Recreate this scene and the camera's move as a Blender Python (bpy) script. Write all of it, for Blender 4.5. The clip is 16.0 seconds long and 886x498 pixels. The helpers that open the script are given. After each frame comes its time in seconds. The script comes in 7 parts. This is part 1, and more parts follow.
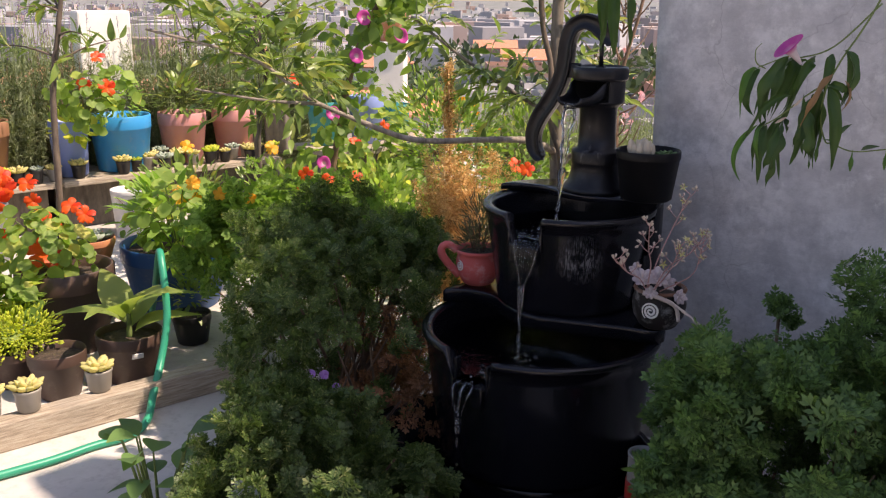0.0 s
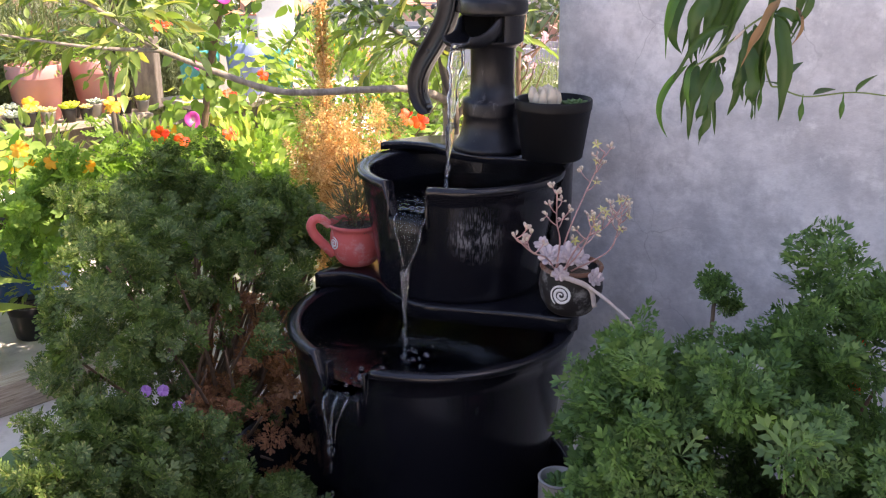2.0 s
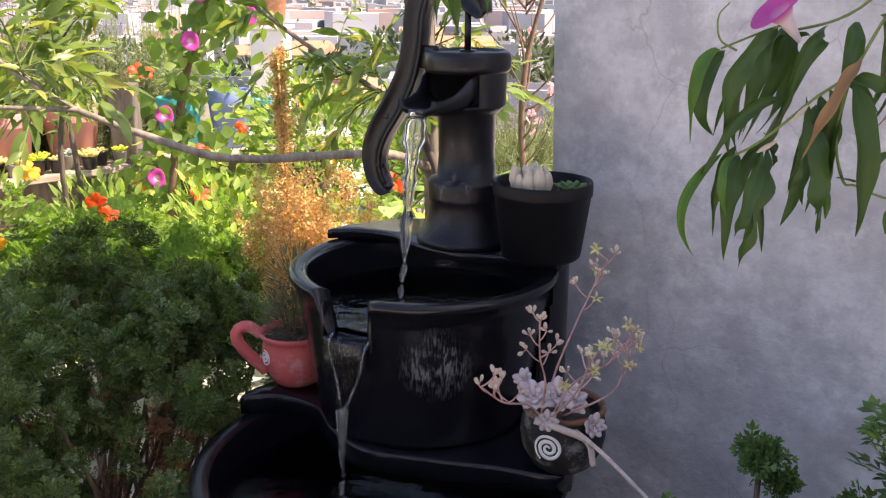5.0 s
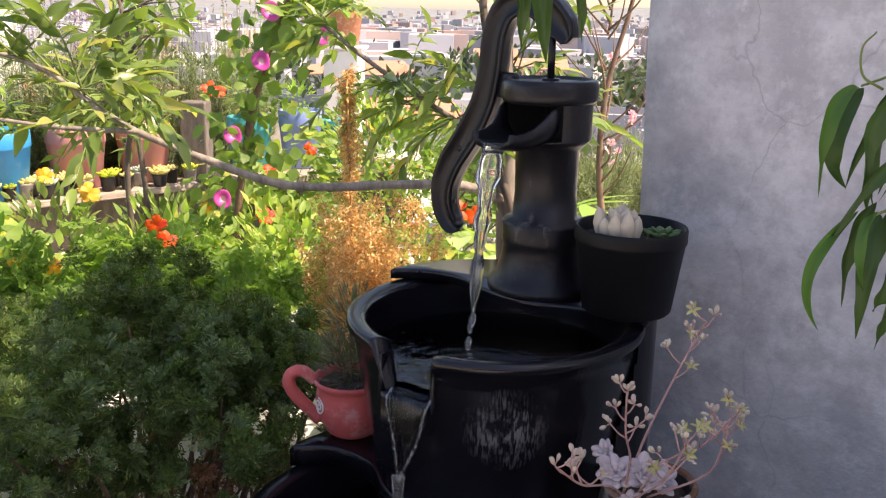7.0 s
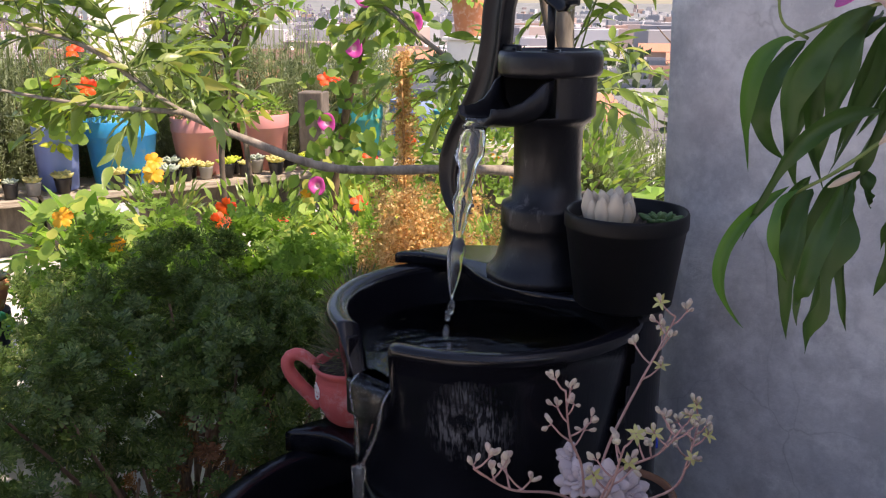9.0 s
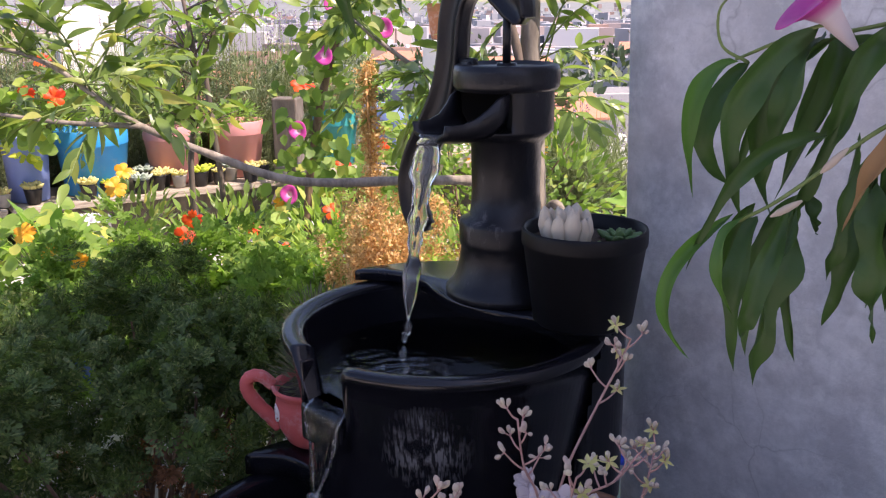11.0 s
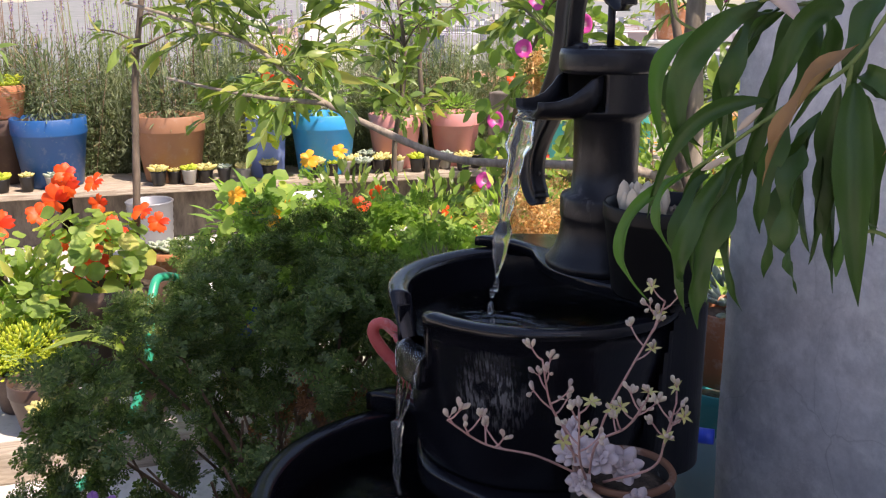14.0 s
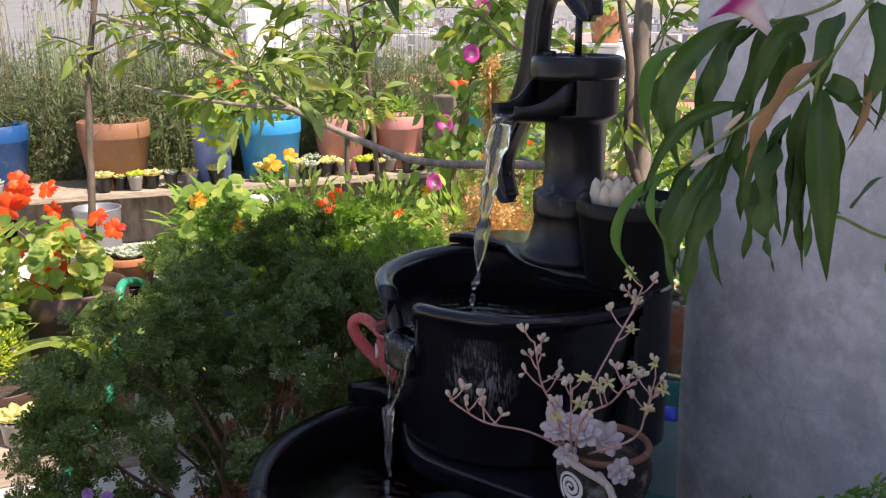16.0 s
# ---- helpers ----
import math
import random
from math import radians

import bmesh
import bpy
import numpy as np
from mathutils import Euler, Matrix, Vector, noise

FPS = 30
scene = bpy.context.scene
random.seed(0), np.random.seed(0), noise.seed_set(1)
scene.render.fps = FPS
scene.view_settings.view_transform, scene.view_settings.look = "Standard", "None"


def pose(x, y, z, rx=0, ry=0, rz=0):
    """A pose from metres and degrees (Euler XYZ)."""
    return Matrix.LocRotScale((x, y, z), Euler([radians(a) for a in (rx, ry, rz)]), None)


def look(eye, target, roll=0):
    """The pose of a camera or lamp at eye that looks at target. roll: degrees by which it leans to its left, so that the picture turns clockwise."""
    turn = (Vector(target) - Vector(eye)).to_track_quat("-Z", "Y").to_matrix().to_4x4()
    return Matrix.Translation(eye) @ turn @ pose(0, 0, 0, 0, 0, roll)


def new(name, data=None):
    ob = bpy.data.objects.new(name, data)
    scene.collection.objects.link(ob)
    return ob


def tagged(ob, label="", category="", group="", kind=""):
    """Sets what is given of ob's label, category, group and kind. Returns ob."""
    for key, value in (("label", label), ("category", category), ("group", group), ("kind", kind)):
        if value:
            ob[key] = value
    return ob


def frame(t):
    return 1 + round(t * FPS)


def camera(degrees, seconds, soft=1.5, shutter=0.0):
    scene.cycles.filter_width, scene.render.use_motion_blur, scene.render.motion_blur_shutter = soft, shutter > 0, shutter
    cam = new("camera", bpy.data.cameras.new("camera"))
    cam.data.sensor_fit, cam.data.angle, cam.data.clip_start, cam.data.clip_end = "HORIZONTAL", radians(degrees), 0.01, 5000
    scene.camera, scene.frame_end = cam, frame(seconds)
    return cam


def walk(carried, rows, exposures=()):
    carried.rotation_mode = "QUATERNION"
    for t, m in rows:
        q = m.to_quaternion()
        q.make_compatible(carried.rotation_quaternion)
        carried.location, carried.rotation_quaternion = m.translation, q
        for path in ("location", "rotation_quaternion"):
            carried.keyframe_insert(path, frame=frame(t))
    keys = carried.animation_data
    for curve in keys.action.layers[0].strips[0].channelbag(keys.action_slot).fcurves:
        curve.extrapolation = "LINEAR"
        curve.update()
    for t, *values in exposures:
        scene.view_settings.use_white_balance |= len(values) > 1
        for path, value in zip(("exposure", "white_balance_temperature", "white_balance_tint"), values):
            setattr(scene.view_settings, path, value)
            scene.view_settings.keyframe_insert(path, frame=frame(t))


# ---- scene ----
cam = camera(51.7, 16.0, 1.2)
PATH = [
    (0, (-0.225, -2.099, 1.169), (-0.34, -0.173, 0.644), 0.5),
    (0.5, (-0.199, -2.009, 1.162), (-0.287, -0.087, 0.616), 0.2),
    (1, (-0.19, -1.913, 1.156), (-0.195, 0.007, 0.593), 0.3),
    (1.5, (-0.186, -1.82, 1.14), (-0.13, 0.088, 0.543), 0.2),
    (2, (-0.165, -1.74, 1.122), (-0.087, 0.156, 0.49), 0.1),
    (2.5, (-0.117, -1.64, 1.13), (-0.085, 0.26, 0.506), 0.3),
    (3, (-0.078, -1.555, 1.133), (-0.132, 0.352, 0.533), 0.3),
    (3.5, (-0.054, -1.495, 1.134), (-0.177, 0.413, 0.548), 0.2),
    (4, (-0.042, -1.44, 1.125), (-0.153, 0.478, 0.567), 0.3),
    (4.2, (-0.042, -1.416, 1.122), (-0.121, 0.504, 0.568), 0.3),
    (6.3, (-0.102, -1.265, 1.114), (-0.017, 0.658, 0.573), 0.3),
    (6.5, (-0.104, -1.254, 1.115), (-0.054, 0.675, 0.589), 0.3),
    (7, (-0.065, -1.215, 1.115), (-0.179, 0.716, 0.607), 1.0),
    (7.5, (0.016, -1.167, 1.111), (-0.255, 0.745, 0.591), 1.1),
    (8, (0.062, -1.157, 1.09), (-0.276, 0.741, 0.562), 0.3),
    (8.2, (0.078, -1.148, 1.082), (-0.286, 0.747, 0.558), 0.3),
    (10.5, (0.192, -1.099, 1.092), (-0.328, 0.762, 0.575), -1.0),
    (11, (0.163, -1.088, 1.098), (-0.257, 0.798, 0.58), -0.6),
    (11.5, (0.128, -1.088, 1.106), (-0.193, 0.817, 0.589), 0.1),
    (12, (0.092, -1.089, 1.104), (-0.188, 0.823, 0.586), 0.6),
    (12.5, (0.111, -1.089, 1.091), (-0.322, 0.798, 0.588), 0.7),
    (13, (0.201, -1.111, 1.091), (-0.466, 0.709, 0.597), 0.5),
    (13.5, (0.297, -1.127, 1.084), (-0.525, 0.624, 0.579), 0.1),
    (14, (0.367, -1.137, 1.078), (-0.543, 0.57, 0.568), -0.1),
    (14.5, (0.406, -1.174, 1.082), (-0.554, 0.503, 0.568), -0.5),
    (15, (0.429, -1.211, 1.083), (-0.54, 0.462, 0.572), -0.3),
    (15.5, (0.4, -1.217, 1.083), (-0.494, 0.5, 0.581), 0.2),
    (16, (0.341, -1.233, 1.089), (-0.438, 0.539, 0.584), -0.2),
]
EXPOSURES = [(0.0, 0.52, 7600, 25), (0.5, 0.52, 7600, 25), (1.0, 0.72, 7600, 26), (1.5, 1.1, 7600, 27), (2.0, 1.62, 7600, 27), (2.5, 1.82, 7600, 27), (3.0, 1.62, 7600, 27), (3.5, 1.48, 7600, 27), (4.2, 1.22, 7700, 25), (6.3, 1.28, 7700, 26), (7.0, 1.1, 7700, 25), (7.5, 0.78, 7600, 24), (8.2, 0.75, 7500, 24), (10.5, 0.87, 6800, 29), (11.0, 0.9, 6800, 30), (12.0, 0.94, 7000, 28), (13.0, 0.78, 7100, 25), (14.0, 0.8, 7100, 24), (16.0, 0.78, 7200, 24)]
walk(cam, [(t, look(eye, target, roll)) for t, eye, target, roll in PATH], EXPOSURES)

# ---- world and sun ----
SUN_DIR = Vector((0.567, -0.089, 0.819))
world = bpy.data.worlds.new("sky")
scene.world = world
world.use_nodes = True
wn = world.node_tree
sky = wn.nodes.new("ShaderNodeTexSky")
sky.sky_type = "NISHITA"
sky.sun_disc = False
sky.sun_elevation = radians(55)
sky.sun_rotation = radians(99)
wn.links.new(sky.outputs[0], wn.nodes["Background"].inputs[0])
wn.nodes["Background"].inputs[1].default_value = 0.15
sun_data = bpy.data.lights.new("sun", "SUN")
sun_data.energy = 5.0
sun_data.angle = radians(0.5)
sun_data.color = (1.0, 0.93, 0.80)
sun = new("sun", sun_data)
sun.matrix_world = look(SUN_DIR * 20, (0, 0, 0))


# ---- materials ----
class Mat:
    """A node material: mix colours by noise, bump, gloss."""

    def __init__(self, name, rough=0.6, metal=0.0):
        self.m = bpy.data.materials.new(name)
        self.m.use_nodes = True
        self.t = self.m.node_tree
        self.b = self.t.nodes["Principled BSDF"]
        self.b.inputs["Roughness"].default_value = rough
        self.b.inputs["Metallic"].default_value = metal
        self.co = self.n("ShaderNodeTexCoord").outputs["Object"]

    def n(self, kind, **kw):
        node = self.t.nodes.new(kind)
        for k, v in kw.items():
            node.inputs[k].default_value = v
        return node

    def link(self, a, b):
        self.t.links.new(a, b)

    def noise(self, scale, detail=4.0, rough=0.55, stretch=None):
        src = self.co
        if stretch:
            mp = self.n("ShaderNodeMapping")
            mp.inputs["Scale"].default_value = stretch
            self.link(src, mp.inputs["Vector"])
            src = mp.outputs[0]
        k = self.n("ShaderNodeTexNoise", Scale=scale, Detail=detail, Roughness=rough)
        self.link(src, k.inputs["Vector"])
        return k.outputs["Fac"]

    def ramp(self, fac, stops):
        r = self.n("ShaderNodeValToRGB")
        e = r.color_ramp.elements
        while len(e) < len(stops):
            e.new(0.5)
        for el, (p, c) in zip(e, stops):
            el.position = p
            el.color = (*c, 1) if len(c) == 3 else c
        self.link(fac, r.inputs[0])
        return r.outputs[0]

    def mix(self, fac, a, b, mode="MIX"):
        k = self.n("ShaderNodeMix")
        k.data_type = "RGBA"
        k.blend_type = mode
        for sock, v in ((k.inputs[0], fac), (k.inputs[6], a), (k.inputs[7], b)):
            if isinstance(v, (int, float)):
                sock.default_value = v
            elif isinstance(v, tuple):
                sock.default_value = (*v, 1)
            else:
                self.link(v, sock)
        return k.outputs[2]

    def color(self, sock):
        if isinstance(sock, tuple):
            self.b.inputs["Base Color"].default_value = (*sock, 1)
        else:
            self.link(sock, self.b.inputs["Base Color"])
        return self

    def bump(self, fac, strength=0.3, dist=0.002):
        k = self.n("ShaderNodeBump", Strength=strength, Distance=dist)
        self.link(fac, k.inputs["Height"])
        old = self.b.inputs["Normal"]
        if old.is_linked:
            self.link(old.links[0].from_socket, k.inputs["Normal"])
        self.link(k.outputs[0], old)
        return self

    def gloss(self, fac, lo, hi):
        k = self.n("ShaderNodeMapRange")
        k.inputs["To Min"].default_value = lo
        k.inputs["To Max"].default_value = hi
        self.link(fac, k.inputs[0])
        self.link(k.outputs[0], self.b.inputs["Roughness"])
        return self

    def island(self):
        return self.n("ShaderNodeNewGeometry").outputs["Random Per Island"]

    def thing(self):
        return self.n("ShaderNodeObjectInfo").outputs["Random"]

    def shine(self, sock, amount):
        """Lets light through a thin leaf or petal."""
        tr = self.n("ShaderNodeBsdfTranslucent")
        if isinstance(sock, tuple):
            tr.inputs[0].default_value = (*sock, 1)
        else:
            self.link(sock, tr.inputs[0])
        mx = self.n("ShaderNodeMixShader")
        mx.inputs[0].default_value = amount
        self.link(self.b.outputs[0], mx.inputs[1])
        self.link(tr.outputs[0], mx.inputs[2])
        out = self.t.nodes["Material Output"]
        self.link(mx.outputs[0], out.inputs[0])
        return self


def scaled(c, k):
    return tuple(min(1.0, v * k) for v in c)


def leaf_mat(name, dark, light, amount=0.35, rough=0.45, old=None, glow=1.8):
    m = Mat(name, min(0.8, rough + 0.15))
    m.b.inputs["Specular IOR Level"].default_value = 0.42
    stops = [(0.0, dark), (0.9, light)]
    if old:
        stops = [(0.0, dark), (0.86, light), (0.96, old)]
    col = m.ramp(m.island(), stops)
    col = m.mix(m.noise(60, 3), col, m.mix(0.5, col, light), "MIX")
    m.color(col)
    tl = m.mix(1.0, col, (glow, glow * 1.05, glow * 0.55), "MULTIPLY")
    m.bump(m.noise(180, 2), 0.25, 0.002)
    return m.shine(tl, amount).m


def painted(name, c, rough=0.45, wear=(0.35, 0.33, 0.3), dirt=0.35, bump=0.15):
    m = Mat(name, rough)
    a = m.mix(m.noise(9, 5), scaled(c, 0.82), scaled(c, 1.12))
    f = m.ramp(m.noise(26, 6, 0.7), [(0.55, (0, 0, 0)), (0.78, (dirt, dirt, dirt))])
    m.color(m.mix(f, a, wear))
    m.bump(m.noise(120, 4), bump, 0.001).gloss(m.noise(14, 4), rough - 0.1, rough + 0.2)
    return m.m


def black_plastic(name="black_plastic", stain=None):
    m = Mat(name, 0.35)
    lime = m.ramp(m.noise(5, 4), [(0.66, (0, 0, 0)), (0.82, (0.3, 0.3, 0.3))])
    streak = m.ramp(m.noise(260, 2, 0.5, (1, 1, 0.06)), [(0.5, (0, 0, 0)), (0.62, (1, 1, 1))])
    f = m.mix(1.0, lime, streak, "MULTIPLY")
    if stain:
        gap = m.n("ShaderNodeVectorMath")
        gap.operation = "DISTANCE"
        gap.inputs[1].default_value = stain
        m.link(m.co, gap.inputs[0])
        spot = m.ramp(gap.outputs["Value"], [(0.014, (1, 1, 1)), (0.062, (0, 0, 0))])
        worn = m.ramp(m.noise(26, 5, 0.7), [(0.40, (0, 0, 0)), (0.56, (1, 1, 1))])
        fine = m.ramp(m.noise(380, 2, 0.5, (1, 1, 0.035)), [(0.47, (0.05, 0.05, 0.05)), (0.58, (1, 1, 1))])
        f = m.mix(1.0, f, m.mix(1.0, m.mix(1.0, spot, worn, "MULTIPLY"), fine, "MULTIPLY"), "LIGHTEN")
    base = m.mix(m.noise(30, 4), (0.004, 0.004, 0.006), (0.010, 0.010, 0.014))
    m.color(m.mix(f, base, (0.20, 0.205, 0.22)))
    m.bump(m.noise(220, 3, 0.5, (1, 1, 0.06)), 0.22, 0.0015).gloss(m.noise(18, 4), 0.07, 0.26)
    m.b.inputs["Specular IOR Level"].default_value = 0.40
    return m.m


def cast_black():
    m = Mat("pump_black_paint", 0.35)
    chips = m.ramp(m.noise(24, 6, 0.75, (1, 1, 0.35)), [(0.62, (0, 0, 0)), (0.70, (0.45, 0.45, 0.45))])
    base = m.mix(m.noise(40, 4), (0.005, 0.005, 0.007), (0.012, 0.012, 0.015))
    m.color(m.mix(chips, base, (0.13, 0.12, 0.12)))
    m.b.inputs["Specular IOR Level"].default_value = 0.34
    m.bump(m.noise(90, 4), 0.30, 0.002).bump(m.noise(34, 5, 0.6, (1, 1, 0.4)), 0.25, 0.004).gloss(m.noise(22, 4), 0.22, 0.48)
    return m.m


def plaster():
    m = Mat("grey_plaster", 0.85)
    warp = m.n("ShaderNodeTexNoise", Scale=4.0, Detail=5.0)
    m.link(m.co, warp.inputs["Vector"])
    add = m.n("ShaderNodeVectorMath")
    add.operation = "MULTIPLY_ADD"
    add.inputs[1].default_value = (0.30, 0.30, 0.30)
    m.link(warp.outputs["Color"], add.inputs[0])
    m.link(m.co, add.inputs[2])
    v = m.n("ShaderNodeTexVoronoi", Scale=4.2)
    v.feature = "DISTANCE_TO_EDGE"
    m.link(add.outputs[0], v.inputs["Vector"])
    crack = m.ramp(v.outputs["Distance"], [(0.0, (0.7, 0.7, 0.7)), (0.003, (0.42, 0.42, 0.42)), (0.009, (0, 0, 0))])
    where = m.ramp(m.noise(2.2, 3), [(0.47, (0, 0, 0)), (0.62, (0.6, 0.6, 0.6))])
    crack = m.mix(1.0, crack, where, "MULTIPLY")
    a = m.ramp(m.noise(3.2, 6, 0.65), [(0.32, (0.50, 0.485, 0.485)), (0.52, (0.68, 0.66, 0.66)), (0.70, (0.80, 0.78, 0.77))])
    a = m.mix(m.ramp(m.noise(45, 5, 0.7), [(0.52, (0, 0, 0)), (0.8, (0.5, 0.5, 0.5))]), a, (0.40, 0.39, 0.39))
    a = m.mix(m.ramp(m.noise(11, 6, 0.7), [(0.40, (0.75, 0.75, 0.75)), (0.58, (0, 0, 0))]), a, (0.40, 0.39, 0.40))
    a = m.mix(m.ramp(m.noise(19, 5, 0.75), [(0.56, (0, 0, 0)), (0.68, (0.6, 0.6, 0.6))]), a, (0.74, 0.73, 0.71))
    a = m.mix(m.ramp(m.noise(95, 4, 0.75), [(0.64, (0, 0, 0)), (0.76, (0.5, 0.5, 0.5))]), a, (0.34, 0.33, 0.33))
    a = m.mix(m.ramp(m.noise(8, 7, 0.75, (1, 1, 2.0)), [(0.46, (0, 0, 0)), (0.62, (0.4, 0.4, 0.4))]), a, (0.40, 0.39, 0.40))
    m.color(m.mix(crack, a, (0.20, 0.19, 0.19)))
    m.bump(m.noise(14, 6, 0.65), 0.55, 0.010).bump(m.noise(120, 4), 0.25, 0.001)
    return m.m


def concrete():
    m = Mat("worn_concrete", 0.85)
    a = m.ramp(m.noise(2.5, 6, 0.6), [(0.3, (0.42, 0.40, 0.37)), (0.7, (0.62, 0.59, 0.55))])
    a = m.mix(m.ramp(m.noise(30, 6, 0.7), [(0.5, (0, 0, 0)), (0.75, (0.6, 0.6, 0.6))]), a, (0.30, 0.28, 0.25))
    m.color(a)
    m.bump(m.noise(60, 5), 0.4, 0.003)
    return m.m


def weathered_wood():
    m = Mat("weathered_wood", 0.8)
    g = m.noise(14, 6, 0.65, (1, 14, 14))
    a = m.ramp(g, [(0.3, (0.17, 0.135, 0.10)), (0.5, (0.36, 0.30, 0.23)), (0.72, (0.50, 0.45, 0.37))])
    a = m.mix(m.ramp(m.noise(7, 4), [(0.55, (0, 0, 0)), (0.75, (0.5, 0.5, 0.5))]), a, (0.26, 0.23, 0.19))
    m.color(a)
    m.bump(g, 0.5, 0.003)
    return m.m


def bark(name, dark, light, scale=40):
    m = Mat(name, 0.85)
    g = m.noise(scale, 5, 0.65, (1, 1, 0.3))
    m.color(m.ramp(g, [(0.3, dark), (0.7, light)]))
    m.bump(g, 0.6, 0.003)
    return m.m


def water_mat(name="water", rough=0.5):
    m = Mat(name, 0.03)
    m.color((0.93, 0.96, 0.97))
    m.b.inputs["Transmission Weight"].default_value = 1.0
    m.b.inputs["IOR"].default_value = 1.33
    if rough:
        m.bump(m.noise(55, 3), rough, 0.004)
    return m.m


def clay(name, c):
    m = Mat(name, 0.7)
    a = m.mix(m.noise(11, 5), scaled(c, 0.75), scaled(c, 1.15))
    f = m.ramp(m.noise(32, 6, 0.7), [(0.52, (0, 0, 0)), (0.72, (0.7, 0.7, 0.7))])
    m.color(m.mix(f, a, tuple(0.4 * v + 0.42 for v in c)))
    m.bump(m.noise(70, 4, 0.6, (1, 1, 3)), 0.35, 0.002)
    return m.m


def soil_mat():
    m = Mat("potting_soil", 0.95)
    m.color(m.ramp(m.noise(90, 5, 0.7), [(0.35, (0.02, 0.014, 0.01)), (0.7, (0.11, 0.08, 0.055))]))
    m.bump(m.noise(110, 4), 0.9, 0.006)
    return m.m


def petal(name, a, b, amount=0.4):
    m = Mat(name, 0.5)
    col = m.ramp(m.island(), [(0.0, a), (1.0, b)])
    m.color(col)
    return m.shine(m.mix(1.0, col, (1.3, 1.2, 1.2), "MULTIPLY"), amount).m


def city_mat():
    m = Mat("far_walls_hazed", 0.9)
    # wall tones with the bluish grey of distance haze put into them
    m.color(m.ramp(m.island(), [(0.0, (0.28, 0.28, 0.30)), (0.35, (0.40, 0.40, 0.42)), (0.6, (0.50, 0.50, 0.52)), (0.8, (0.38, 0.25, 0.20)), (1.0, (0.24, 0.26, 0.30))]))
    m.bump(m.noise(0.4, 3), 0.2, 0.2)
    return m.m


MB = black_plastic()
MB_STAIN = black_plastic("stained_black_plastic", (0.056, -0.146, 0.552))
MPUMP = cast_black()
MWALL = plaster()
MFLOOR = concrete()
MWOOD = weathered_wood()
MWATER = water_mat()
MSHEET = water_mat("aerated_water", 0.12)
MSHEET.node_tree.nodes["Principled BSDF"].inputs["Transmission Weight"].default_value = 0.96
MFILM = water_mat("water_film", 0.0)
MFILM.node_tree.nodes["Principled BSDF"].inputs["IOR"].default_value = 1.12
MSOIL = soil_mat()
MPOT_BLACK = painted("nursery_pot_black", (0.010, 0.010, 0.011), 0.35, (0.07, 0.06, 0.055), 0.10)
MPOT_BROWN = painted("dark_brown_plastic", (0.075, 0.045, 0.035), 0.45, (0.25, 0.2, 0.16), 0.35)
MPOT_BLUE = painted("blue_paint", (0.006, 0.075, 0.24), 0.4)
MPOT_SKY = painted("bright_blue_paint", (0.012, 0.27, 0.60), 0.4)
MPOT_VIOLET = painted("periwinkle_paint", (0.22, 0.30, 0.62), 0.5)
MPOT_PINK = painted("dusty_pink_paint", (0.58, 0.25, 0.24), 0.5)
MPOT_TEAL = painted("teal_paint", (0.02, 0.28, 0.30), 0.45)
MPOT_TAN = painted("tan_paint", (0.27, 0.13, 0.07), 0.55)
MTERRA = clay("terracotta", (0.48, 0.19, 0.09))
MCUP = clay("red_painted_clay", (0.62, 0.12, 0.11))
MOLDCLAY = clay("weathered_clay_rim", (0.20, 0.09, 0.05))
MDARKCLAY = clay("dark_brown_clay", (0.012, 0.009, 0.008))
MWHITE = painted("white_paint", (0.78, 0.76, 0.72), 0.6, (0.5, 0.48, 0.44), 0.3)
MSWIRL = painted("white_swirl_paint", (0.80, 0.78, 0.74), 0.6, (0.5, 0.4, 0.35), 0.5)
MCLEAR = painted("cloudy_plastic", (0.30, 0.28, 0.25), 0.35)
MHOSE = painted("green_hose_rubber", (0.01, 0.30, 0.18), 0.35, (0.1, 0.3, 0.22), 0.2)
MPOT_NURSERY = painted("matte_black_pot", (0.005, 0.005, 0.006), 0.42, (0.02, 0.019, 0.018), 0.05)
MPOT_NURSERY.node_tree.nodes["Principled BSDF"].inputs["Specular IOR Level"].default_value = 0.22
MPOT_TIN = painted("dull_tin_paint", (0.30, 0.28, 0.26), 0.5)
MBUCKET = painted("grey_white_bucket", (0.62, 0.62, 0.62), 0.45)
MBLUEROD = painted("cobalt_plastic", (0.03, 0.10, 0.75), 0.3)
ML_BUSH = leaf_mat("feathery_leaf", (0.027, 0.060, 0.018), (0.110, 0.175, 0.050), 0.34, 0.28, (0.26, 0.28, 0.12))
ML_GERA = leaf_mat("scented_geranium_leaf", (0.026, 0.072, 0.024), (0.128, 0.235, 0.072), 0.32, 0.40)
ML_TREE = leaf_mat("tree_leaf", (0.055, 0.11, 0.024), (0.19, 0.27, 0.065), 0.36, 0.20, (0.40, 0.36, 0.10))
ML_TREE.node_tree.nodes["Principled BSDF"].inputs["Specular IOR Level"].default_value = 0.55
ML_HEART = leaf_mat("heart_leaf", (0.05, 0.11, 0.025), (0.18, 0.28, 0.06), 0.45, 0.30, (0.36, 0.38, 0.10))
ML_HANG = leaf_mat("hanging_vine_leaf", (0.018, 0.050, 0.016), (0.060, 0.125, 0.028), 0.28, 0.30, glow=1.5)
ML_YOUNG = leaf_mat("young_vine_leaf", (0.05, 0.13, 0.025), (0.09, 0.20, 0.04), 0.35, 0.35)
ML_DRY = leaf_mat("withered_leaf", (0.24, 0.13, 0.06), (0.34, 0.20, 0.10), 0.2, 0.6)
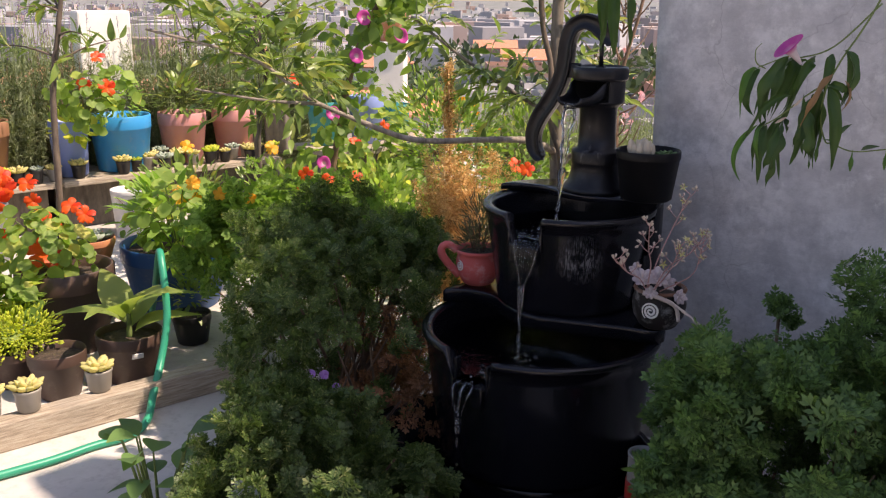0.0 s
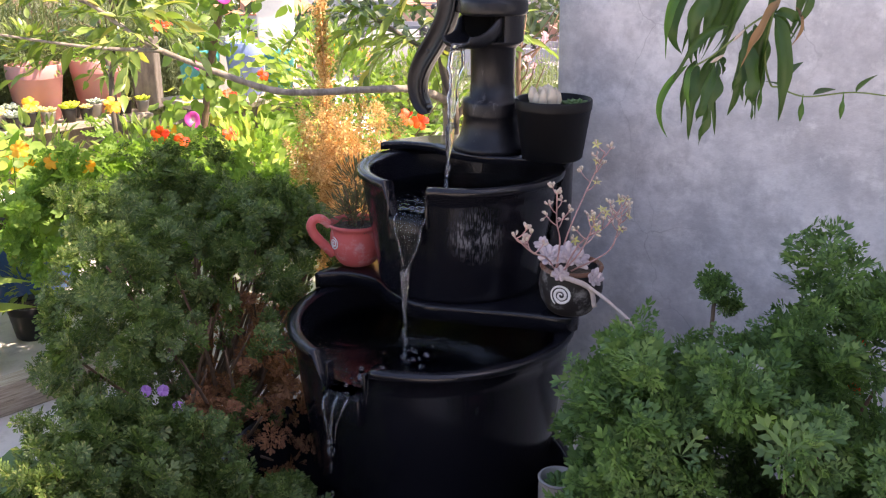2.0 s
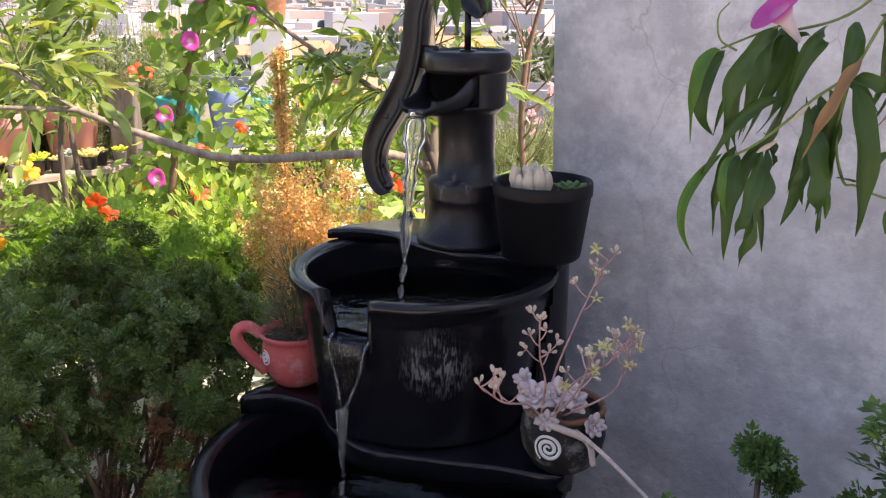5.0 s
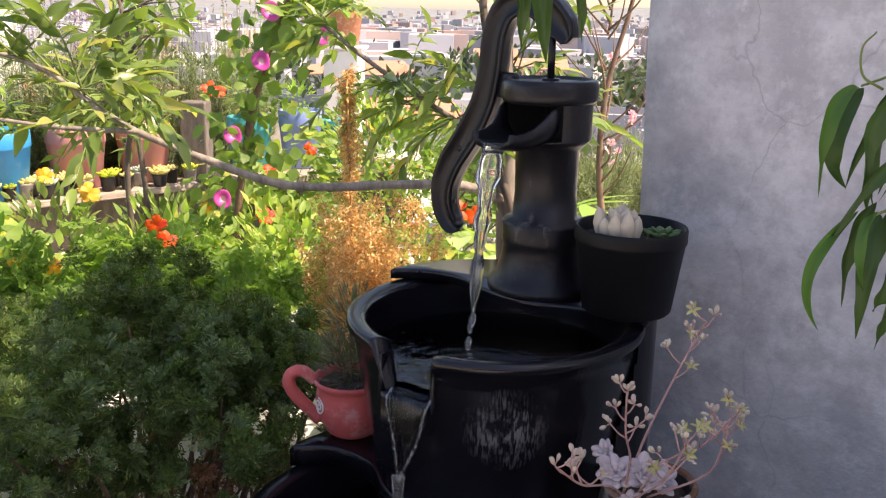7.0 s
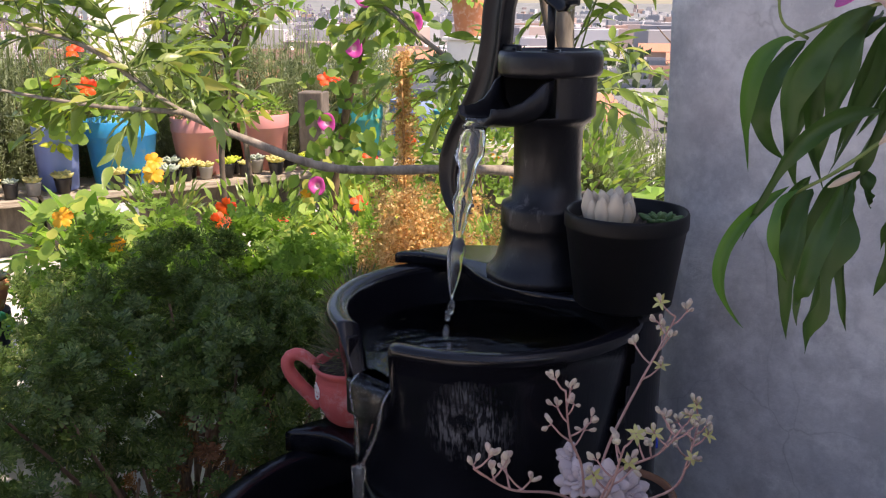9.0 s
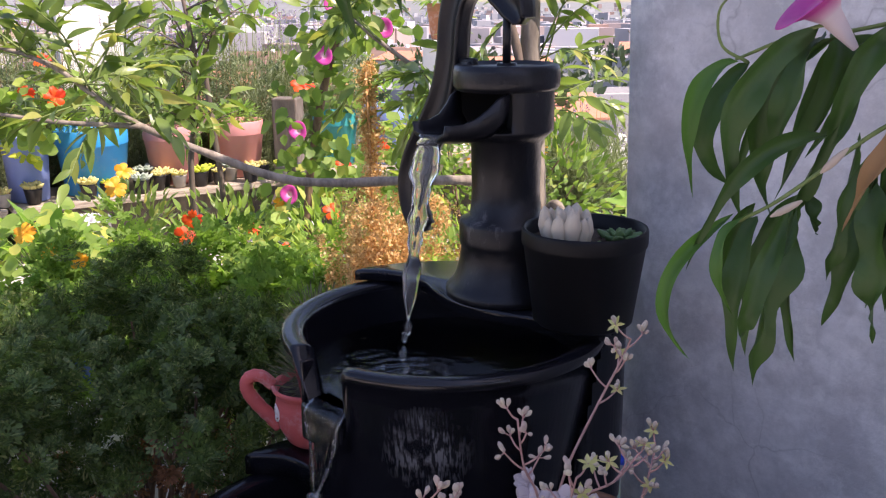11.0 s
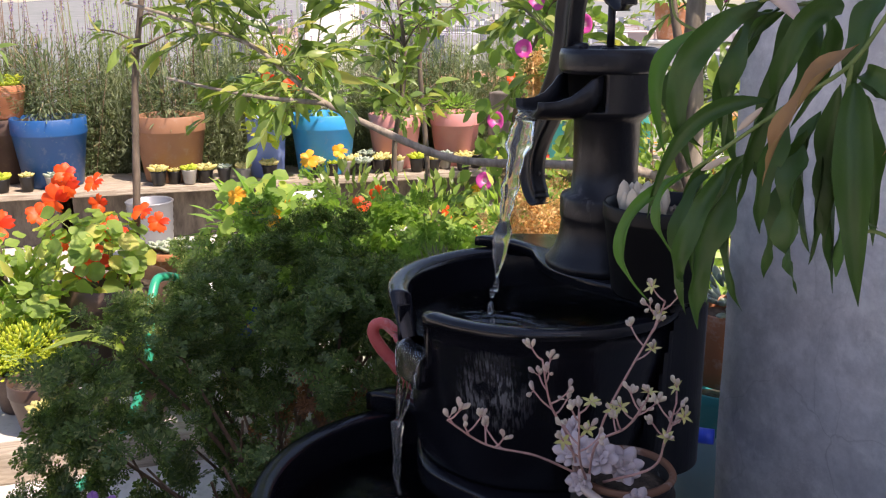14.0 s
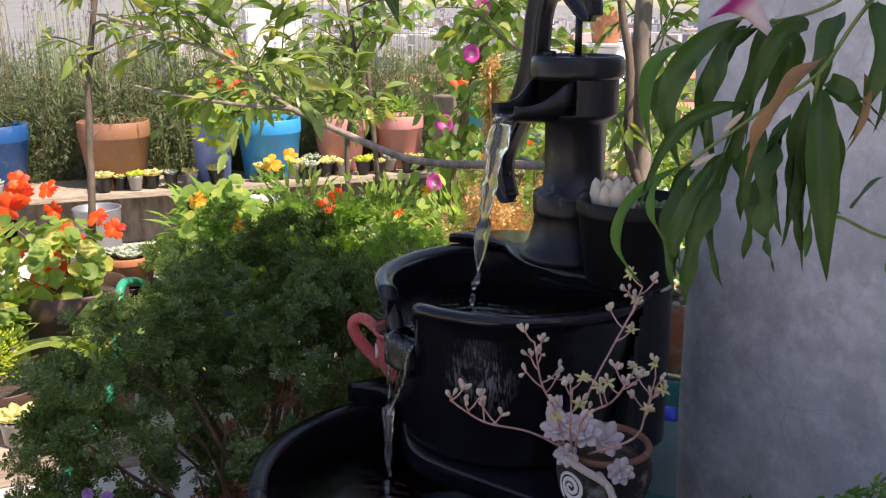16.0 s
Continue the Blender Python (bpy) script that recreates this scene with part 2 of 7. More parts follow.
ML_NAST = leaf_mat("nasturtium_leaf", (0.070, 0.15, 0.028), (0.27, 0.38, 0.085), 0.45, 0.40, (0.50, 0.46, 0.12), 2.0)
ML_LAV = leaf_mat("lavender_leaf", (0.11, 0.15, 0.085), (0.27, 0.31, 0.19), 0.3, 0.7)
ML_LIME = leaf_mat("lime_leaf", (0.26, 0.36, 0.04), (0.56, 0.58, 0.09), 0.4, 0.5)
ML_CREAM = leaf_mat("cream_rosette_leaf", (0.42, 0.40, 0.16), (0.66, 0.58, 0.28), 0.3, 0.45)
ML_GREY = leaf_mat("grey_succulent_leaf", (0.22, 0.29, 0.22), (0.40, 0.46, 0.38), 0.15, 0.5, glow=1.1)
ML_SPIKE = petal("lavender_flower", (0.20, 0.14, 0.30), (0.40, 0.32, 0.48), 0.3)
ML_ORANGE = petal("rusty_seed_head", (0.50, 0.30, 0.09), (0.86, 0.66, 0.32), 0.45)
MF_RED = petal("orange_red_petal", (0.62, 0.028, 0.008), (0.88, 0.13, 0.015))
MF_YEL = petal("golden_petal", (0.85, 0.32, 0.01), (0.90, 0.50, 0.04))
MF_WHITE = petal("white_petal", (0.50, 0.42, 0.34), (0.62, 0.54, 0.44))
MF_LILAC = petal("lilac_petal", (0.42, 0.18, 0.55), (0.58, 0.32, 0.68))
MGHOST = leaf_mat("ghost_plant_leaf", (0.46, 0.38, 0.40), (0.66, 0.56, 0.57), 0.15, 0.55, glow=1.0)
MGHOST_STEM = bark("ghost_plant_stem", (0.42, 0.22, 0.20), (0.58, 0.36, 0.32), 90)
MGHOST_OLD = bark("pale_bare_stem", (0.45, 0.36, 0.32), (0.62, 0.52, 0.46), 90)
MBUD = petal("cream_pink_bud", (0.55, 0.42, 0.36), (0.68, 0.60, 0.46), 0.2)
MSTAR = petal("yellow_star_petal", (0.52, 0.50, 0.16), (0.66, 0.62, 0.26), 0.3)
MCACTUS = leaf_mat("cream_cactus_rib", (0.42, 0.35, 0.26), (0.62, 0.54, 0.42), 0.05, 0.7, glow=1.0)
MBARK = bark("grey_brown_bark", (0.055, 0.042, 0.032), (0.17, 0.13, 0.10))
MBARK_PALE = bark("pale_bark", (0.10, 0.085, 0.07), (0.30, 0.26, 0.21), 26)
MSTEM = bark("brown_stem", (0.10, 0.06, 0.04), (0.22, 0.14, 0.09), 80)
MSTEM_G = bark("green_stem", (0.10, 0.15, 0.04), (0.20, 0.26, 0.08), 80)
MCITY = city_mat()
MTILE = clay("far_clay_roof", (0.55, 0.22, 0.12))
MOLDWOOD = bark("old_grey_wood", (0.07, 0.06, 0.05), (0.20, 0.17, 0.14), 30)
MRUST = bark("rusty_stalk", (0.30, 0.15, 0.05), (0.55, 0.32, 0.12), 80)
MBRANCH = bark("grey_branch_bark", (0.12, 0.10, 0.08), (0.36, 0.31, 0.25), 60)
MGLASS_DARK = painted("dark_window", (0.06, 0.07, 0.08), 0.2)


# ---- building helpers ----
def mesh_object(name, bm, material, smooth=True):
    me = bpy.data.meshes.new(name)
    bm.to_mesh(me)
    bm.free()
    me.materials.append(material)
    if smooth:
        me.polygons.foreach_set("use_smooth", [True] * len(me.polygons))
    return new(name, me)


def part(name, bm, material, parent, label="", smooth=True):
    ob = mesh_object(name, bm, material, smooth)
    ob.parent = parent
    if label:
        ob["label"] = label
    return ob


def thing(name, at, label, category, group="", kind=""):
    ob = new(name)
    ob.empty_display_size = 0.05
    ob.location = at
    return tagged(ob, label, category, group, kind)


def raw(name, verts, faces, material, parent=None, smooth=True, label=""):
    me = bpy.data.meshes.new(name)
    me.from_pydata(verts, [], faces)
    me.update()
    me.materials.append(material)
    if smooth:
        me.polygons.foreach_set("use_smooth", [True] * len(me.polygons))
    ob = new(name, me)
    ob.parent = parent
    if label:
        ob["label"] = label
    return ob


def box(bm, x0, y0, z0, x1, y1, z1, bevel=0.0):
    r = bmesh.ops.create_cube(bm, size=1)
    vs = r["verts"]
    bmesh.ops.scale(bm, verts=vs, vec=(x1 - x0, y1 - y0, z1 - z0))
    bmesh.ops.translate(bm, verts=vs, vec=((x0 + x1) / 2, (y0 + y1) / 2, (z0 + z1) / 2))
    if bevel:
        es = list({e for v in vs for e in v.link_edges})
        bmesh.ops.bevel(bm, geom=es, offset=bevel, segments=2, profile=0.5, affect="EDGES")
    return bm


def lathe(profile, seg=40, wob=0.0, seed=0, at=(0, 0, 0)):
    """A turned body from (radius, z) points; a radius of 0 closes it."""
    rnd = random.Random(seed)
    ph = [rnd.uniform(0, 6.28) for _ in range(3)]
    bm = bmesh.new()
    rings = []
    for r, z in profile:
        if r <= 1e-6:
            rings.append([bm.verts.new((at[0], at[1], at[2] + z))])
            continue
        ring = []
        for i in range(seg):
            a = 2 * math.pi * i / seg
            k = 1 + wob * (math.sin(2 * a + ph[0]) + 0.6 * math.sin(3 * a + ph[1] + z * 20))
            ring.append(bm.verts.new((at[0] + r * k * math.cos(a), at[1] + r * k * math.sin(a), at[2] + z)))
        rings.append(ring)
    for a, b in zip(rings, rings[1:]):
        if len(a) == 1 and len(b) == 1:
            continue
        for i in range(seg):
            j = (i + 1) % seg
            if len(a) == 1:
                bm.faces.new((a[0], b[j], b[i]))
            elif len(b) == 1:
                bm.faces.new((a[i], a[j], b[0]))
            else:
                bm.faces.new((a[i], a[j], b[j], b[i]))
    bmesh.ops.recalc_face_normals(bm, faces=bm.faces)
    return bm


def smooth_path(pts, n):
    """Catmull-Rom through the points."""
    p = [Vector(q) for q in pts]
    p = [p[0] * 2 - p[1]] + p + [p[-1] * 2 - p[-2]]
    out = []
    for i in range(1, len(p) - 2):
        for k in range(n):
            t = k / n
            a, b, c, d = p[i - 1 : i + 3]
            out.append(0.5 * (2 * b + (c - a) * t + (2 * a - 5 * b + 4 * c - d) * t * t + (3 * b - a - 3 * c + d) * t ** 3))
    return out + [p[-2]]


def tube(bm, pts, r0, r1, seg=8, knots=0.0, seed=0, n=6, flat=1.0):
    rnd = random.Random(seed)
    path = smooth_path(pts, n) if n > 1 else [Vector(p) for p in pts]
    rings = []
    side = Vector((0.31, 0.87, 0.2))
    for i, p in enumerate(path):
        d = (path[min(i + 1, len(path) - 1)] - path[max(i - 1, 0)]).normalized()
        u = d.cross(side)
        if u.length < 0.05:
            u = d.cross(Vector((1, 0, 0)))
        u.normalize()
        v = d.cross(u)
        f = i / max(1, len(path) - 1)
        r = (r0 + (r1 - r0) * f) * (1 + rnd.uniform(-knots, knots))
        rings.append([bm.verts.new(p + u * (r * math.cos(2 * math.pi * k / seg)) + v * (r * flat * math.sin(2 * math.pi * k / seg))) for k in range(seg)])
    for a, b in zip(rings, rings[1:]):
        for k in range(seg):
            j = (k + 1) % seg
            bm.faces.new((a[k], a[j], b[j], b[k]))
    bm.faces.new(rings[0][::-1])
    bm.faces.new(rings[-1])
    return bm


def prism(bm, outline, z0, z1, bevel=0.0):
    """An upright slab over a plan outline."""
    low = [bm.verts.new((x, y, z0)) for x, y in outline]
    top = [bm.verts.new((x, y, z1)) for x, y in outline]
    n = len(outline)
    faces = [bm.faces.new(low[::-1]), bm.faces.new(top)]
    for i in range(n):
        j = (i + 1) % n
        faces.append(bm.faces.new((low[i], low[j], top[j], top[i])))
    bmesh.ops.recalc_face_normals(bm, faces=faces)
    if bevel:
        es = [e for e in bm.edges if e.verts[0] in top and e.verts[1] in top]
        bmesh.ops.bevel(bm, geom=es, offset=bevel, segments=2, profile=0.5, affect="EDGES")
    return bm


# ---- leaf and petal shapes: x across, y along, z up ----
def blade(width, rows, curl=0.0, fold=0.0, tip=1.0):
    """A simple leaf of length 1: rows of two halves with a fold along the midrib."""
    vs, fs = [], []
    for i in range(rows + 1):
        t = i / rows
        w = width * math.sin(math.pi * min(1, t ** 0.8) * 0.98 + 0.02) ** tip / 2
        z = -curl * t * t
        vs += [(-w, t, z + fold * w), (0, t, z), (w, t, z + fold * w)]
    for i in range(rows):
        a = 3 * i
        fs += [(a, a + 1, a + 4, a + 3), (a + 1, a + 2, a + 5, a + 4)]
    return np.array(vs), fs


def crisp_leaf(lobes, spread, width, seed, dish=0.22, full=0.74):
    """A crisped, twice-cut leaf: each lobe carries two pairs of blunt lobules, the whole dished and crinkled."""
    rnd = random.Random(seed)
    vs, fs = [], []
    for i in range(lobes):
        a = math.radians(-spread + 2 * spread * i / (lobes - 1) + rnd.uniform(-5, 5))
        ln = (1.0 - 0.30 * abs(i - (lobes - 1) / 2) / ((lobes - 1) / 2)) * rnd.uniform(0.9, 1.08)
        for turn, l0, l1, w in ((0, 0.0, 0.72, 0.75), (0, 0.58, 1.0, 1.15), (0.75, 0.36, 0.74, 1.0), (-0.75, 0.36, 0.74, 1.0), (0.62, 0.60, 0.95, 1.0), (-0.62, 0.60, 0.95, 1.0)):
            d0 = np.array([math.sin(a), math.cos(a)])
            d1 = np.array([math.sin(a + turn), math.cos(a + turn)])
            p0 = d0 * ln * l0
            p1 = p0 + d1 * ln * (l1 - l0)
            m = p0 * (1 - full) + p1 * full
            q = np.array([-d1[1], d1[0]]) * width * w * ln * 0.5
            k = len(vs)
            lift = rnd.uniform(-0.05, 0.07)
            for p, z in ((p0, 0.0), (m + q, lift + 0.03), (p1, lift - 0.03), (m - q, lift + 0.02)):
                vs.append((p[0], p[1], z + dish * (p[0] ** 2 + (p[1] - 0.25) ** 2) - 0.10 * p[1] ** 3))
            fs.append((k, k + 1, k + 2, k + 3))
    return np.array(vs), fs


def kite(width, at=0.45, fold=0.1):
    """A tiny leaf or needle: one folded kite."""
    return np.array([(0, 0, 0), (width / 2, at, fold * width), (0, 1, 0), (-width / 2, at, fold * width)]), [(0, 1, 2), (0, 2, 3)]


def disc_leaf(n=9, dish=0.12):
    vs = [(0, 0.5, -dish)]
    for i in range(n):
        a = 2 * math.pi * i / n
        vs.append(((0.5 + 0.04 * math.sin(2 * a + 1)) * math.sin(a), 0.5 + (0.5 + 0.04 * math.sin(3 * a)) * math.cos(a), 0.07 * math.sin(3 * a)))
    vs = [(x * (1 + 0.06 * math.sin(5 * y)), y, z) for x, y, z in vs]
    return np.array(vs), [(0, 1 + i, 1 + (i + 1) % n) for i in range(n)]


def fat_leaf(width, thick):
    """A fleshy pointed leaf, closed all round."""
    vs, fs = [], []
    rows = [(0.0, 0.35), (0.3, 0.8), (0.65, 1.0), (0.9, 0.55), (1.0, 0.05)]
    for t, w in rows:
        for k in range(6):
            a = 2 * math.pi * k / 6
            vs.append((width / 2 * w * math.cos(a), t, thick / 2 * w * math.sin(a) + 0.12 * t * t))
    for i in range(len(rows) - 1):
        for k in range(6):
            j = (k + 1) % 6
            fs.append((6 * i + k, 6 * i + j, 6 * i + 6 + j, 6 * i + 6 + k))
    fs.append(tuple(range(24, 30)))
    return np.array(vs), fs


LEAF_OVATE = blade(0.42, 4, 0.22, 0.25)
LEAF_NEEDLE = kite(0.15, 0.4, 0.3)
LEAF_KITE = kite(0.55)
LEAF_CUT = crisp_leaf(5, 88, 0.150, 1, 0.48, 0.55)
LEAF_FINE = crisp_leaf(5, 76, 0.140, 2, 0.26)
LEAF_LOBED = crisp_leaf(5, 85, 0.21, 3)
LEAF_DISC = disc_leaf()
LEAF_FAT = fat_leaf(0.58, 0.32)
BUD = fat_leaf(0.62, 0.62)
BUD_TINY = (np.array([(0, 0, 0), (0.3, 0.5, 0), (0, 0.5, 0.3), (-0.3, 0.5, 0), (0, 0.5, -0.3), (0, 1, 0)]), [(0, 2, 1), (0, 3, 2), (0, 4, 3), (0, 1, 4), (5, 1, 2), (5, 2, 3), (5, 3, 4), (5, 4, 1)])


def scatter(name, places, ways, sizes, shape, material, parent, seed=0, roll=0.6, ups=None, label=""):
    """One mesh of many leaves: at each place one, along its way, its face towards up."""
    rng = np.random.default_rng(seed)
    P, W, S = (np.asarray(v, float) for v in (places, ways, sizes))
    n = len(P)
    W = W / np.maximum(np.linalg.norm(W, axis=1, keepdims=True), 1e-9)
    U = np.tile(np.array([0.0, 0.0, 1.0]), (n, 1)) if ups is None else np.asarray(ups, float)
    U = U + rng.normal(0, roll, (n, 3))
    X = np.cross(W, U)
    X /= np.maximum(np.linalg.norm(X, axis=1, keepdims=True), 1e-9)
    Z = np.cross(X, W)
    T, F = shape
    V = P[:, None] + S[:, None, None] * (T[None, :, 0:1] * X[:, None] + T[None, :, 1:2] * W[:, None] + T[None, :, 2:3] * Z[:, None])
    k = len(T)
    faces = [tuple(i * k + v for v in f) for i in range(n) for f in F]
    ob = raw(name, V.reshape(-1, 3).tolist(), faces, material, parent, True, label)
    if n > 12:
        ob["kind"] = "stuff"
    return ob


def mound(blobs, count, seed, inner=0.72, cut_low=None):
    """Places and outward ways in the outer part of several egg shapes: (x, y, z, rx, ry, rz)."""
    rng = np.random.default_rng(seed)
    vol = np.array([b[3] * b[4] + b[4] * b[5] + b[3] * b[5] for b in blobs])
    P, W = [], []
    for b, m in zip(blobs, rng.multinomial(count, vol / vol.sum())):
        d = rng.normal(size=(m, 3))
        d /= np.linalg.norm(d, axis=1, keepdims=True)
        r = inner + (1.04 - inner) * rng.random((m, 1)) ** 0.6
        lump = 1 + 0.15 * np.sin(d[:, :1] * 9 + b[0] * 7) * np.sin(d[:, 1:2] * 8 + 2) + 0.12 * np.sin(d[:, 2:3] * 11 + d[:, :1] * 6)
        P.append(np.array(b[:3]) + d * r * lump * np.array(b[3:]))
        W.append(d)
    P, W = np.concatenate(P), np.concatenate(W)
    if cut_low is not None:
        keep = P[:, 2] > cut_low
        P, W = P[keep], W[keep]
    return P, W


def tufts(blobs, count, seed, per, size, shape, material, parent, at, inner=0.6, open_low=None, name="crown"):
    """A crown of shoots: each a tuft of leaves that spread round its tip."""
    rng = np.random.default_rng(seed)
    P, W = mound(blobs, count, seed, inner)
    keep = P[:, 2] > FLOOR + 0.02
    if open_low is not None:
        keep &= rng.random(len(P)) < np.clip((P[:, 2] - open_low) / 0.20 + 0.42, np.where((P[:, 1] < 0.02) & (P[:, 0] < -0.60), 0.85, 0.02), 1.0)
    P, W = P[keep], W[keep]
    W = W + np.array([0, 0, 0.35]) + rng.normal(0, 0.25, W.shape)
    W /= np.linalg.norm(W, axis=1, keepdims=True)
    A, D, S, N = [], [], [], []
    for p, w in zip(P, W):
        u = np.cross(w, rng.normal(size=3))
        u /= np.linalg.norm(u)
        v = np.cross(w, u)
        k = rng.integers(per - 2, per + 3)
        sz = size * rng.uniform(0.75, 1.25)
        for j in range(k):
            a = 2.4 * j + rng.uniform(-0.3, 0.3)
            rise = 0.15 + 0.9 * j / k
            d = u * math.cos(a) + v * math.sin(a) + w * rise + rng.normal(0, 0.32, 3)
            A.append(p - w * sz * (0.75 - 0.75 * j / k) + rng.normal(0, 0.22, 3) * sz), D.append(d), S.append(sz * (1.15 - 0.50 * j / k)), N.append(w)
    A = np.array(A) - np.array(at)
    return scatter(name, A, D, S * rng.uniform(0.75, 1.2, len(S)), shape, material, parent, seed, 0.75, N)


FLOOR = 0.09
E0 = Vector((0.140, 0.103, 0))
WALL_DIR = Vector((0.743, -0.669, 0))
WALL_OUT = Vector((-0.669, -0.743, 0))
U = Vector((0.719, 0.695, 0))
M = Vector((0.695, -0.719, 0))


def along(s, d, z):
    """A place by the shelves' own axes: s along them, d towards the viewer."""
    return U * s + M * d + Vector((0, 0, z))


# ---- setting ----
def build_setting():
    bm = bmesh.new()
    bmesh.ops.create_grid(bm, x_segments=60, y_segments=60, size=1)
    for v in bm.verts:
        x, y = v.co.x * 4200, v.co.y * 4200
        far = math.hypot(x, y)
        z = -15.0 - min(12, far * 0.012) + max(0, far - 2600) * 0.035 * (0.7 + 0.5 * noise.noise((x * 0.0011, y * 0.0011, 0)))
        v.co = (x, y, z)
    g = Mat("dusty_ground", 0.95)
    g.color(g.ramp(g.noise(0.02, 6), [(0.3, (0.13, 0.15, 0.14)), (0.7, (0.22, 0.22, 0.22))]))
    tagged(mesh_object("ground", bm, g.m), "wide hazy valley floor with far low hills", "ground", kind="structure")

    bm = box(bmesh.new(), -6, -5, -16, 5, 5.6, FLOOR - 0.2)
    tagged(mesh_object("terrace_base", bm, MWHITE, False), "plain building under the terrace", "building", kind="structure")
    bm = bmesh.new()
    bmesh.ops.create_grid(bm, x_segments=50, y_segments=50, size=1)
    for v in bm.verts:
        x, y = -0.5 + v.co.x * 5.5, 0.3 + v.co.y * 5.3
        v.co = (x, y, FLOOR + 0.003 * noise.noise((x * 3, y * 3, 0)))
    ex = bmesh.ops.extrude_face_region(bm, geom=bm.faces[:])
    bmesh.ops.translate(bm, verts=[e for e in ex["geom"] if isinstance(e, bmesh.types.BMVert)], vec=(0, 0, -0.197))
    bmesh.ops.recalc_face_normals(bm, faces=bm.faces)
    tagged(mesh_object("terrace_floor", bm, MFLOOR), "sunlit worn pale concrete terrace floor", "floor", kind="structure")

    # plastered wall with a slightly leaning end; its sloped top and the taller wall beyond are unseen, shaped for the
    # shade they cast
    def wall_piece(name, s0, s1, z1, thick, lean, z2=None):
        bm = bmesh.new()
        nx, nz = max(2, int((s1 - s0) / 0.05)), int((z1 - FLOOR) / 0.05)
        nx = min(nx, 40)
        front, back = [], []
        for k in range(nz + 1):
            rf, rb = [], []
            for i in range(nx + 1):
                f = i / nx
                z = FLOOR + (z1 + ((z2 or z1) - z1) * f - FLOOR) * k / nz
                s = s0 + (s1 - s0) * f - (1 - f) * lean * (z - 0.85)
                s += (0.0025 * noise.noise((z * 9, 3, 1))) if i == 0 else 0
                p = E0 + WALL_DIR * s + Vector((0, 0, z))
                rf.append(bm.verts.new(p + WALL_OUT * (0.004 * noise.noise((s * 3, z * 3, 0)) - (0.006 if i == 0 else 0))))
                rb.append(bm.verts.new(p - WALL_OUT * thick))
            front.append(rf), back.append(rb)
        for rows in (front, back):
            for k in range(nz):
                for i in range(nx):
                    bm.faces.new((rows[k][i], rows[k][i + 1], rows[k + 1][i + 1], rows[k + 1][i]))
        for k in range(nz):
            for i in (0, nx):
                bm.faces.new((front[k][i], back[k][i], back[k + 1][i], front[k + 1][i]))
        for i in range(nx):
            for k in (0, nz):
                bm.faces.new((front[k][i], front[k][i + 1], back[k][i + 1], back[k][i]))
        bmesh.ops.recalc_face_normals(bm, faces=bm.faces)
        return mesh_object(name, bm, MWALL)

    tagged(wall_piece("wall_side", 0.0, 1.05, 2.05, 0.46, 0.03, 2.78), "grey plastered wall end with fine cracks", "wall", kind="structure")
    tagged(wall_piece("wall_shade", 1.053, 3.2, 3.3, 0.16, 0.0), "tall grey plastered wall added out of view to cast shade", "wall", kind="structure")
    bm = box(bmesh.new(), -6.2, -4.75, FLOOR, 4.6, -4.6, 2.2)
    tagged(mesh_object("wall_back", bm, MWALL, False), "plain grey plastered house wall", "wall", kind="structure")


build_setting()


# ---- the fountain ----
def tub(c, r_top, r_low, z_low, z_top, notch, cut, at):
    """A round tub with a rolled rim, and a notch between two angles cut down to a lower level."""
    seg = 120
    a0, a1 = notch
    prof = [(0.0, z_low), (r_low, z_low), (r_low + 0.004, z_low + 0.012)]
    for i in range(1, 9):
        f = i / 9
        prof.append((r_low + (r_top - 0.009 - r_low) * f, z_low + (z_top - 0.017 - z_low) * f))
    prof += [(r_top - 0.0085, z_top - 0.0165), (r_top - 0.003, z_top - 0.0145), (r_top - 0.0005, z_top - 0.0115), (r_top, z_top - 0.005), (r_top - 0.002, z_top - 0.0015), (r_top - 0.006, z_top - 0.0003), (r_top - 0.012, z_top), (r_top - 0.019, z_top - 0.0012), (r_top - 0.025, z_top - 0.0042), (r_top - 0.0275, z_top - 0.007), (r_top - 0.029, z_top - 0.014)]
    for i in range(1, 7):
        f = i / 6
        prof.append((r_top - 0.029 + (r_low - 0.012 - r_top + 0.029) * f, z_top - 0.012 + (z_low + 0.02 - z_top + 0.012) * f))
    prof.append((0.0, z_low + 0.02))
    bm = bmesh.new()
    rings = []
    for i in range(seg):
        a = 2 * math.pi * i / seg
        deg = (math.degrees(a) + 180) % 360 - 180
        inside = a0 < deg < a1
        ring = []
        for r, z in prof:
            if inside and z > cut:
                z = cut
                r = min(r, r_top - 0.014)
            ring.append(bm.verts.new((c[0] + r * math.cos(a), c[1] + r * math.sin(a), z)) if r > 0 else None)
        rings.append(ring)
    lo, hi = bm.verts.new((*c, z_low)), bm.verts.new((*c, z_low + 0.02))
    n = len(prof)
    for i in range(seg):
        A, B = rings[i], rings[(i + 1) % seg]
        for k in range(n - 1):
            q = (A[k] or lo, B[k] or lo, B[k + 1] or hi, A[k + 1] or hi)
            if k == 0:
                q = (lo, B[1], A[1])
            elif k == n - 2:
                q = (A[k], B[k], hi)
            bm.faces.new(q)
    for v in bm.verts:
        v.co -= Vector(at)
    bmesh.ops.recalc_face_normals(bm, faces=bm.faces)
    return bm


def arc(c, r, a0, a1, n):
    return [(c[0] + r * math.cos(radians(a0 + (a1 - a0) * i / n)), c[1] + r * math.sin(radians(a0 + (a1 - a0) * i / n))) for i in range(n + 1)]


def shifted(outline, at):
    return [(x - at[0], y - at[1]) for x, y in outline]


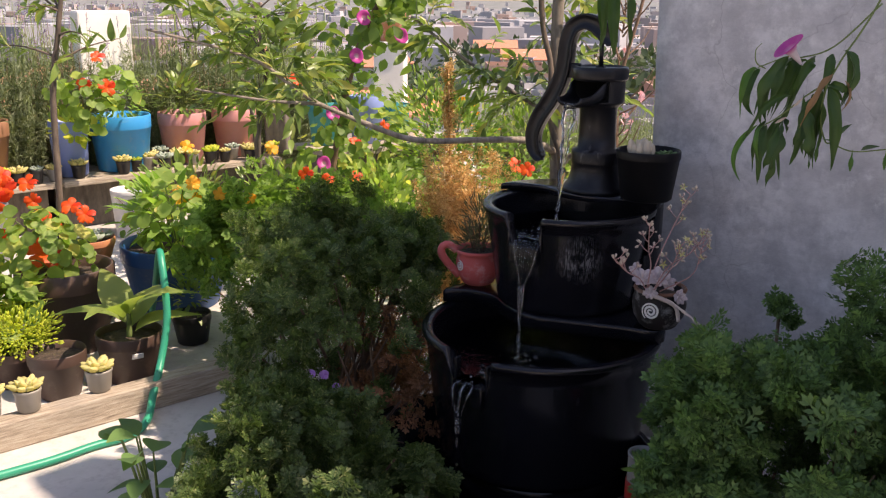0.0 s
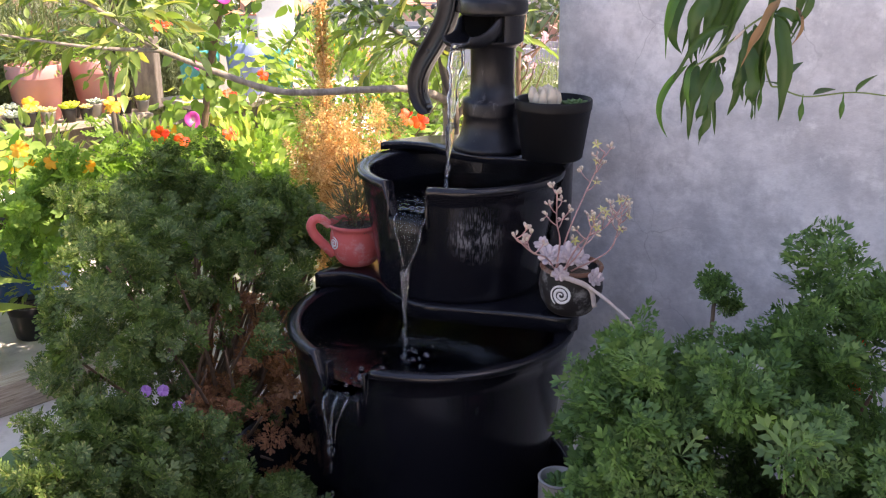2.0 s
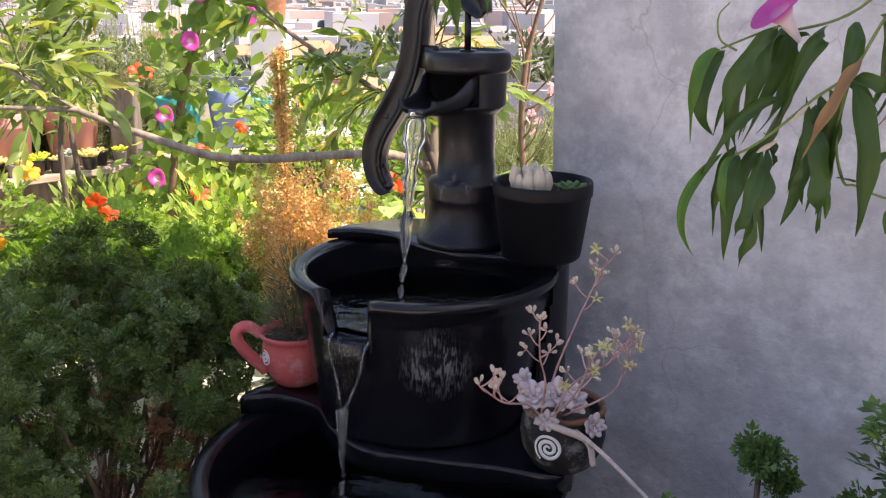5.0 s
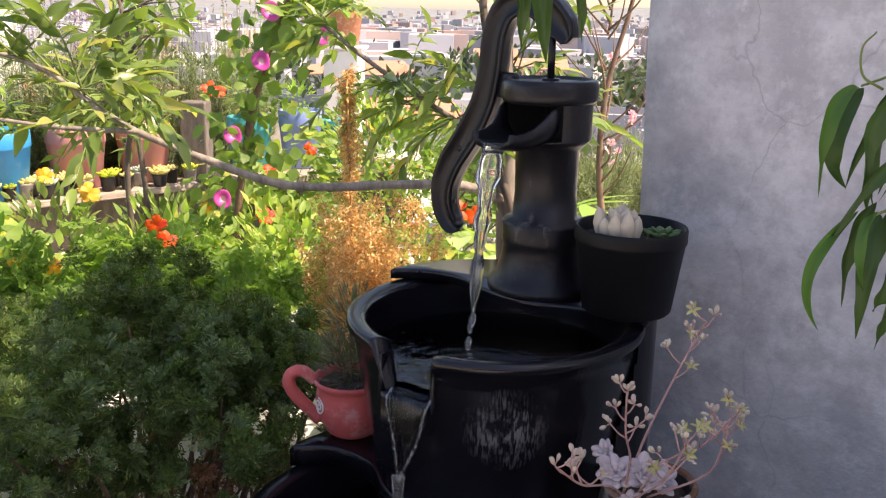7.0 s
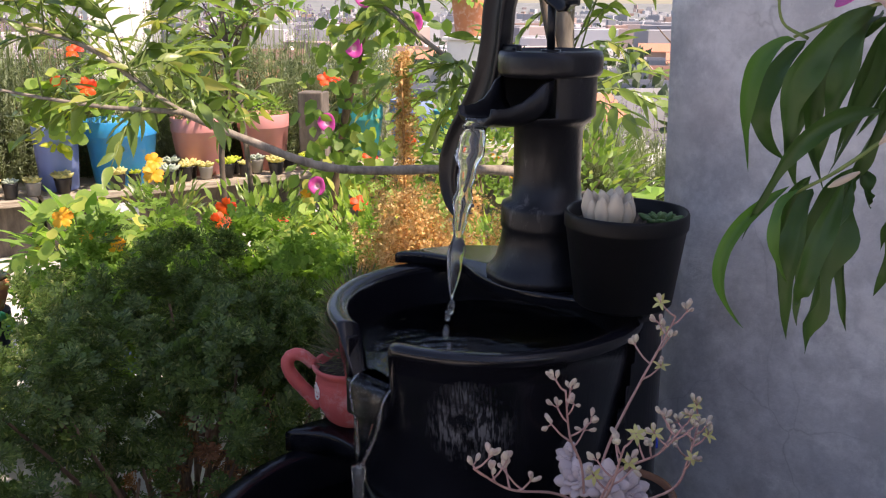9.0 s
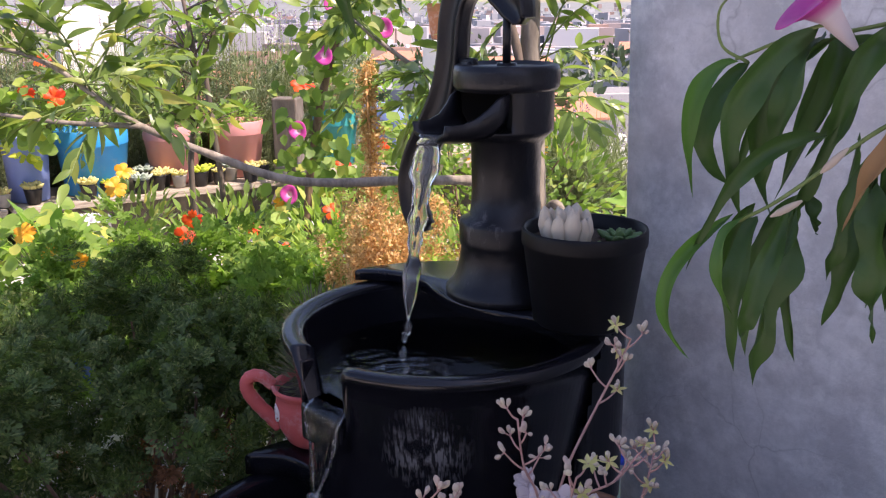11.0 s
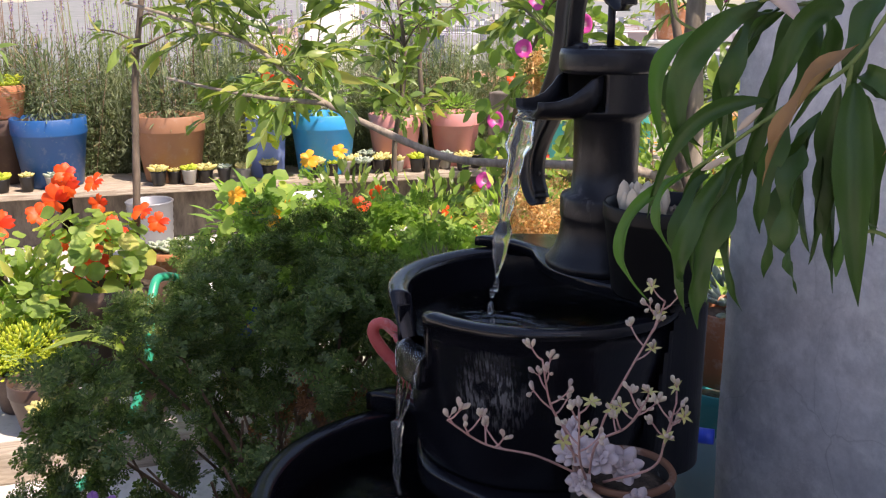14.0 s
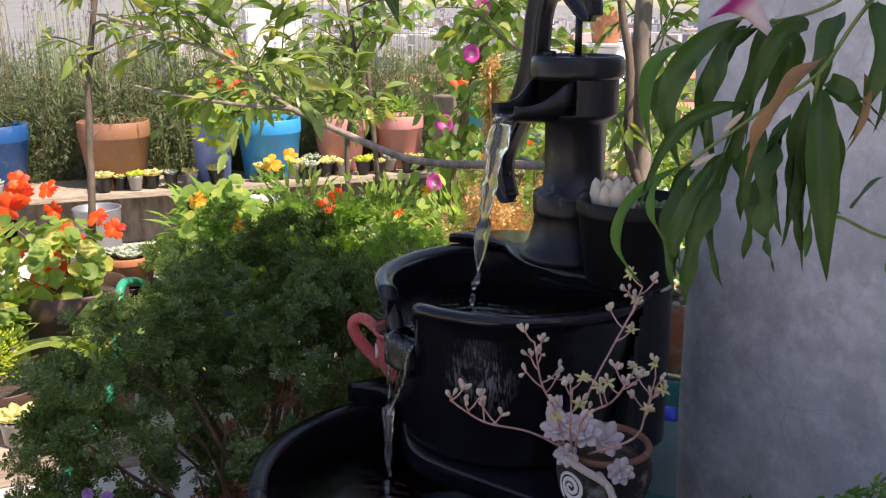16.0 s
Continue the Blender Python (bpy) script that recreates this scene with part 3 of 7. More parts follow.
def water_disc(c, r, z, at, ring_at, seed):
    """A rippled sheet of water with rings round the place where the stream lands."""
    bm = bmesh.new()
    rows, seg = 26, 72
    rings = []
    for i in range(rows + 1):
        row = []
        for k in range(seg):
            a = 2 * math.pi * k / seg
            x, y = c[0] + r * i / rows * math.cos(a), c[1] + r * i / rows * math.sin(a)
            d = math.hypot(x - ring_at[0], y - ring_at[1])
            h = 0.0016 * math.sin(d * 330) * math.exp(-d * 9) + 0.0007 * noise.noise((x * 40, y * 40, seed))
            row.append(bm.verts.new((x - at[0], y - at[1], z + h - at[2])))
            if i == 0:
                break
        rings.append(row)
    for i in range(rows):
        for k in range(seg):
            j = (k + 1) % seg
            if i == 0:
                bm.faces.new((rings[0][0], rings[1][k], rings[1][j]))
            else:
                bm.faces.new((rings[i][k], rings[i + 1][k], rings[i + 1][j], rings[i][j]))
    return bm


def stream(name, parent, label, pts, w0, w1, seed, beads=10, at=(0, 0, 0), flat=0.6, turn=None, body=0.66):
    """A falling stream: a twisting ribbon of water that breaks into drops."""
    rnd = random.Random(seed)
    bm = bmesh.new()
    path = smooth_path([Vector(p) - Vector(at) for p in pts], 14)
    n = len(path)
    cut = int(n * body)
    seg = 10
    rings = []
    for i in range(cut):
        f = i / n
        p = path[i]
        w = (w0 * (1 - f) ** 1.3 + w1 * f) * (1 + 0.38 * f * math.sin(i * 0.55 + seed) + 0.22 * f * math.sin(i * 1.27)) * min(1.0, 0.15 + (cut - i) / 6)
        tw = 0.1 + f * 0.9 + 0.25 * math.sin(i * 0.3)
        if turn is not None:
            tw = radians(turn) + 0.15 * math.sin(i * 0.6)
            w = (w0 * (1 - 0.35 * min(1, f / 0.35)) if f < 0.35 else w0 * 0.65 + (w1 - w0 * 0.65) * min(1, (f - 0.35) / 0.2)) * (1 + 0.10 * math.sin(i * 1.3) + 0.06 * rnd.uniform(-1, 1))
        rings.append([bm.verts.new(p + Vector((w * math.cos(a) * math.cos(tw) - w * flat * math.sin(a) * math.sin(tw), w * math.cos(a) * math.sin(tw) + w * flat * math.sin(a) * math.cos(tw), 0.0)) * (1 + 0.14 * math.sin(2 * a + 0.25 * i + seed) + 0.015 * rnd.uniform(-1, 1))) for a in (2 * math.pi * k / seg for k in range(seg))])
    for a, b in zip(rings, rings[1:]):
        for k in range(seg):
            j = (k + 1) % seg
            bm.faces.new((a[k], a[j], b[j], b[k]))
    bm.faces.new(rings[0][::-1])
    bm.faces.new(rings[-1])
    bmesh.ops.recalc_face_normals(bm, faces=bm.faces)
    ribbon = part(name, bm, MSHEET, parent, label)
    i = cut
    while i < n:
        bm = bmesh.new()
        p = path[i] + Vector((rnd.uniform(-1, 1), rnd.uniform(-1, 1), 0)) * w1 * 0.5
        r = rnd.uniform(0.35, 0.95) * w1
        s = bmesh.ops.create_icosphere(bm, subdivisions=2, radius=r)["verts"]
        ax = rnd.uniform(1.0, 2.4)
        for v in s:
            bulge = 1 + 0.45 * noise.noise(v.co * (0.9 / r) + Vector((i, seed, 0)))
            v.co = Vector((v.co.x, v.co.y, v.co.z * ax)) * bulge + p
        part("drop", bm, MSHEET, ribbon)
        i += max(1, int(n / beads * 0.75 * rnd.uniform(0.5, 1.5)))


def sheet(name, parent, label, top, down, out, half, drop, seed, at):
    """A clear sheet that slides over a lip and draws together as it falls, ribbed by its flow."""
    rnd = random.Random(seed)
    o, d = Vector(top) - Vector(at), Vector(out).normalized()
    s = Vector((-d.y, d.x, 0))
    rows, cols = 26, 22
    faces = []
    bm = bmesh.new()
    for side in (1, -1):
        grid = []
        for i in range(rows + 1):
            f = i / rows
            w = half * (1 - 0.10 * f) if f < 0.25 else half * (0.975 - 0.80 * ((f - 0.25) / 0.75) ** 0.8)
            run = down * min(1, f / 0.15)
            fall = drop * max(0.0, f - 0.13) ** 1.25
            c = o + d * (run + 0.028 * max(0.0, f - 0.13) ** 0.6) - Vector((0, 0, fall))
            row = []
            for k in range(cols + 1):
                u = 2 * k / cols - 1
                rib = 0.00025 + 0.0005 * max(0.0, math.sin(6.5 * u + 1.3 * math.sin(3 * f + seed)) - 0.6) * min(1, 3 * f) + 0.0014 * max(0, abs(u) - 0.84) * 6 * min(1, 4 * f)
                if abs(u) > 0.999:
                    rib = 0.0
                row.append(bm.verts.new(c + s * (u * w + 0.0015 * math.sin(9 * f + 3 * u)) + d * (side * rib + 0.0007 * math.sin(7 * f + 3 * u + seed))))
            grid.append(row)
        faces.append(grid)
    for g, flip in zip(faces, (False, True)):
        for i in range(rows):
            for k in range(cols):
                q = (g[i][k], g[i][k + 1], g[i + 1][k + 1], g[i + 1][k])
                bm.faces.new(q[::-1] if flip else q)
    a, b = faces
    for k in range(cols):
        bm.faces.new((a[0][k + 1], a[0][k], b[0][k], b[0][k + 1]))
        bm.faces.new((a[rows][k], a[rows][k + 1], b[rows][k + 1], b[rows][k]))
    bmesh.ops.remove_doubles(bm, verts=bm.verts, dist=0.00002)
    bmesh.ops.recalc_face_normals(bm, faces=bm.faces)
    return part(name, bm, MFILM, parent, label)


def build_fountain():
    at = (-0.1, -0.12, FLOOR)
    f = thing("tiered_fountain", at, "black plastic barrel fountain with a hand pump, water running", "fountain")
    cu, cl = (-0.063, -0.070), (-0.122, -0.188)
    base = (-0.20, -0.30)
    part("base_basin", lathe([(0, 0), (0.30, 0), (0.325, 0.12), (0.335, 0.125), (0.335, 0.14), (0.315, 0.14), (0.295, 0.03), (0, 0.03)], 64, at=(base[0] - at[0], base[1] - at[1], 0.0)), MB, f)
    part("base_stand", lathe([(0, 0.03), (0.2, 0.03), (0.2, 0.105), (0, 0.105)], 48, at=(cl[0] - at[0], cl[1] - at[1], 0)), MB, f)
    part("lower_tub", tub(cl, 0.262, 0.222, 0.195, 0.482, (-140, -114), 0.420, at), MB, f, "black barrel with a cut spout notch")
    low_edge = [(-0.346, -0.050), (-0.285, -0.046), (-0.228, -0.085), (-0.200, -0.15), (-0.150, -0.215), (-0.06, -0.246), (0.03, -0.268), (0.08, -0.286), (0.112, -0.292)]
    edge = [(p.x, p.y) for p in smooth_path([(x, y, 0) for x, y in low_edge], 6)]
    a_end = math.degrees(math.atan2(low_edge[-1][1] - cl[1], low_edge[-1][0] - cl[0]))
    a_start = math.degrees(math.atan2(low_edge[0][1] - cl[1], low_edge[0][0] - cl[0]))
    part("lower_deck", prism(bmesh.new(), shifted(edge + arc(cl, 0.268, a_end, a_start, 40)[1:-1], at), 0.4825 - at[2], 0.512 - at[2], 0.004), MB, f)
    part("upper_tub", tub(cu, 0.195, 0.154, 0.5125, 0.733, (-138, -111), 0.670, at), MB_STAIN, f, "black barrel with wood-grain relief and lime stains")
    cc, rc = (0.083, -0.046), 0.069
    bm = bmesh.new()
    for k in range(8):
        z0, z1 = 0.5125 + 0.2207 * k / 8, 0.5125 + 0.2207 * (k + 1) / 8
        rin = 0.1575 + 0.037 * (z0 - 0.5125) / 0.2205
        ring = [(cc[0] + rc * math.cos(radians(a)), cc[1] + rc * math.sin(radians(a))) for a in range(-180, 181, 4)]
        ring = [p for p in ring if math.hypot(p[0] - cu[0], p[1] - cu[1]) > rin + 0.001]
        a_in = [math.degrees(math.atan2(p[1] - cu[1], p[0] - cu[0])) for p in (ring[-1], ring[0])]
        prism(bm, shifted(ring + arc(cu, rin, a_in[0], a_in[1], 14)[1:-1], at), z0 - at[2], z1 - at[2])
    part("side_column", bm, MB, f, "black moulded column under the deck", False)
    up_edge = [(-0.216, 0.058), (-0.165, 0.058), (-0.118, 0.035), (-0.088, -0.010), (-0.050, -0.052), (0.0, -0.078), (0.06, -0.095), (0.125, -0.120)]
    edge = [(p.x, p.y) for p in smooth_path([(x, y, 0) for x, y in up_edge], 6)]
    a_end = math.degrees(math.atan2(up_edge[-1][1] - cu[1], up_edge[-1][0] - cu[0]))
    a_start = math.degrees(math.atan2(up_edge[0][1] - cu[1], up_edge[0][0] - cu[0]))
    part("upper_deck", prism(bmesh.new(), shifted(edge + arc(cu, 0.202, a_end, a_start, 40)[1:-1], at), 0.7335 - at[2], 0.748 - at[2], 0.003), MB, f)

    # spout tongues below both notches: a recessed panel with side cheeks
    for name, c, r, mid, z0, z1 in (("upper_tongue", cu, 0.176, -124.5, 0.628, 0.672), ("lower_tongue", cl, 0.240, -127, 0.372, 0.422)):
        bm = bmesh.new()
        box(bm, -0.034, -0.010, z0, 0.034, 0.014, z1, 0.004)
        box(bm, -0.043, -0.012, z0 + 0.03, -0.037, 0.006, z1 + 0.045, 0.002)
        box(bm, 0.037, -0.012, z0 + 0.03, 0.043, 0.006, z1 + 0.045, 0.002)
        mt = pose(c[0] + r * math.cos(radians(mid)) - at[0], c[1] + r * math.sin(radians(mid)) - at[1], -at[2], 0, 0, mid - 90)
        bmesh.ops.transform(bm, matrix=mt, verts=bm.verts)
        part(name, bm, MB, f)

    # the hand pump
    o = (-at[0], -at[1], -at[2])
    z = 0.748
    prof = [(0.0, z), (0.073, z), (0.0745, z + 0.003), (0.0745, z + 0.008), (0.070, z + 0.013), (0.063, z + 0.022), (0.057, z + 0.044), (0.0545, z + 0.062), (0.0565, z + 0.065), (0.0570, z + 0.070), (0.0570, z + 0.090), (0.0550, z + 0.095), (0.0440, z + 0.099), (0.0415, z + 0.13), (0.0425, z + 0.190), (0.050, z + 0.197), (0.0570, z + 0.204), (0.0570, 0.9535), (0.0570, 0.9550), (0.0570, 0.968), (0.0570, 0.984), (0.0570, 0.9965), (0.0570, 0.9985), (0.0570, 1.006), (0.050, 1.008), (0.0, 1.008)]
    SP = 230
    bm = lathe(prof, 72, at=o)
    for v in bm.verts:
        # the mouth: a deep opening in the head above the trough
        x, y = v.co.x - o[0], v.co.y - o[1]
        gap = abs((math.degrees(math.atan2(y, x)) - SP + 180) % 360 - 180)
        if gap < 54 and 0.954 < v.co.z - o[2] < 0.998 and math.hypot(x, y) > 0.05:
            v.co.x, v.co.y = o[0] + x * 0.10, o[1] + y * 0.10
    pump = part("pump_body", bm, MPUMP, f, "black cast pump column with worn paint")
    # near-black for the mouth's inner faces: the shade inside, put into the colour
    mouth_shade = Mat("mouth_shade_black", 0.9)
    mouth_shade.b.inputs["Specular IOR Level"].default_value = 0.1
    pump.data.materials.append(mouth_shade.color(mouth_shade.mix(mouth_shade.noise(30), (0.004, 0.004, 0.004), (0.014, 0.012, 0.010))).m)
    for p in pump.data.polygons:
        rad = [math.hypot(pump.data.vertices[i].co.x - o[0], pump.data.vertices[i].co.y - o[1]) for i in p.vertices]
        zs = [pump.data.vertices[i].co.z - o[2] for i in p.vertices]
        if min(rad) < 0.02 and min(zs) > 0.95 and max(zs) < 1.0:
            p.use_smooth = False
            p.material_index = 1
    part("pump_cap", lathe([(0.0, 1.000), (0.0605, 1.000), (0.063, 1.004), (0.0635, 1.010), (0.0635, 1.022), (0.0615, 1.028), (0.055, 1.030), (0.052, 1.026), (0.012, 1.026), (0.012, 1.030), (0.0, 1.030)], 56, at=o), MPUMP, pump)
    bm = bmesh.new()
    tube(bm, [(o[0], o[1], 1.024 + o[2]), (o[0], o[1], 1.10 + o[2])], 0.005, 0.005, 12, n=1)
    part("pump_rod", bm, MPUMP, pump, "thin dark piston rod")
    # spout: a dark mouth and an open trough with raised cheeks
    bm = bmesh.new()
    rows = [(0.036, 0.047, 0.949, 0.050), (0.050, 0.045, 0.947, 0.046), (0.060, 0.041, 0.946, 0.037), (0.074, 0.037, 0.946, 0.027), (0.090, 0.034, 0.947, 0.021), (0.106, 0.032, 0.949, 0.018), (0.116, 0.032, 0.951, 0.017)]
    rings = []
    for d, w, zb, h in rows:
        outer, inner = [], []
        for k in range(9):
            a = math.pi * k / 8
            x = -w * math.cos(a)
            zz = zb + h * (1 - math.sin(a) ** 0.55)
            outer.append(bm.verts.new((x, d, zz - 0.004 * math.sin(a))))
            inner.append(bm.verts.new((x * 0.90, d, zz + 0.004 * math.sin(a) + 0.0005)))
        rings.append(outer + inner[::-1])
    for a, b in zip(rings, rings[1:]):
        for k in range(18):
            j = (k + 1) % 18
            bm.faces.new((a[k], a[j], b[j], b[k]))
    bm.faces.new(rings[0][::-1])
    bm.faces.new(rings[-1])
    bmesh.ops.recalc_face_normals(bm, faces=bm.faces)
    bmesh.ops.transform(bm, matrix=pose(*o, 0, 0, SP - 90), verts=bm.verts)
    part("spout", bm, MPUMP, pump, "open pouring trough")
    # handle: an S-shaped flat bar with a raised edge, in one upright plane
    ha = radians(147)
    prof = [(-0.026, 1.078), (-0.016, 1.094), (0.002, 1.112), (0.020, 1.122), (0.045, 1.126), (0.072, 1.112), (0.085, 1.080), (0.090, 1.035), (0.101, 0.990), (0.125, 0.945), (0.152, 0.905), (0.166, 0.872), (0.167, 0.846), (0.161, 0.826), (0.150, 0.812), (0.140, 0.808)]
    wid = [0.008, 0.018, 0.020, 0.018, 0.017, 0.0175, 0.017, 0.017, 0.018, 0.019, 0.0185, 0.0175, 0.0160, 0.0150, 0.0130, 0.0060]
    path = smooth_path([(s, 0, zz) for s, zz in prof], 5)
    bm = bmesh.new()
    rings = []
    for i, p in enumerate(path):
        d = path[min(i + 1, len(path) - 1)] - path[max(0, i - 1)]
        nrm = Vector((-d.z, 0, d.x)).normalized()
        fi = i / 5
        k = min(int(fi), len(wid) - 2)
        w = wid[k] + (wid[k + 1] - wid[k]) * (fi - k)
        ring = []
        for q, th in ((-1, 0.006), (-1, 0.012), (-0.72, 0.0125), (-0.62, 0.007), (0.62, 0.007), (0.72, 0.0125), (1, 0.012), (1, 0.006)):
            ring.append((p + nrm * q * w, th))
        rings.append([bm.verts.new((c.x * math.cos(ha) - t * math.sin(ha) + o[0], c.x * math.sin(ha) + t * math.cos(ha) + o[1], c.z + o[2])) for c, t in ring] + [bm.verts.new((c.x * math.cos(ha) + t * math.sin(ha) + o[0], c.x * math.sin(ha) - t * math.cos(ha) + o[1], c.z + o[2])) for c, t in ring[::-1]])
    for a, b in zip(rings, rings[1:]):
        for k in range(16):
            j = (k + 1) % 16
            bm.faces.new((a[k], a[j], b[j], b[k]))
    bm.faces.new(rings[0][::-1])
    bm.faces.new(rings[-1])
    bmesh.ops.recalc_face_normals(bm, faces=bm.faces)
    hd = part("handle", bm, MPUMP, pump, "curved black pump handle with raised edges")
    for s, zz in ((0.139, 0.925), (0.158, 0.845)):
        bm = bmesh.new()
        bmesh.ops.create_uvsphere(bm, u_segments=12, v_segments=8, radius=0.0085, matrix=pose(s * math.cos(ha) + o[0], s * math.sin(ha) + o[1], zz + o[2]))
        part("rivet", bm, MPUMP, hd)
    # bracket that carries the handle at the cap
    bm = box(bmesh.new(), 0.050, -0.006, 1.0, 0.092, 0.006, 1.034, 0.003)
    bmesh.ops.transform(bm, matrix=pose(*o, 0, 0, 147), verts=bm.verts)
    part("handle_bracket", bm, MPUMP, pump)

    bm = bmesh.new()
    tube(bm, [(x + o[0], y + o[1], zz + o[2]) for x, y, zz in ((0.085, 0.02, 0.504), (0.115, 0.045, 0.506), (0.155, 0.050, 0.508))], 0.011, 0.011, 14, n=4)
    part("supply_tube", bm, MBLUEROD, f, "short cobalt blue plastic tube")
    # water
    part("upper_water", water_disc(cu, 0.162, 0.677, at, (-0.094, -0.146), 1), MWATER, f, "rippled clear water")
    part("lower_water", water_disc(cl, 0.226, 0.427, at, (-0.185, -0.300), 5), MWATER, f, "rippled clear water")
    stream("pump_stream", f, "thin twisting stream of water", [(-0.068, -0.086, 0.956), (-0.073, -0.098, 0.942), (-0.080, -0.116, 0.88), (-0.087, -0.130, 0.80), (-0.095, -0.147, 0.677)], 0.0185, 0.0075, 3, 22, at, 0.55, None, 0.86)
    sheet("spill_sheet", f, "clear falling sheet of water", (-0.145, -0.208, 0.679), 0.022, (-0.56, -0.83, 0), 0.030, 0.115, 2, at)
    lip, d, s = Vector((-0.145, -0.208, 0.679)), Vector((-0.56, -0.83, 0)).normalized(), Vector((0.83, -0.56, 0)).normalized()
    for u, w, sd in ((-0.029, 0.0014, 21), (0.029, 0.0016, 22)):
        foot = Vector((-0.170, -0.250, 0.578))
        a = lip + d * 0.022 + s * u
        pts = [tuple(a), tuple(a + d * 0.012 - Vector((0, 0, 0.014))), tuple((a * 0.45 + foot * 0.55) + s * u * 0.15), tuple(foot)]
        stream("strand", f, "bright strand of falling water", pts, w, w * 1.2, sd, 26, at, 0.8, None, 0.42)
    stream("spill_strand", f, "water drawn into strands and drops", [(-0.170, -0.250, 0.585), (-0.1705, -0.2505, 0.55), (-0.171, -0.252, 0.50), (-0.172, -0.253, 0.427)], 0.0075, 0.0045, 7, 18, at, 0.7)
    rnd = random.Random(31)
    for cx, cy, cz, n in ((-0.095, -0.147, 0.677, 9), (-0.135, -0.195, 0.677, 7), (-0.172, -0.253, 0.427, 12), (-0.245, -0.345, 0.427, 10)):
        for k in range(n):
            bm = bmesh.new()
            r = rnd.uniform(0.002, 0.0055)
            bmesh.ops.create_uvsphere(bm, u_segments=10, v_segments=6, radius=r, matrix=pose(cx + rnd.gauss(0, 0.022) - at[0], cy + rnd.gauss(0, 0.022) - at[1], cz + r * 0.35 - at[2]))
            part("bubble", bm, MSHEET, f)
    for u, w, sd in ((-0.022, 0.0022, 31), (0.020, 0.0020, 32), (0.0, 0.0026, 33)):
        a, d, sd_way = Vector((-0.281, -0.400, 0.424)), Vector((-0.60, -0.80, 0)), Vector((0.80, -0.60, 0))
        p = a + sd_way * u
        stream("strand", f, "bright strand of falling water", [tuple(p), tuple(p + d * 0.012 - Vector((0, 0, 0.012))), tuple(p + d * 0.018 - Vector((0, 0, 0.045)) - sd_way * u * 0.5), tuple(p + d * 0.020 - Vector((0, 0, 0.10)) - sd_way * u * 0.8)], w, w * 0.8, sd, 12, at, 0.8, None, 0.8)
    sheet("lower_spill", f, "thin sheen of water over the lower lip", (-0.268, -0.382, 0.429), 0.022, (-0.60, -0.80, 0), 0.026, 0.05, 5, at)
    stream("lower_strand", f, "sparse falling drops", [(-0.294, -0.420, 0.385), (-0.295, -0.421, 0.34), (-0.295, -0.422, 0.28), (-0.296, -0.423, 0.16)], 0.0035, 0.0035, 9, 7, at, 0.7, None, 0.08)


build_fountain()


# ---- pots ----
def pot(name, x, y, z, r, h, material, label, soil=True, category="plant pot", taper=0.78, rim=0.24, seg=36, group="", lip=0.7):
    """A tapered pot with a collar rim, hollow, with soil."""
    p = thing(name, (x, y, z), label, category, group)
    t = max(0.004, r * 0.05)
    rb = r * taper
    hr = h * (1 - rim)
    rc = r - t * 0.55 * lip
    prof = [(0, 0), (rb - 0.004, 0), (rb, 0.004), (rb + (rc - rb) * 0.98, hr - 0.002), (r - t * 0.1, hr), (r, hr + 0.003), (r, h - 0.003), (r - t * 0.3, h), (r - t, h - 0.001), (r - t * 1.5, h * 0.8), (rb - t, t), (0, t)]
    part("pot_body", lathe(prof, seg, 0.004, int(abs(x * 991) + abs(y * 77)), (0, 0, 0)), material, p)
    if soil:
        rs = rb + (rc - rb) * 0.86 - t
        part("soil", lathe([(0, h * 0.87), (rs * 0.6, h * 0.865), (rs, h * 0.85), (rs, h * 0.8), (0, h * 0.8)], 18, 0.02, 3), MSOIL, p)
    return p


def rosette(name, place, r, material, parent, seed, rows=3, shape=None, way=None):
    rng = np.random.default_rng(seed)
    P, W, S, N = [], [], [], []
    for k in range(rows):
        n = 8 - k * 2
        for i in range(n):
            a = 2 * math.pi * (i + 0.5 * (k % 2)) / n + rng.uniform(-0.15, 0.15)
            lift = 0.35 + 0.55 * k
            P.append(place)
            W.append((math.cos(a), math.sin(a), lift))
            S.append(r * (1 - 0.2 * k) * rng.uniform(0.9, 1.1))
            N.append((-math.cos(a) * 0.5, -math.sin(a) * 0.5, 1))
    if way:
        q = Vector((0, 0, 1)).rotation_difference(Vector(way))
        W, N = [q @ Vector(w) for w in W], [q @ Vector(n) for n in N]
    return scatter(name, P, W, S, shape or LEAF_FAT, material, parent, seed, 0.1, N)


def flower(name, place, r, material, parent, seed, way=(0, -0.7, 0.7), petals=5, label=""):
    """An open flower of broad petals round a throat."""
    rng = np.random.default_rng(seed)
    w = Vector(way).normalized()
    u = w.cross(Vector((0.3, 0.2, 0.9))).normalized()
    v = w.cross(u)
    P, W, S, N = [], [], [], []
    for i in range(petals):
        a = 2 * math.pi * i / petals + rng.uniform(-0.1, 0.1)
        d = u * math.cos(a) + v * math.sin(a)
        P.append(Vector(place) - w * r * 0.1)
        W.append(d + w * 0.45)
        S.append(r * rng.uniform(0.9, 1.1))
        N.append(w)
    return scatter(name, P, W, S, PETAL, material, parent, seed, 0.32, N, label)


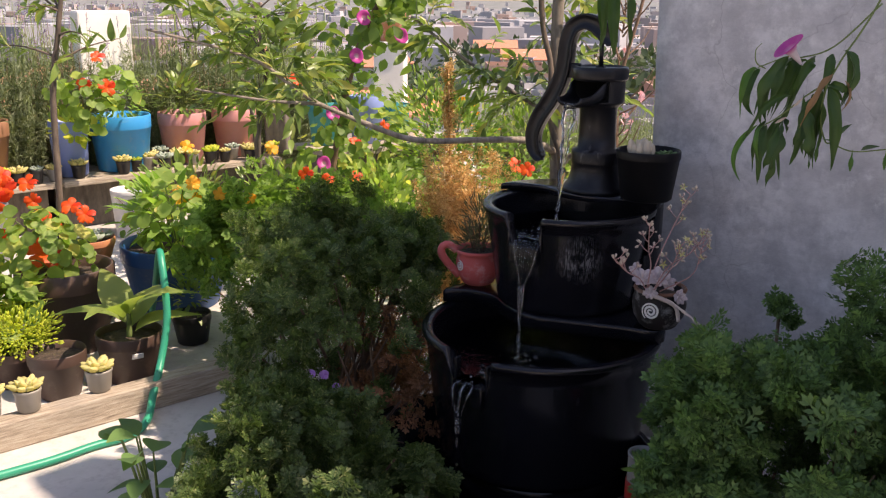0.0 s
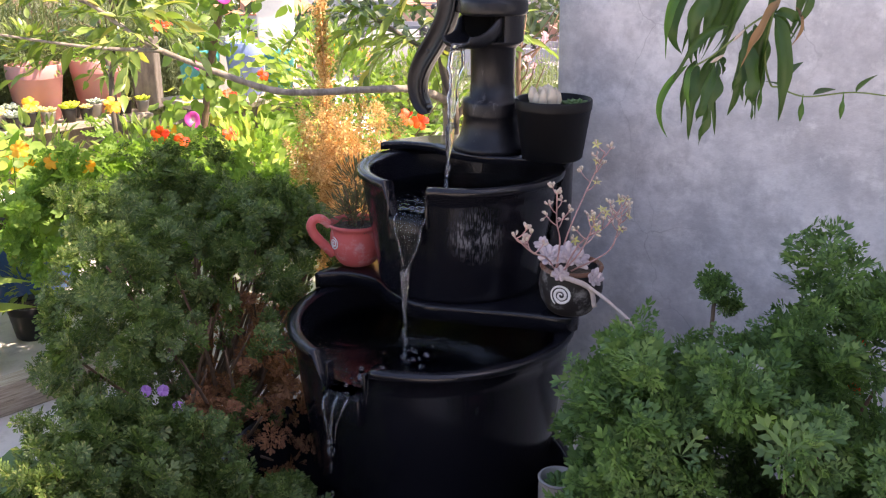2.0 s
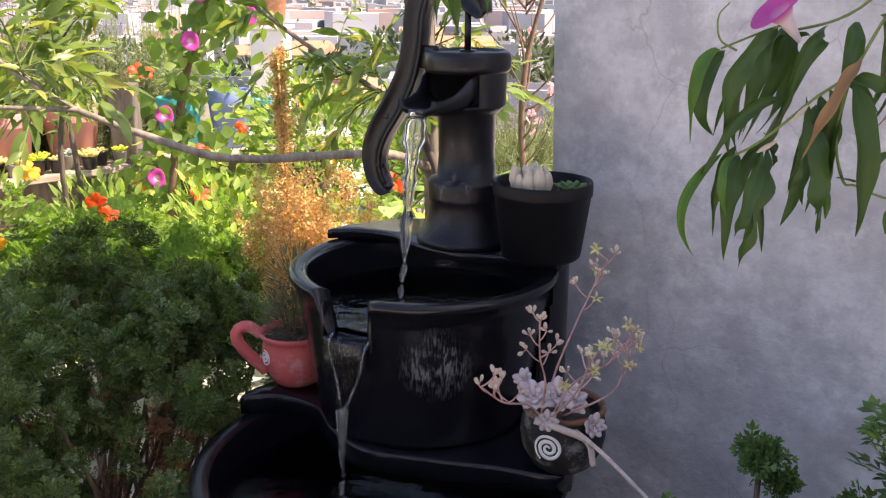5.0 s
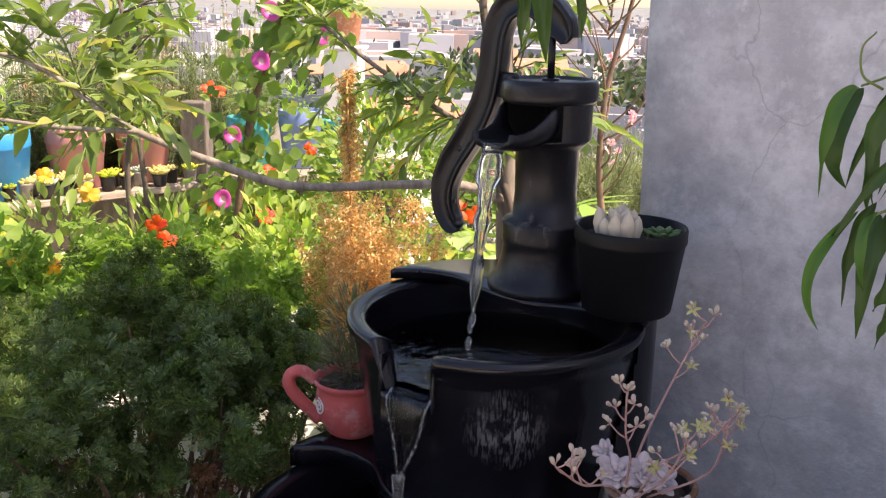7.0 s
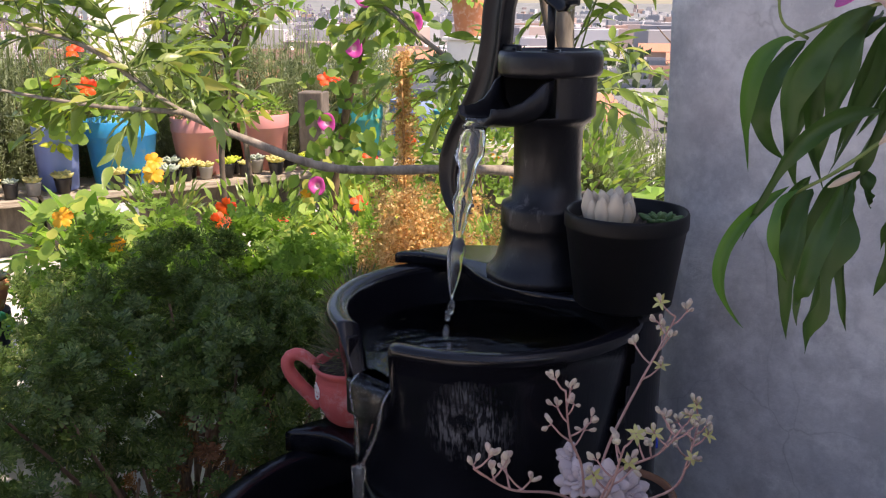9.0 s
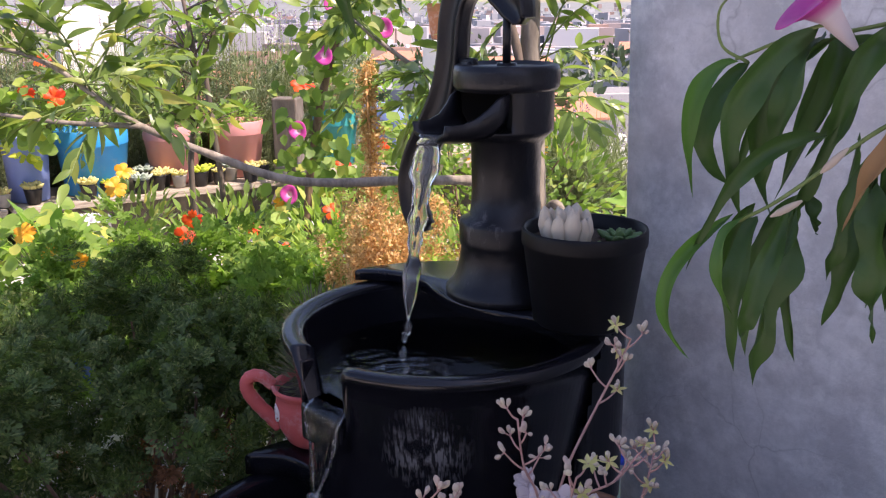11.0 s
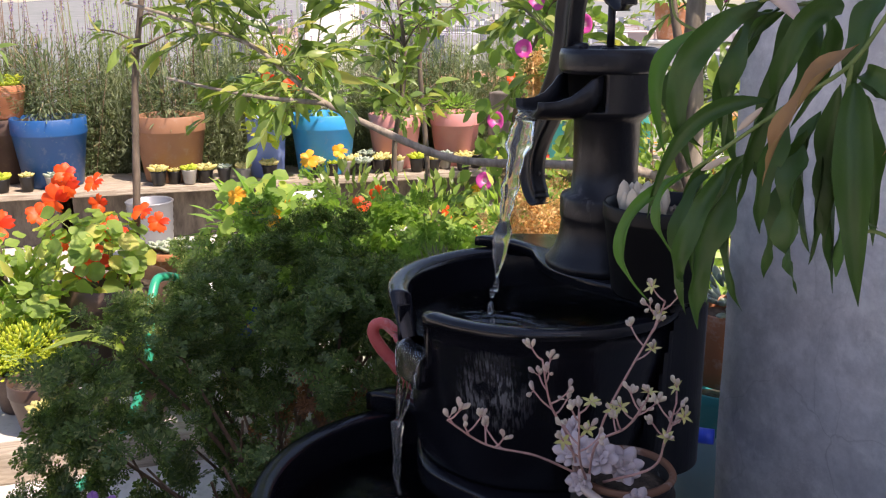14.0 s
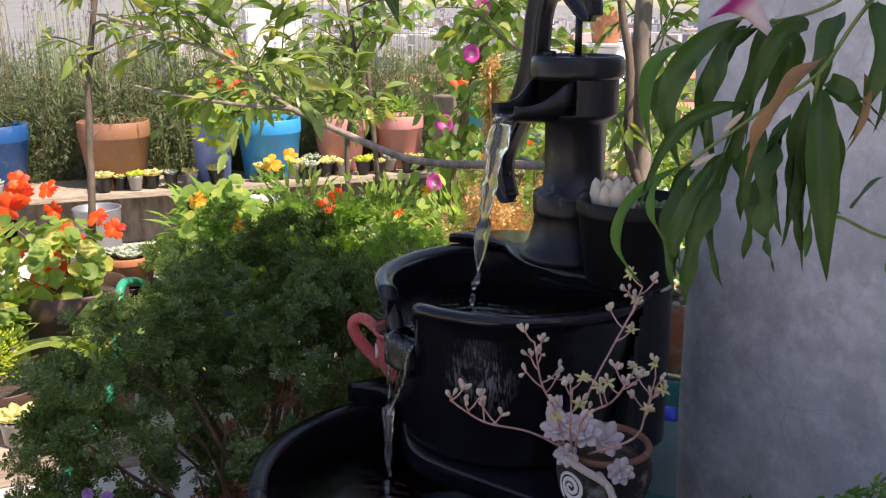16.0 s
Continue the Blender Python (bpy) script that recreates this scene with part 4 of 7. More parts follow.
def ruffled_petal():
    """A broad petal narrowed to a claw, its free edge ruffled."""
    vs, fs = [], []
    for i in range(7):
        t = i / 6
        w = 0.10 + 0.80 * min(1, max(0, t - 0.1) / 0.6) ** 0.7 * (1 - 0.35 * max(0, t - 0.75) / 0.25)
        for k in range(-2, 3):
            vs.append((w * k / 4, t - 0.06 * abs(k) * t * t, -0.40 * t * t + 0.10 * t * math.sin(2.6 * k + 5 * t) + 0.10 * t * (k % 2)))
    for i in range(6):
        for k in range(4):
            a = 5 * i + k
            fs.append((a, a + 1, a + 6, a + 5))
    return np.array(vs), fs


PETAL = ruffled_petal()


def trumpet(name, place, r, way, parent, label=""):
    """A funnel flower with a flared, wavy rim."""
    ob = part(name, lathe([(0.08 * r, -1.5 * r), (0.16 * r, -1.1 * r), (0.26 * r, -0.55 * r), (0.46 * r, -0.22 * r), (0.85 * r, -0.02 * r), (1.02 * r, 0.005 * r), (1.00 * r, 0.02 * r), (0.80 * r, 0.0), (0.45 * r, -0.13 * r), (0.20 * r, -0.36 * r), (0.10 * r, -0.62 * r), (0.01 * r, -0.66 * r)], 30, 0.07, 5), MTRUMPET, parent, label)
    ob.matrix_local = Matrix.Translation(Vector(place)) @ Vector(way).to_track_quat("Z", "Y").to_matrix().to_4x4()
    return ob


def trumpet_mat():
    m = Mat("magenta_trumpet", 0.5)
    sep = m.n("ShaderNodeSeparateXYZ")
    m.link(m.co, sep.inputs[0])
    rng = m.n("ShaderNodeMapRange")
    rng.inputs["From Min"].default_value = -0.014
    rng.inputs["From Max"].default_value = -0.004
    m.link(sep.outputs[2], rng.inputs[0])
    col = m.mix(rng.outputs[0], (0.80, 0.70, 0.70), m.mix(m.noise(90), (0.60, 0.05, 0.33), (0.75, 0.12, 0.45)))
    m.color(col)
    return m.shine(col, 0.35).m


MTRUMPET = trumpet_mat()


BENCH = 0.346


def small_pots():
    """Rows of plug pots with small succulents on the upper shelf and the edging beam."""
    k = 0
    rows = [(-1.42 + 0.090 * i, -2.968 - 0.012 * (i % 2)) for i in range(5)] + [(-0.645 + 0.073 * i, -2.968) for i in range(6)] + [(0.03 + 0.078 * i, -2.965 - 0.02 * (i % 3)) for i in range(12)] + [(-0.17, -2.97), (0.05, -3.06), (0.22, -3.05), (0.37, -3.05), (0.58, -3.06), (0.76, -3.05), (0.30, -3.13), (0.50, -3.13)]
    for s, d in rows:
        p = along(s + 0.012 * math.sin(k * 5.3), d + 0.014 * math.sin(k * 2.9), BENCH + 0.002)
        r, h = 0.030 + 0.005 * (k % 3) / 2, 0.056 + 0.008 * (k % 2)
        q = pot("seedling_pot", p.x, p.y, p.z, r, h, (MPOT_BLACK, MPOT_BLACK, MCLEAR)[(k * 5) % 3], "small seedling pot with a pale yellow succulent on the bench", True, "plant pot", 0.75, 0.14, 20, "succulents along the shelf")
        rosette("rosette", (0, 0, h * 0.9), 0.036 + 0.009 * ((k * 7) % 3), (ML_CREAM, ML_CREAM, ML_LIME, ML_CREAM, ML_GREY)[k % 5], q, k, 4)
        k += 1
    for x, y, r in ((-1.385, -0.055, 0.034), (-1.262, 0.082, 0.036), (-1.46, -0.10, 0.030)):
        q = pot("seedling_pot", x, y, 0.166, r, 0.06, MCLEAR, "cloudy plastic cup with a cream rosette on a wooden edging", True, "plant pot", 0.8, 0.12, 20, "succulents on the edging")
        rosette("rosette", (0, 0, 0.055), 0.05, ML_CREAM, q, k, 4)
        k += 1


def planks():
    """The upper bench and the edging beam of weathered boards."""
    ang = math.degrees(math.atan2(U.y, U.x))
    rot = pose(0, 0, 0, 0, 0, ang)
    for d, top, runs, label in ((-3.112, BENCH, ((-2.76, -1.03), (-1.017, -0.267), (-0.25, 0.90)), "long low bench of weathered grey boards on dark blocks"), (-2.56, 0.44, ((0.86, 1.72),), "short bench of weathered boards that carries painted pots")):
        b = thing("plant_bench", along(0, d, FLOOR), label, "bench")
        for s0, s1 in runs:
            for d0, d1 in ((0.0, 0.20), (0.21, 0.40)):
                bm = box(bmesh.new(), s0, d0 - 0.185, top - FLOOR - 0.028, s1, d1 - 0.185, top - FLOOR, 0.004)
                part("board", bm, MWOOD, b, smooth=False).matrix_local = rot
            # added board and blocks in dark wood, standing in for shade under the bench
            bm = box(bmesh.new(), s0 + 0.02, -0.045, 0, s1 - 0.02, -0.020, top - FLOOR - 0.029, 0.003)
            part("shade_board", bm, MOLDWOOD, b, "dark board added for the shade under the bench", False).matrix_local = rot
            for s in (s0 + 0.12, s1 - 0.12):
                bm = box(bmesh.new(), s - 0.06, 0.0, 0, s + 0.06, 0.18, top - FLOOR - 0.029, 0.006)
                bmesh.ops.transform(bm, matrix=rot, verts=bm.verts)
                part("block", bm, MOLDWOOD, b, "wooden block coloured dark for the shade under the bench", False)
    e = thing("edging_beam", along(-1.4, -0.93, FLOOR), "weathered wooden beam edging the plant bed", "beam")
    for s0, s1 in ((-1.3, 0.10), (0.105, 1.0)):
        bm = box(bmesh.new(), s0, -0.048, 0, s1, 0.012, 0.075, 0.004)
        bmesh.ops.subdivide_edges(bm, edges=[x for x in bm.edges if x.calc_length() > 0.5], cuts=12)
        for v in bm.verts:
            v.co.z += 0.002 * noise.noise(v.co * 7) if v.co.z > 0.02 else 0
        part("board", bm, MWOOD, e, smooth=False).matrix_local = rot


planks()
small_pots()

# large pots on the bench
P_BLUE2 = pot("bench_pot", -2.93, 1.50, BENCH + 0.002, 0.153, 0.288, MPOT_BLUE, "large blue painted pot with a leggy lavender, on the bench")
P_PINKL = pot("bench_pot", -3.17, 1.19, BENCH + 0.002, 0.135, 0.288, MPOT_PINK, "dusty pink painted pot on the bench")
pot("bench_pot", -3.15, 1.455, BENCH + 0.002, 0.098, 0.275, MPOT_BROWN, "dark brown pot under a small terracotta pot", False)
P_TER = pot("small_terracotta_pot", -3.145, 1.45, BENCH + 0.278, 0.098, 0.142, MTERRA, "small terracotta pot with bright yellow succulents, stacked on another pot")
P_TAN = pot("bench_pot", -2.565, 1.83, BENCH + 0.002, 0.150, 0.285, MPOT_TAN, "large tan painted pot on the bench")
P_VIO = pot("bench_pot", -2.255, 2.10, BENCH + 0.002, 0.088, 0.262, MPOT_VIOLET, "tall periwinkle pot with paint worn in flakes, on the bench", taper=0.85)
P_SKY = pot("bench_pot", -2.085, 2.30, BENCH + 0.002, 0.146, 0.268, MPOT_SKY, "bright blue painted pot on the bench", taper=0.82)
P_PNKA = pot("bench_pot", -1.87, 2.575, BENCH + 0.002, 0.122, 0.252, MPOT_PINK, "dusty pink pot with climbing leaves, on the bench")
P_PNK = pot("bench_pot", -1.655, 2.78, BENCH + 0.002, 0.118, 0.250, MPOT_PINK, "dusty pink pot full of fresh low greenery, on the bench")
P_TEAL = pot("bench_pot", -1.12, 2.60, 0.442, 0.094, 0.222, MPOT_TEAL, "teal painted pot on the bench")
P_VIO2 = pot("bench_pot", -0.92, 2.68, 0.442, 0.092, 0.246, MPOT_VIOLET, "periwinkle painted pot on the bench")
pot("bench_pot", -0.78, 2.82, 0.442, 0.075, 0.19, MPOT_TEAL, "small green painted pot on the bench")

# pots on the floor behind the edging
P_CANNA = pot("floor_pot", -1.285, 0.345, FLOOR, 0.094, 0.145, MPOT_BROWN, "brown plastic pot with a pale label and a broad-leaved plant")
bm = box(bmesh.new(), -0.016, -0.002, -0.008, 0.016, 0.002, 0.008, 0.001)
bmesh.ops.transform(bm, matrix=pose(0.052, -0.073, 0.095, 12, 0, 35), verts=bm.verts)
part("paper_label", bm, MWHITE, P_CANNA, "small white paper label")
pot("floor_bowl", -1.435, 0.205, FLOOR, 0.078, 0.135, MPOT_BROWN, "wide dark brown bowl of bare soil", taper=0.7)
P_YG = pot("floor_pot", -1.60, 0.27, FLOOR, 0.070, 0.11, MPOT_BROWN, "brown pot of bright yellow-green stonecrop")
pot("floor_tub", -1.575, 0.575, FLOOR, 0.146, 0.268, MPOT_BROWN, "large dark brown tub with orange-red nasturtiums spilling over")
P_BLUEB = pot("floor_tub", -1.385, 1.03, FLOOR, 0.189, 0.232, MPOT_BLUE, "wide blue tub of nasturtiums and young shoots")
pot("floor_pot", -1.615, 0.84, FLOOR, 0.080, 0.197, MPOT_BLACK, "black pot that carries a terracotta bowl", False)
P_TBOWL = pot("terracotta_bowl", -1.612, 0.838, 0.288, 0.088, 0.092, MTERRA, "terracotta bowl of grey-green rosettes on a black pot", taper=0.72, rim=0.25)
P_BUCKET = pot("bucket", -1.93, 1.98, FLOOR, 0.090, 0.222, MBUCKET, "old white plastic bucket with a wire bail", False, "bucket", 0.82, 0.08)
bm = bmesh.new()
tube(bm, [(0.092 * math.cos(radians(a)), 0.092 * math.sin(radians(a)), 0.20 - 0.09 * math.sin(radians(a + 110))) for a in range(-110, 71, 20)], 0.002, 0.002, 6, n=3)
part("bail", bm, MBARK, P_BUCKET, "thin wire bail")
MTUB = painted("dull_zinc", (0.27, 0.28, 0.30), 0.4, (0.3, 0.28, 0.26), 0.4)
MTUB.node_tree.nodes["Principled BSDF"].inputs["Metallic"].default_value = 0.6
P_TUB = thing("zinc_tub", (-2.33, 1.45, FLOOR), "dull corrugated zinc tub in front of the bench", "tub")
part("tub_body", lathe([(0, 0), (0.075, 0)] + [(0.076 + 0.012 * k / 16 + 0.0025 * (k % 2), 0.005 + 0.235 * k / 16) for k in range(17)] + [(0.091, 0.245), (0.094, 0.250), (0.090, 0.254), (0.084, 0.248), (0.070, 0.01), (0, 0.01)], 40), MTUB, P_TUB)
P_DARK = pot("floor_pot", -1.20, 0.64, FLOOR, 0.062, 0.10, MPOT_BLACK, "small black pot with a leafy seedling")
P_BEHIND = pot("terracotta_pot", 0.09, 0.46, FLOOR + 0.336, 0.070, 0.14, MTERRA, "terracotta pot on an upturned bucket behind the fountain")
P_STACK = pot("teal_bucket", 0.09, 0.46, FLOOR, 0.085, 0.335, MPOT_TEAL, "faded teal bucket with a pale label, under a terracotta pot", True, "bucket", 0.92, 0.06)
bm = lathe([(0.0835, 0.10), (0.0845, 0.10), (0.0865, 0.26), (0.0855, 0.26)], 48)
bmesh.ops.delete(bm, geom=[v for v in bm.verts if v.co.y > -0.02], context="VERTS")
part("paper_label", bm, painted("faded_label", (0.20, 0.33, 0.36)), P_STACK, "faded blue-grey label")

for i, (x, y) in enumerate(((-0.035, -0.02), (0.03, -0.03), (0.0, 0.035), (-0.02, 0.01), (0.045, 0.02))):
    rosette("rosette", (x, y, 0.086), 0.042, ML_GREY, P_TBOWL, i, 4)
for i in range(9):
    a = i * 0.70
    rosette("rosette", (0.055 * math.cos(a), 0.055 * math.sin(a), 0.135 + 0.02 * (i % 2)), 0.050, ML_LIME, P_TER, i + 30, 4)


# ---- bushes, flowers and stems ----
def bush(name, at, blobs, count, size, shape, material, label, category, seed, stems=9, inner=0.72, lift=0.35, stem_mat=None, droop=0.0, tuft=0, open_low=None):
    """A shrub: forking stems from its foot and a crown of many leaves."""
    b = thing(name, at, label, category)
    rng = np.random.default_rng(seed)
    o = np.array(at)
    if tuft:
        tufts(blobs, count, seed, tuft, size, shape, material, b, at, inner, open_low)
    else:
        P, W = mound(blobs, count, seed, inner)
        keep = P[:, 2] > FLOOR + 0.015
        P, W = P[keep], W[keep]
        W = W + np.array([0, 0, lift - droop]) + rng.normal(0, 0.35, W.shape)
        scatter("crown", P - o, W, size * rng.uniform(0.65, 1.25, len(P)), shape, material, b, seed)
    bm = bmesh.new()
    for i in range(stems):
        bl = blobs[i % len(blobs)]
        d = rng.normal(size=3)
        d /= np.linalg.norm(d)
        top = np.array(bl[:3]) + d * np.array(bl[3:]) * 0.75
        top[2] = max(top[2], FLOOR + 0.1)
        foot = o + np.array([rng.uniform(-0.05, 0.05), rng.uniform(-0.05, 0.05), 0])
        mid = foot * 0.45 + top * 0.55 + np.array([rng.uniform(-0.04, 0.04), rng.uniform(-0.04, 0.04), -0.02])
        tube(bm, [(foot - o), (mid - o), (top - o)], 0.006, 0.002, 6, 0.08, i, 4)
    part("stem_tuft", bm, stem_mat or MSTEM, b)["kind"] = "stuff"
    return b


LEFT = [(-0.68, 0.20, 0.44, 0.24, 0.30, 0.26), (-0.48, 0.12, 0.42, 0.16, 0.23, 0.23), (-0.65, -0.19, 0.40, 0.17, 0.24, 0.26), (-0.47, -0.24, 0.28, 0.13, 0.21, 0.20), (-0.45, 0.02, 0.28, 0.12, 0.19, 0.20), (-0.40, 0.22, 0.45, 0.12, 0.14, 0.17)]
bush("feathery_shrub", (-0.60, 0.05, FLOOR), LEFT, 1800, 0.027, LEAF_FINE, ML_BUSH, "dense dark green shrub of finely cut leaves beside the fountain", "shrub", 11, 80, 0.62, tuft=9, open_low=0.48)
DRY = leaf_mat("dead_shrub_leaf", (0.13, 0.050, 0.028), (0.34, 0.16, 0.085), 0.3, 0.6)
UNDER = [(-0.54, 0.08, 0.28, 0.18, 0.24, 0.19), (-0.46, -0.16, 0.25, 0.14, 0.18, 0.16), (-0.42, 0.06, 0.30, 0.11, 0.15, 0.14), (-0.50, 0.26, 0.28, 0.16, 0.14, 0.18)]
dead = bush("withered_undergrowth", (-0.52, 0.08, FLOOR), UNDER, 170, 0.024, LEAF_FINE, DRY, "brown withered leaves and bare twigs under the shrub", "dead leaves", 19, 26, 0.3, tuft=6)
FRONT = [(-0.63, -0.60, 0.26, 0.17, 0.22, 0.22), (-0.42, -0.84, 0.23, 0.15, 0.13, 0.20), (-0.56, -0.47, 0.25, 0.13, 0.15, 0.19), (-0.40, -0.50, 0.20, 0.11, 0.14, 0.14)]
bush("feathery_shrub", (-0.56, -0.66, FLOOR), FRONT, 900, 0.028, LEAF_FINE, ML_BUSH, "low green shrub of finely cut leaves on the terrace floor", "shrub", 12, 30, 0.66, tuft=10)
BACK = [(-0.95, 0.62, 0.40, 0.26, 0.26, 0.26), (-0.72, 0.62, 0.42, 0.22, 0.22, 0.24), (-0.62, 0.98, 0.34, 0.20, 0.24, 0.20)]
bush("sunlit_geranium", (-0.86, 0.66, FLOOR), BACK, 420, 0.046, LEAF_LOBED, leaf_mat("sunlit_geranium_leaf", (0.08, 0.18, 0.03), (0.20, 0.32, 0.07), 0.45, 0.5), "bright green sunlit geranium with cut leaves", "shrub", 13, 22, 0.55, tuft=8, open_low=0.36)
RIGHT = [(0.27, -0.72, 0.44, 0.20, 0.15, 0.21), (0.16, -0.60, 0.44, 0.10, 0.12, 0.20), (0.13, -0.72, 0.44, 0.10, 0.10, 0.21), (0.45, -0.62, 0.51, 0.16, 0.12, 0.25), (0.10, -0.78, 0.28, 0.13, 0.11, 0.20), (0.46, -0.80, 0.38, 0.16, 0.13, 0.22)]
bush("scented_geranium", (0.28, -0.70, FLOOR), RIGHT, 700, 0.036, LEAF_CUT, ML_GERA, "leafy scented geranium with deeply cut leaves by the wall", "shrub", 14, 30, 0.66, tuft=9)


SEED = [(-1.84, 0.34, 0.33, 0.13, 0.12, 0.13), (-1.66, 0.36, 0.32, 0.12, 0.10, 0.12)]
bush("leafy_seedlings", (-1.76, 0.36, FLOOR), SEED, 230, 0.055, LEAF_OVATE, ML_NAST, "fresh green leafy seedlings among the pots", "plant", 15, 16, 0.3)


def sprig(name, foot, top, seed):
    """A single bare geranium stalk with a tuft of leaves."""
    b = thing(name, foot, "bare geranium stalk with a leafy tuft near the wall", "plant")
    o = np.array(foot)
    bm = tube(bmesh.new(), [(0, 0, 0), (np.array(top) - o) * 0.5 + np.array([0.01, 0, 0]), np.array(top) - o], 0.005, 0.003, 8, 0.06, seed, 4)
    part("stem", bm, MSTEM, b)
    tufts([(top[0], top[1], top[2] + 0.012, 0.020, 0.018, 0.026), (top[0] + 0.022, top[1] - 0.01, top[2] - 0.012, 0.010, 0.012, 0.010)], 17, seed, 7, 0.020, LEAF_CUT, ML_GERA, b, foot, 0.2, name="leaves")


sprig("geranium_stalk", (0.285, -0.46, FLOOR), (0.305, -0.45, 0.612), 21)

# red geranium blooms low in the right shrub
for i, (x, y, z) in enumerate(((0.40, -0.66, 0.60), (0.44, -0.64, 0.62), (0.41, -0.70, 0.58))):
    b = thing("geranium_bloom", (x, y, z), "small red bloom deep in the geranium", "flower", "geranium blooms")
    flower("petals", (0, 0, 0), 0.009, MF_RED, b, i)


def daisies():
    for i, (x, y, z) in enumerate(((-0.575, -0.35, 0.415), (-0.545, -0.38, 0.40), (-0.60, -0.36, 0.42))):
        b = thing("lilac_daisy", (x, y, z), "small lilac flower in the feathery shrub", "flower", "lilac flowers")
        flower("petals", (0, 0, 0), 0.0095, MF_LILAC, b, i + 5, (0.1, -0.8, 0.5), 9)
        part("stem", tube(bmesh.new(), [(0, 0.004, -0.005), (0, 0.03, -0.06), (-0.02, 0.05, -0.14)], 0.002, 0.002, 5, n=3), MSTEM_G, b)


daisies()


def nasturtium(name, at, blobs, leaves, flowers, label, seed, mat=None, rmin=0.018):
    """Round leaves on thin stalks with open orange or yellow flowers."""
    b = thing(name, at, label, "flowering plant")
    o = np.array(at)
    rng = np.random.default_rng(seed)
    P, W = mound(blobs, leaves, seed, 0.55)
    keep = P[:, 2] > FLOOR + 0.02
    P, W = P[keep], W[keep]
    N = W + np.array([0.25, -0.45, 0.7])
    ways = np.cross(N, rng.normal(size=N.shape))
    scatter("leaves", P - o, ways, rng.uniform(0.026, 0.060, len(P)), LEAF_DISC, ML_NAST, b, seed, 0.35, N)
    bm = bmesh.new()
    for p in P[:: max(1, len(P) // 26)]:
        q = p - o
        tube(bm, [(q[0] * 0.2, q[1] * 0.2, max(0.0, q[2] * 0.2)), (q[0] * 0.7, q[1] * 0.7, q[2] * 0.75 + 0.01), q], 0.0022, 0.0014, 5, n=3)
    part("stalk_tuft", bm, MSTEM_G, b)["kind"] = "stuff"
    for i, (x, y, z, r, m) in enumerate(flowers):
        flower("bloom", (x - at[0], y - at[1], z - at[2]), r * 1.12, m, b, seed * 10 + i, (0.45 + 0.35 * math.sin(i * 2.1), -0.75, 0.35 + 0.4 * math.cos(i * 1.7)), 5)
    return b


reds = [(-1.611, 0.530, 0.410, 0.050, MF_RED), (-1.653, 0.656, 0.469, 0.038, MF_RED), (-1.924, 0.414, 0.493, 0.038, MF_RED), (-1.890, 0.464, 0.495, 0.040, MF_RED), (-1.785, 0.517, 0.529, 0.028, MF_RED), (-1.762, 0.557, 0.563, 0.037, MF_RED), (-1.749, 0.583, 0.600, 0.034, MF_RED), (-1.750, 0.592, 0.637, 0.027, MF_RED), (-1.700, 0.643, 0.605, 0.027, MF_RED), (-1.687, 0.641, 0.545, 0.024, MF_RED), (-1.741, 0.545, 0.449, 0.024, MF_RED), (-1.605, 0.722, 0.515, 0.027, MF_RED), (-1.571, 0.748, 0.482, 0.027, MF_RED)]
nasturtium("nasturtium", (-1.58, 0.57, FLOOR + 0.22), [(-1.63, 0.53, 0.42, 0.17, 0.14, 0.14), (-1.80, 0.38, 0.36, 0.14, 0.12, 0.14), (-1.75, 0.27, 0.27, 0.12, 0.10, 0.12), (-1.655, 0.68, 0.43, 0.08, 0.07, 0.08), (-1.66, 0.33, 0.28, 0.14, 0.12, 0.12)], 460, reds, "nasturtium with round leaves and many orange-red blooms", 3)
yel = [(-1.506, 1.584, 0.579, 0.026, MF_YEL), (-1.36, 1.069, 0.485, 0.032, MF_YEL), (-0.845, 0.788, 0.622, 0.022, MF_RED), (-1.16, 0.62, 0.62, 0.022, MF_YEL), (-0.90, 0.58, 0.74, 0.020, MF_YEL), (-1.06, 0.56, 0.60, 0.018, MF_YEL), (-0.95, 0.50, 0.60, 0.016, MF_YEL), (-0.72, 0.52, 0.66, 0.018, MF_RED), (-1.24, 0.86, 0.52, 0.02, MF_YEL)]
nasturtium("nasturtium", (-1.36, 1.0, FLOOR + 0.19), [(-1.25, 0.82, 0.46, 0.16, 0.18, 0.16), (-1.42, 1.05, 0.45, 0.16, 0.16, 0.14), (-1.05, 0.70, 0.44, 0.12, 0.12, 0.12)], 260, yel, "trailing nasturtium with golden yellow blooms", 4)
low = [(-0.824, 1.69, 0.447, 0.028, MF_RED), (-1.02, 1.50, 0.42, 0.022, MF_RED), (-0.66, 1.60, 0.30, 0.020, MF_RED), (-0.92, 1.52, 0.36, 0.018, MF_RED), (-0.16, 1.15, 0.60, 0.026, MF_RED), (-0.12, 1.16, 0.585, 0.024, MF_RED)]
nasturtium("nasturtium", (-0.80, 1.75, FLOOR), [(-0.92, 1.70, 0.30, 0.28, 0.18, 0.16), (-0.60, 1.80, 0.34, 0.18, 0.18, 0.18), (-0.18, 1.30, 0.36, 0.16, 0.14, 0.18)], 330, low, "sprawling nasturtium with dark red blooms on the terrace", 5)
mid = [(-0.86, 1.92, 0.56, 0.024, MF_RED), (-0.74, 2.02, 0.62, 0.022, MF_RED), (-1.06, 1.80, 0.44, 0.020, MF_YEL)]
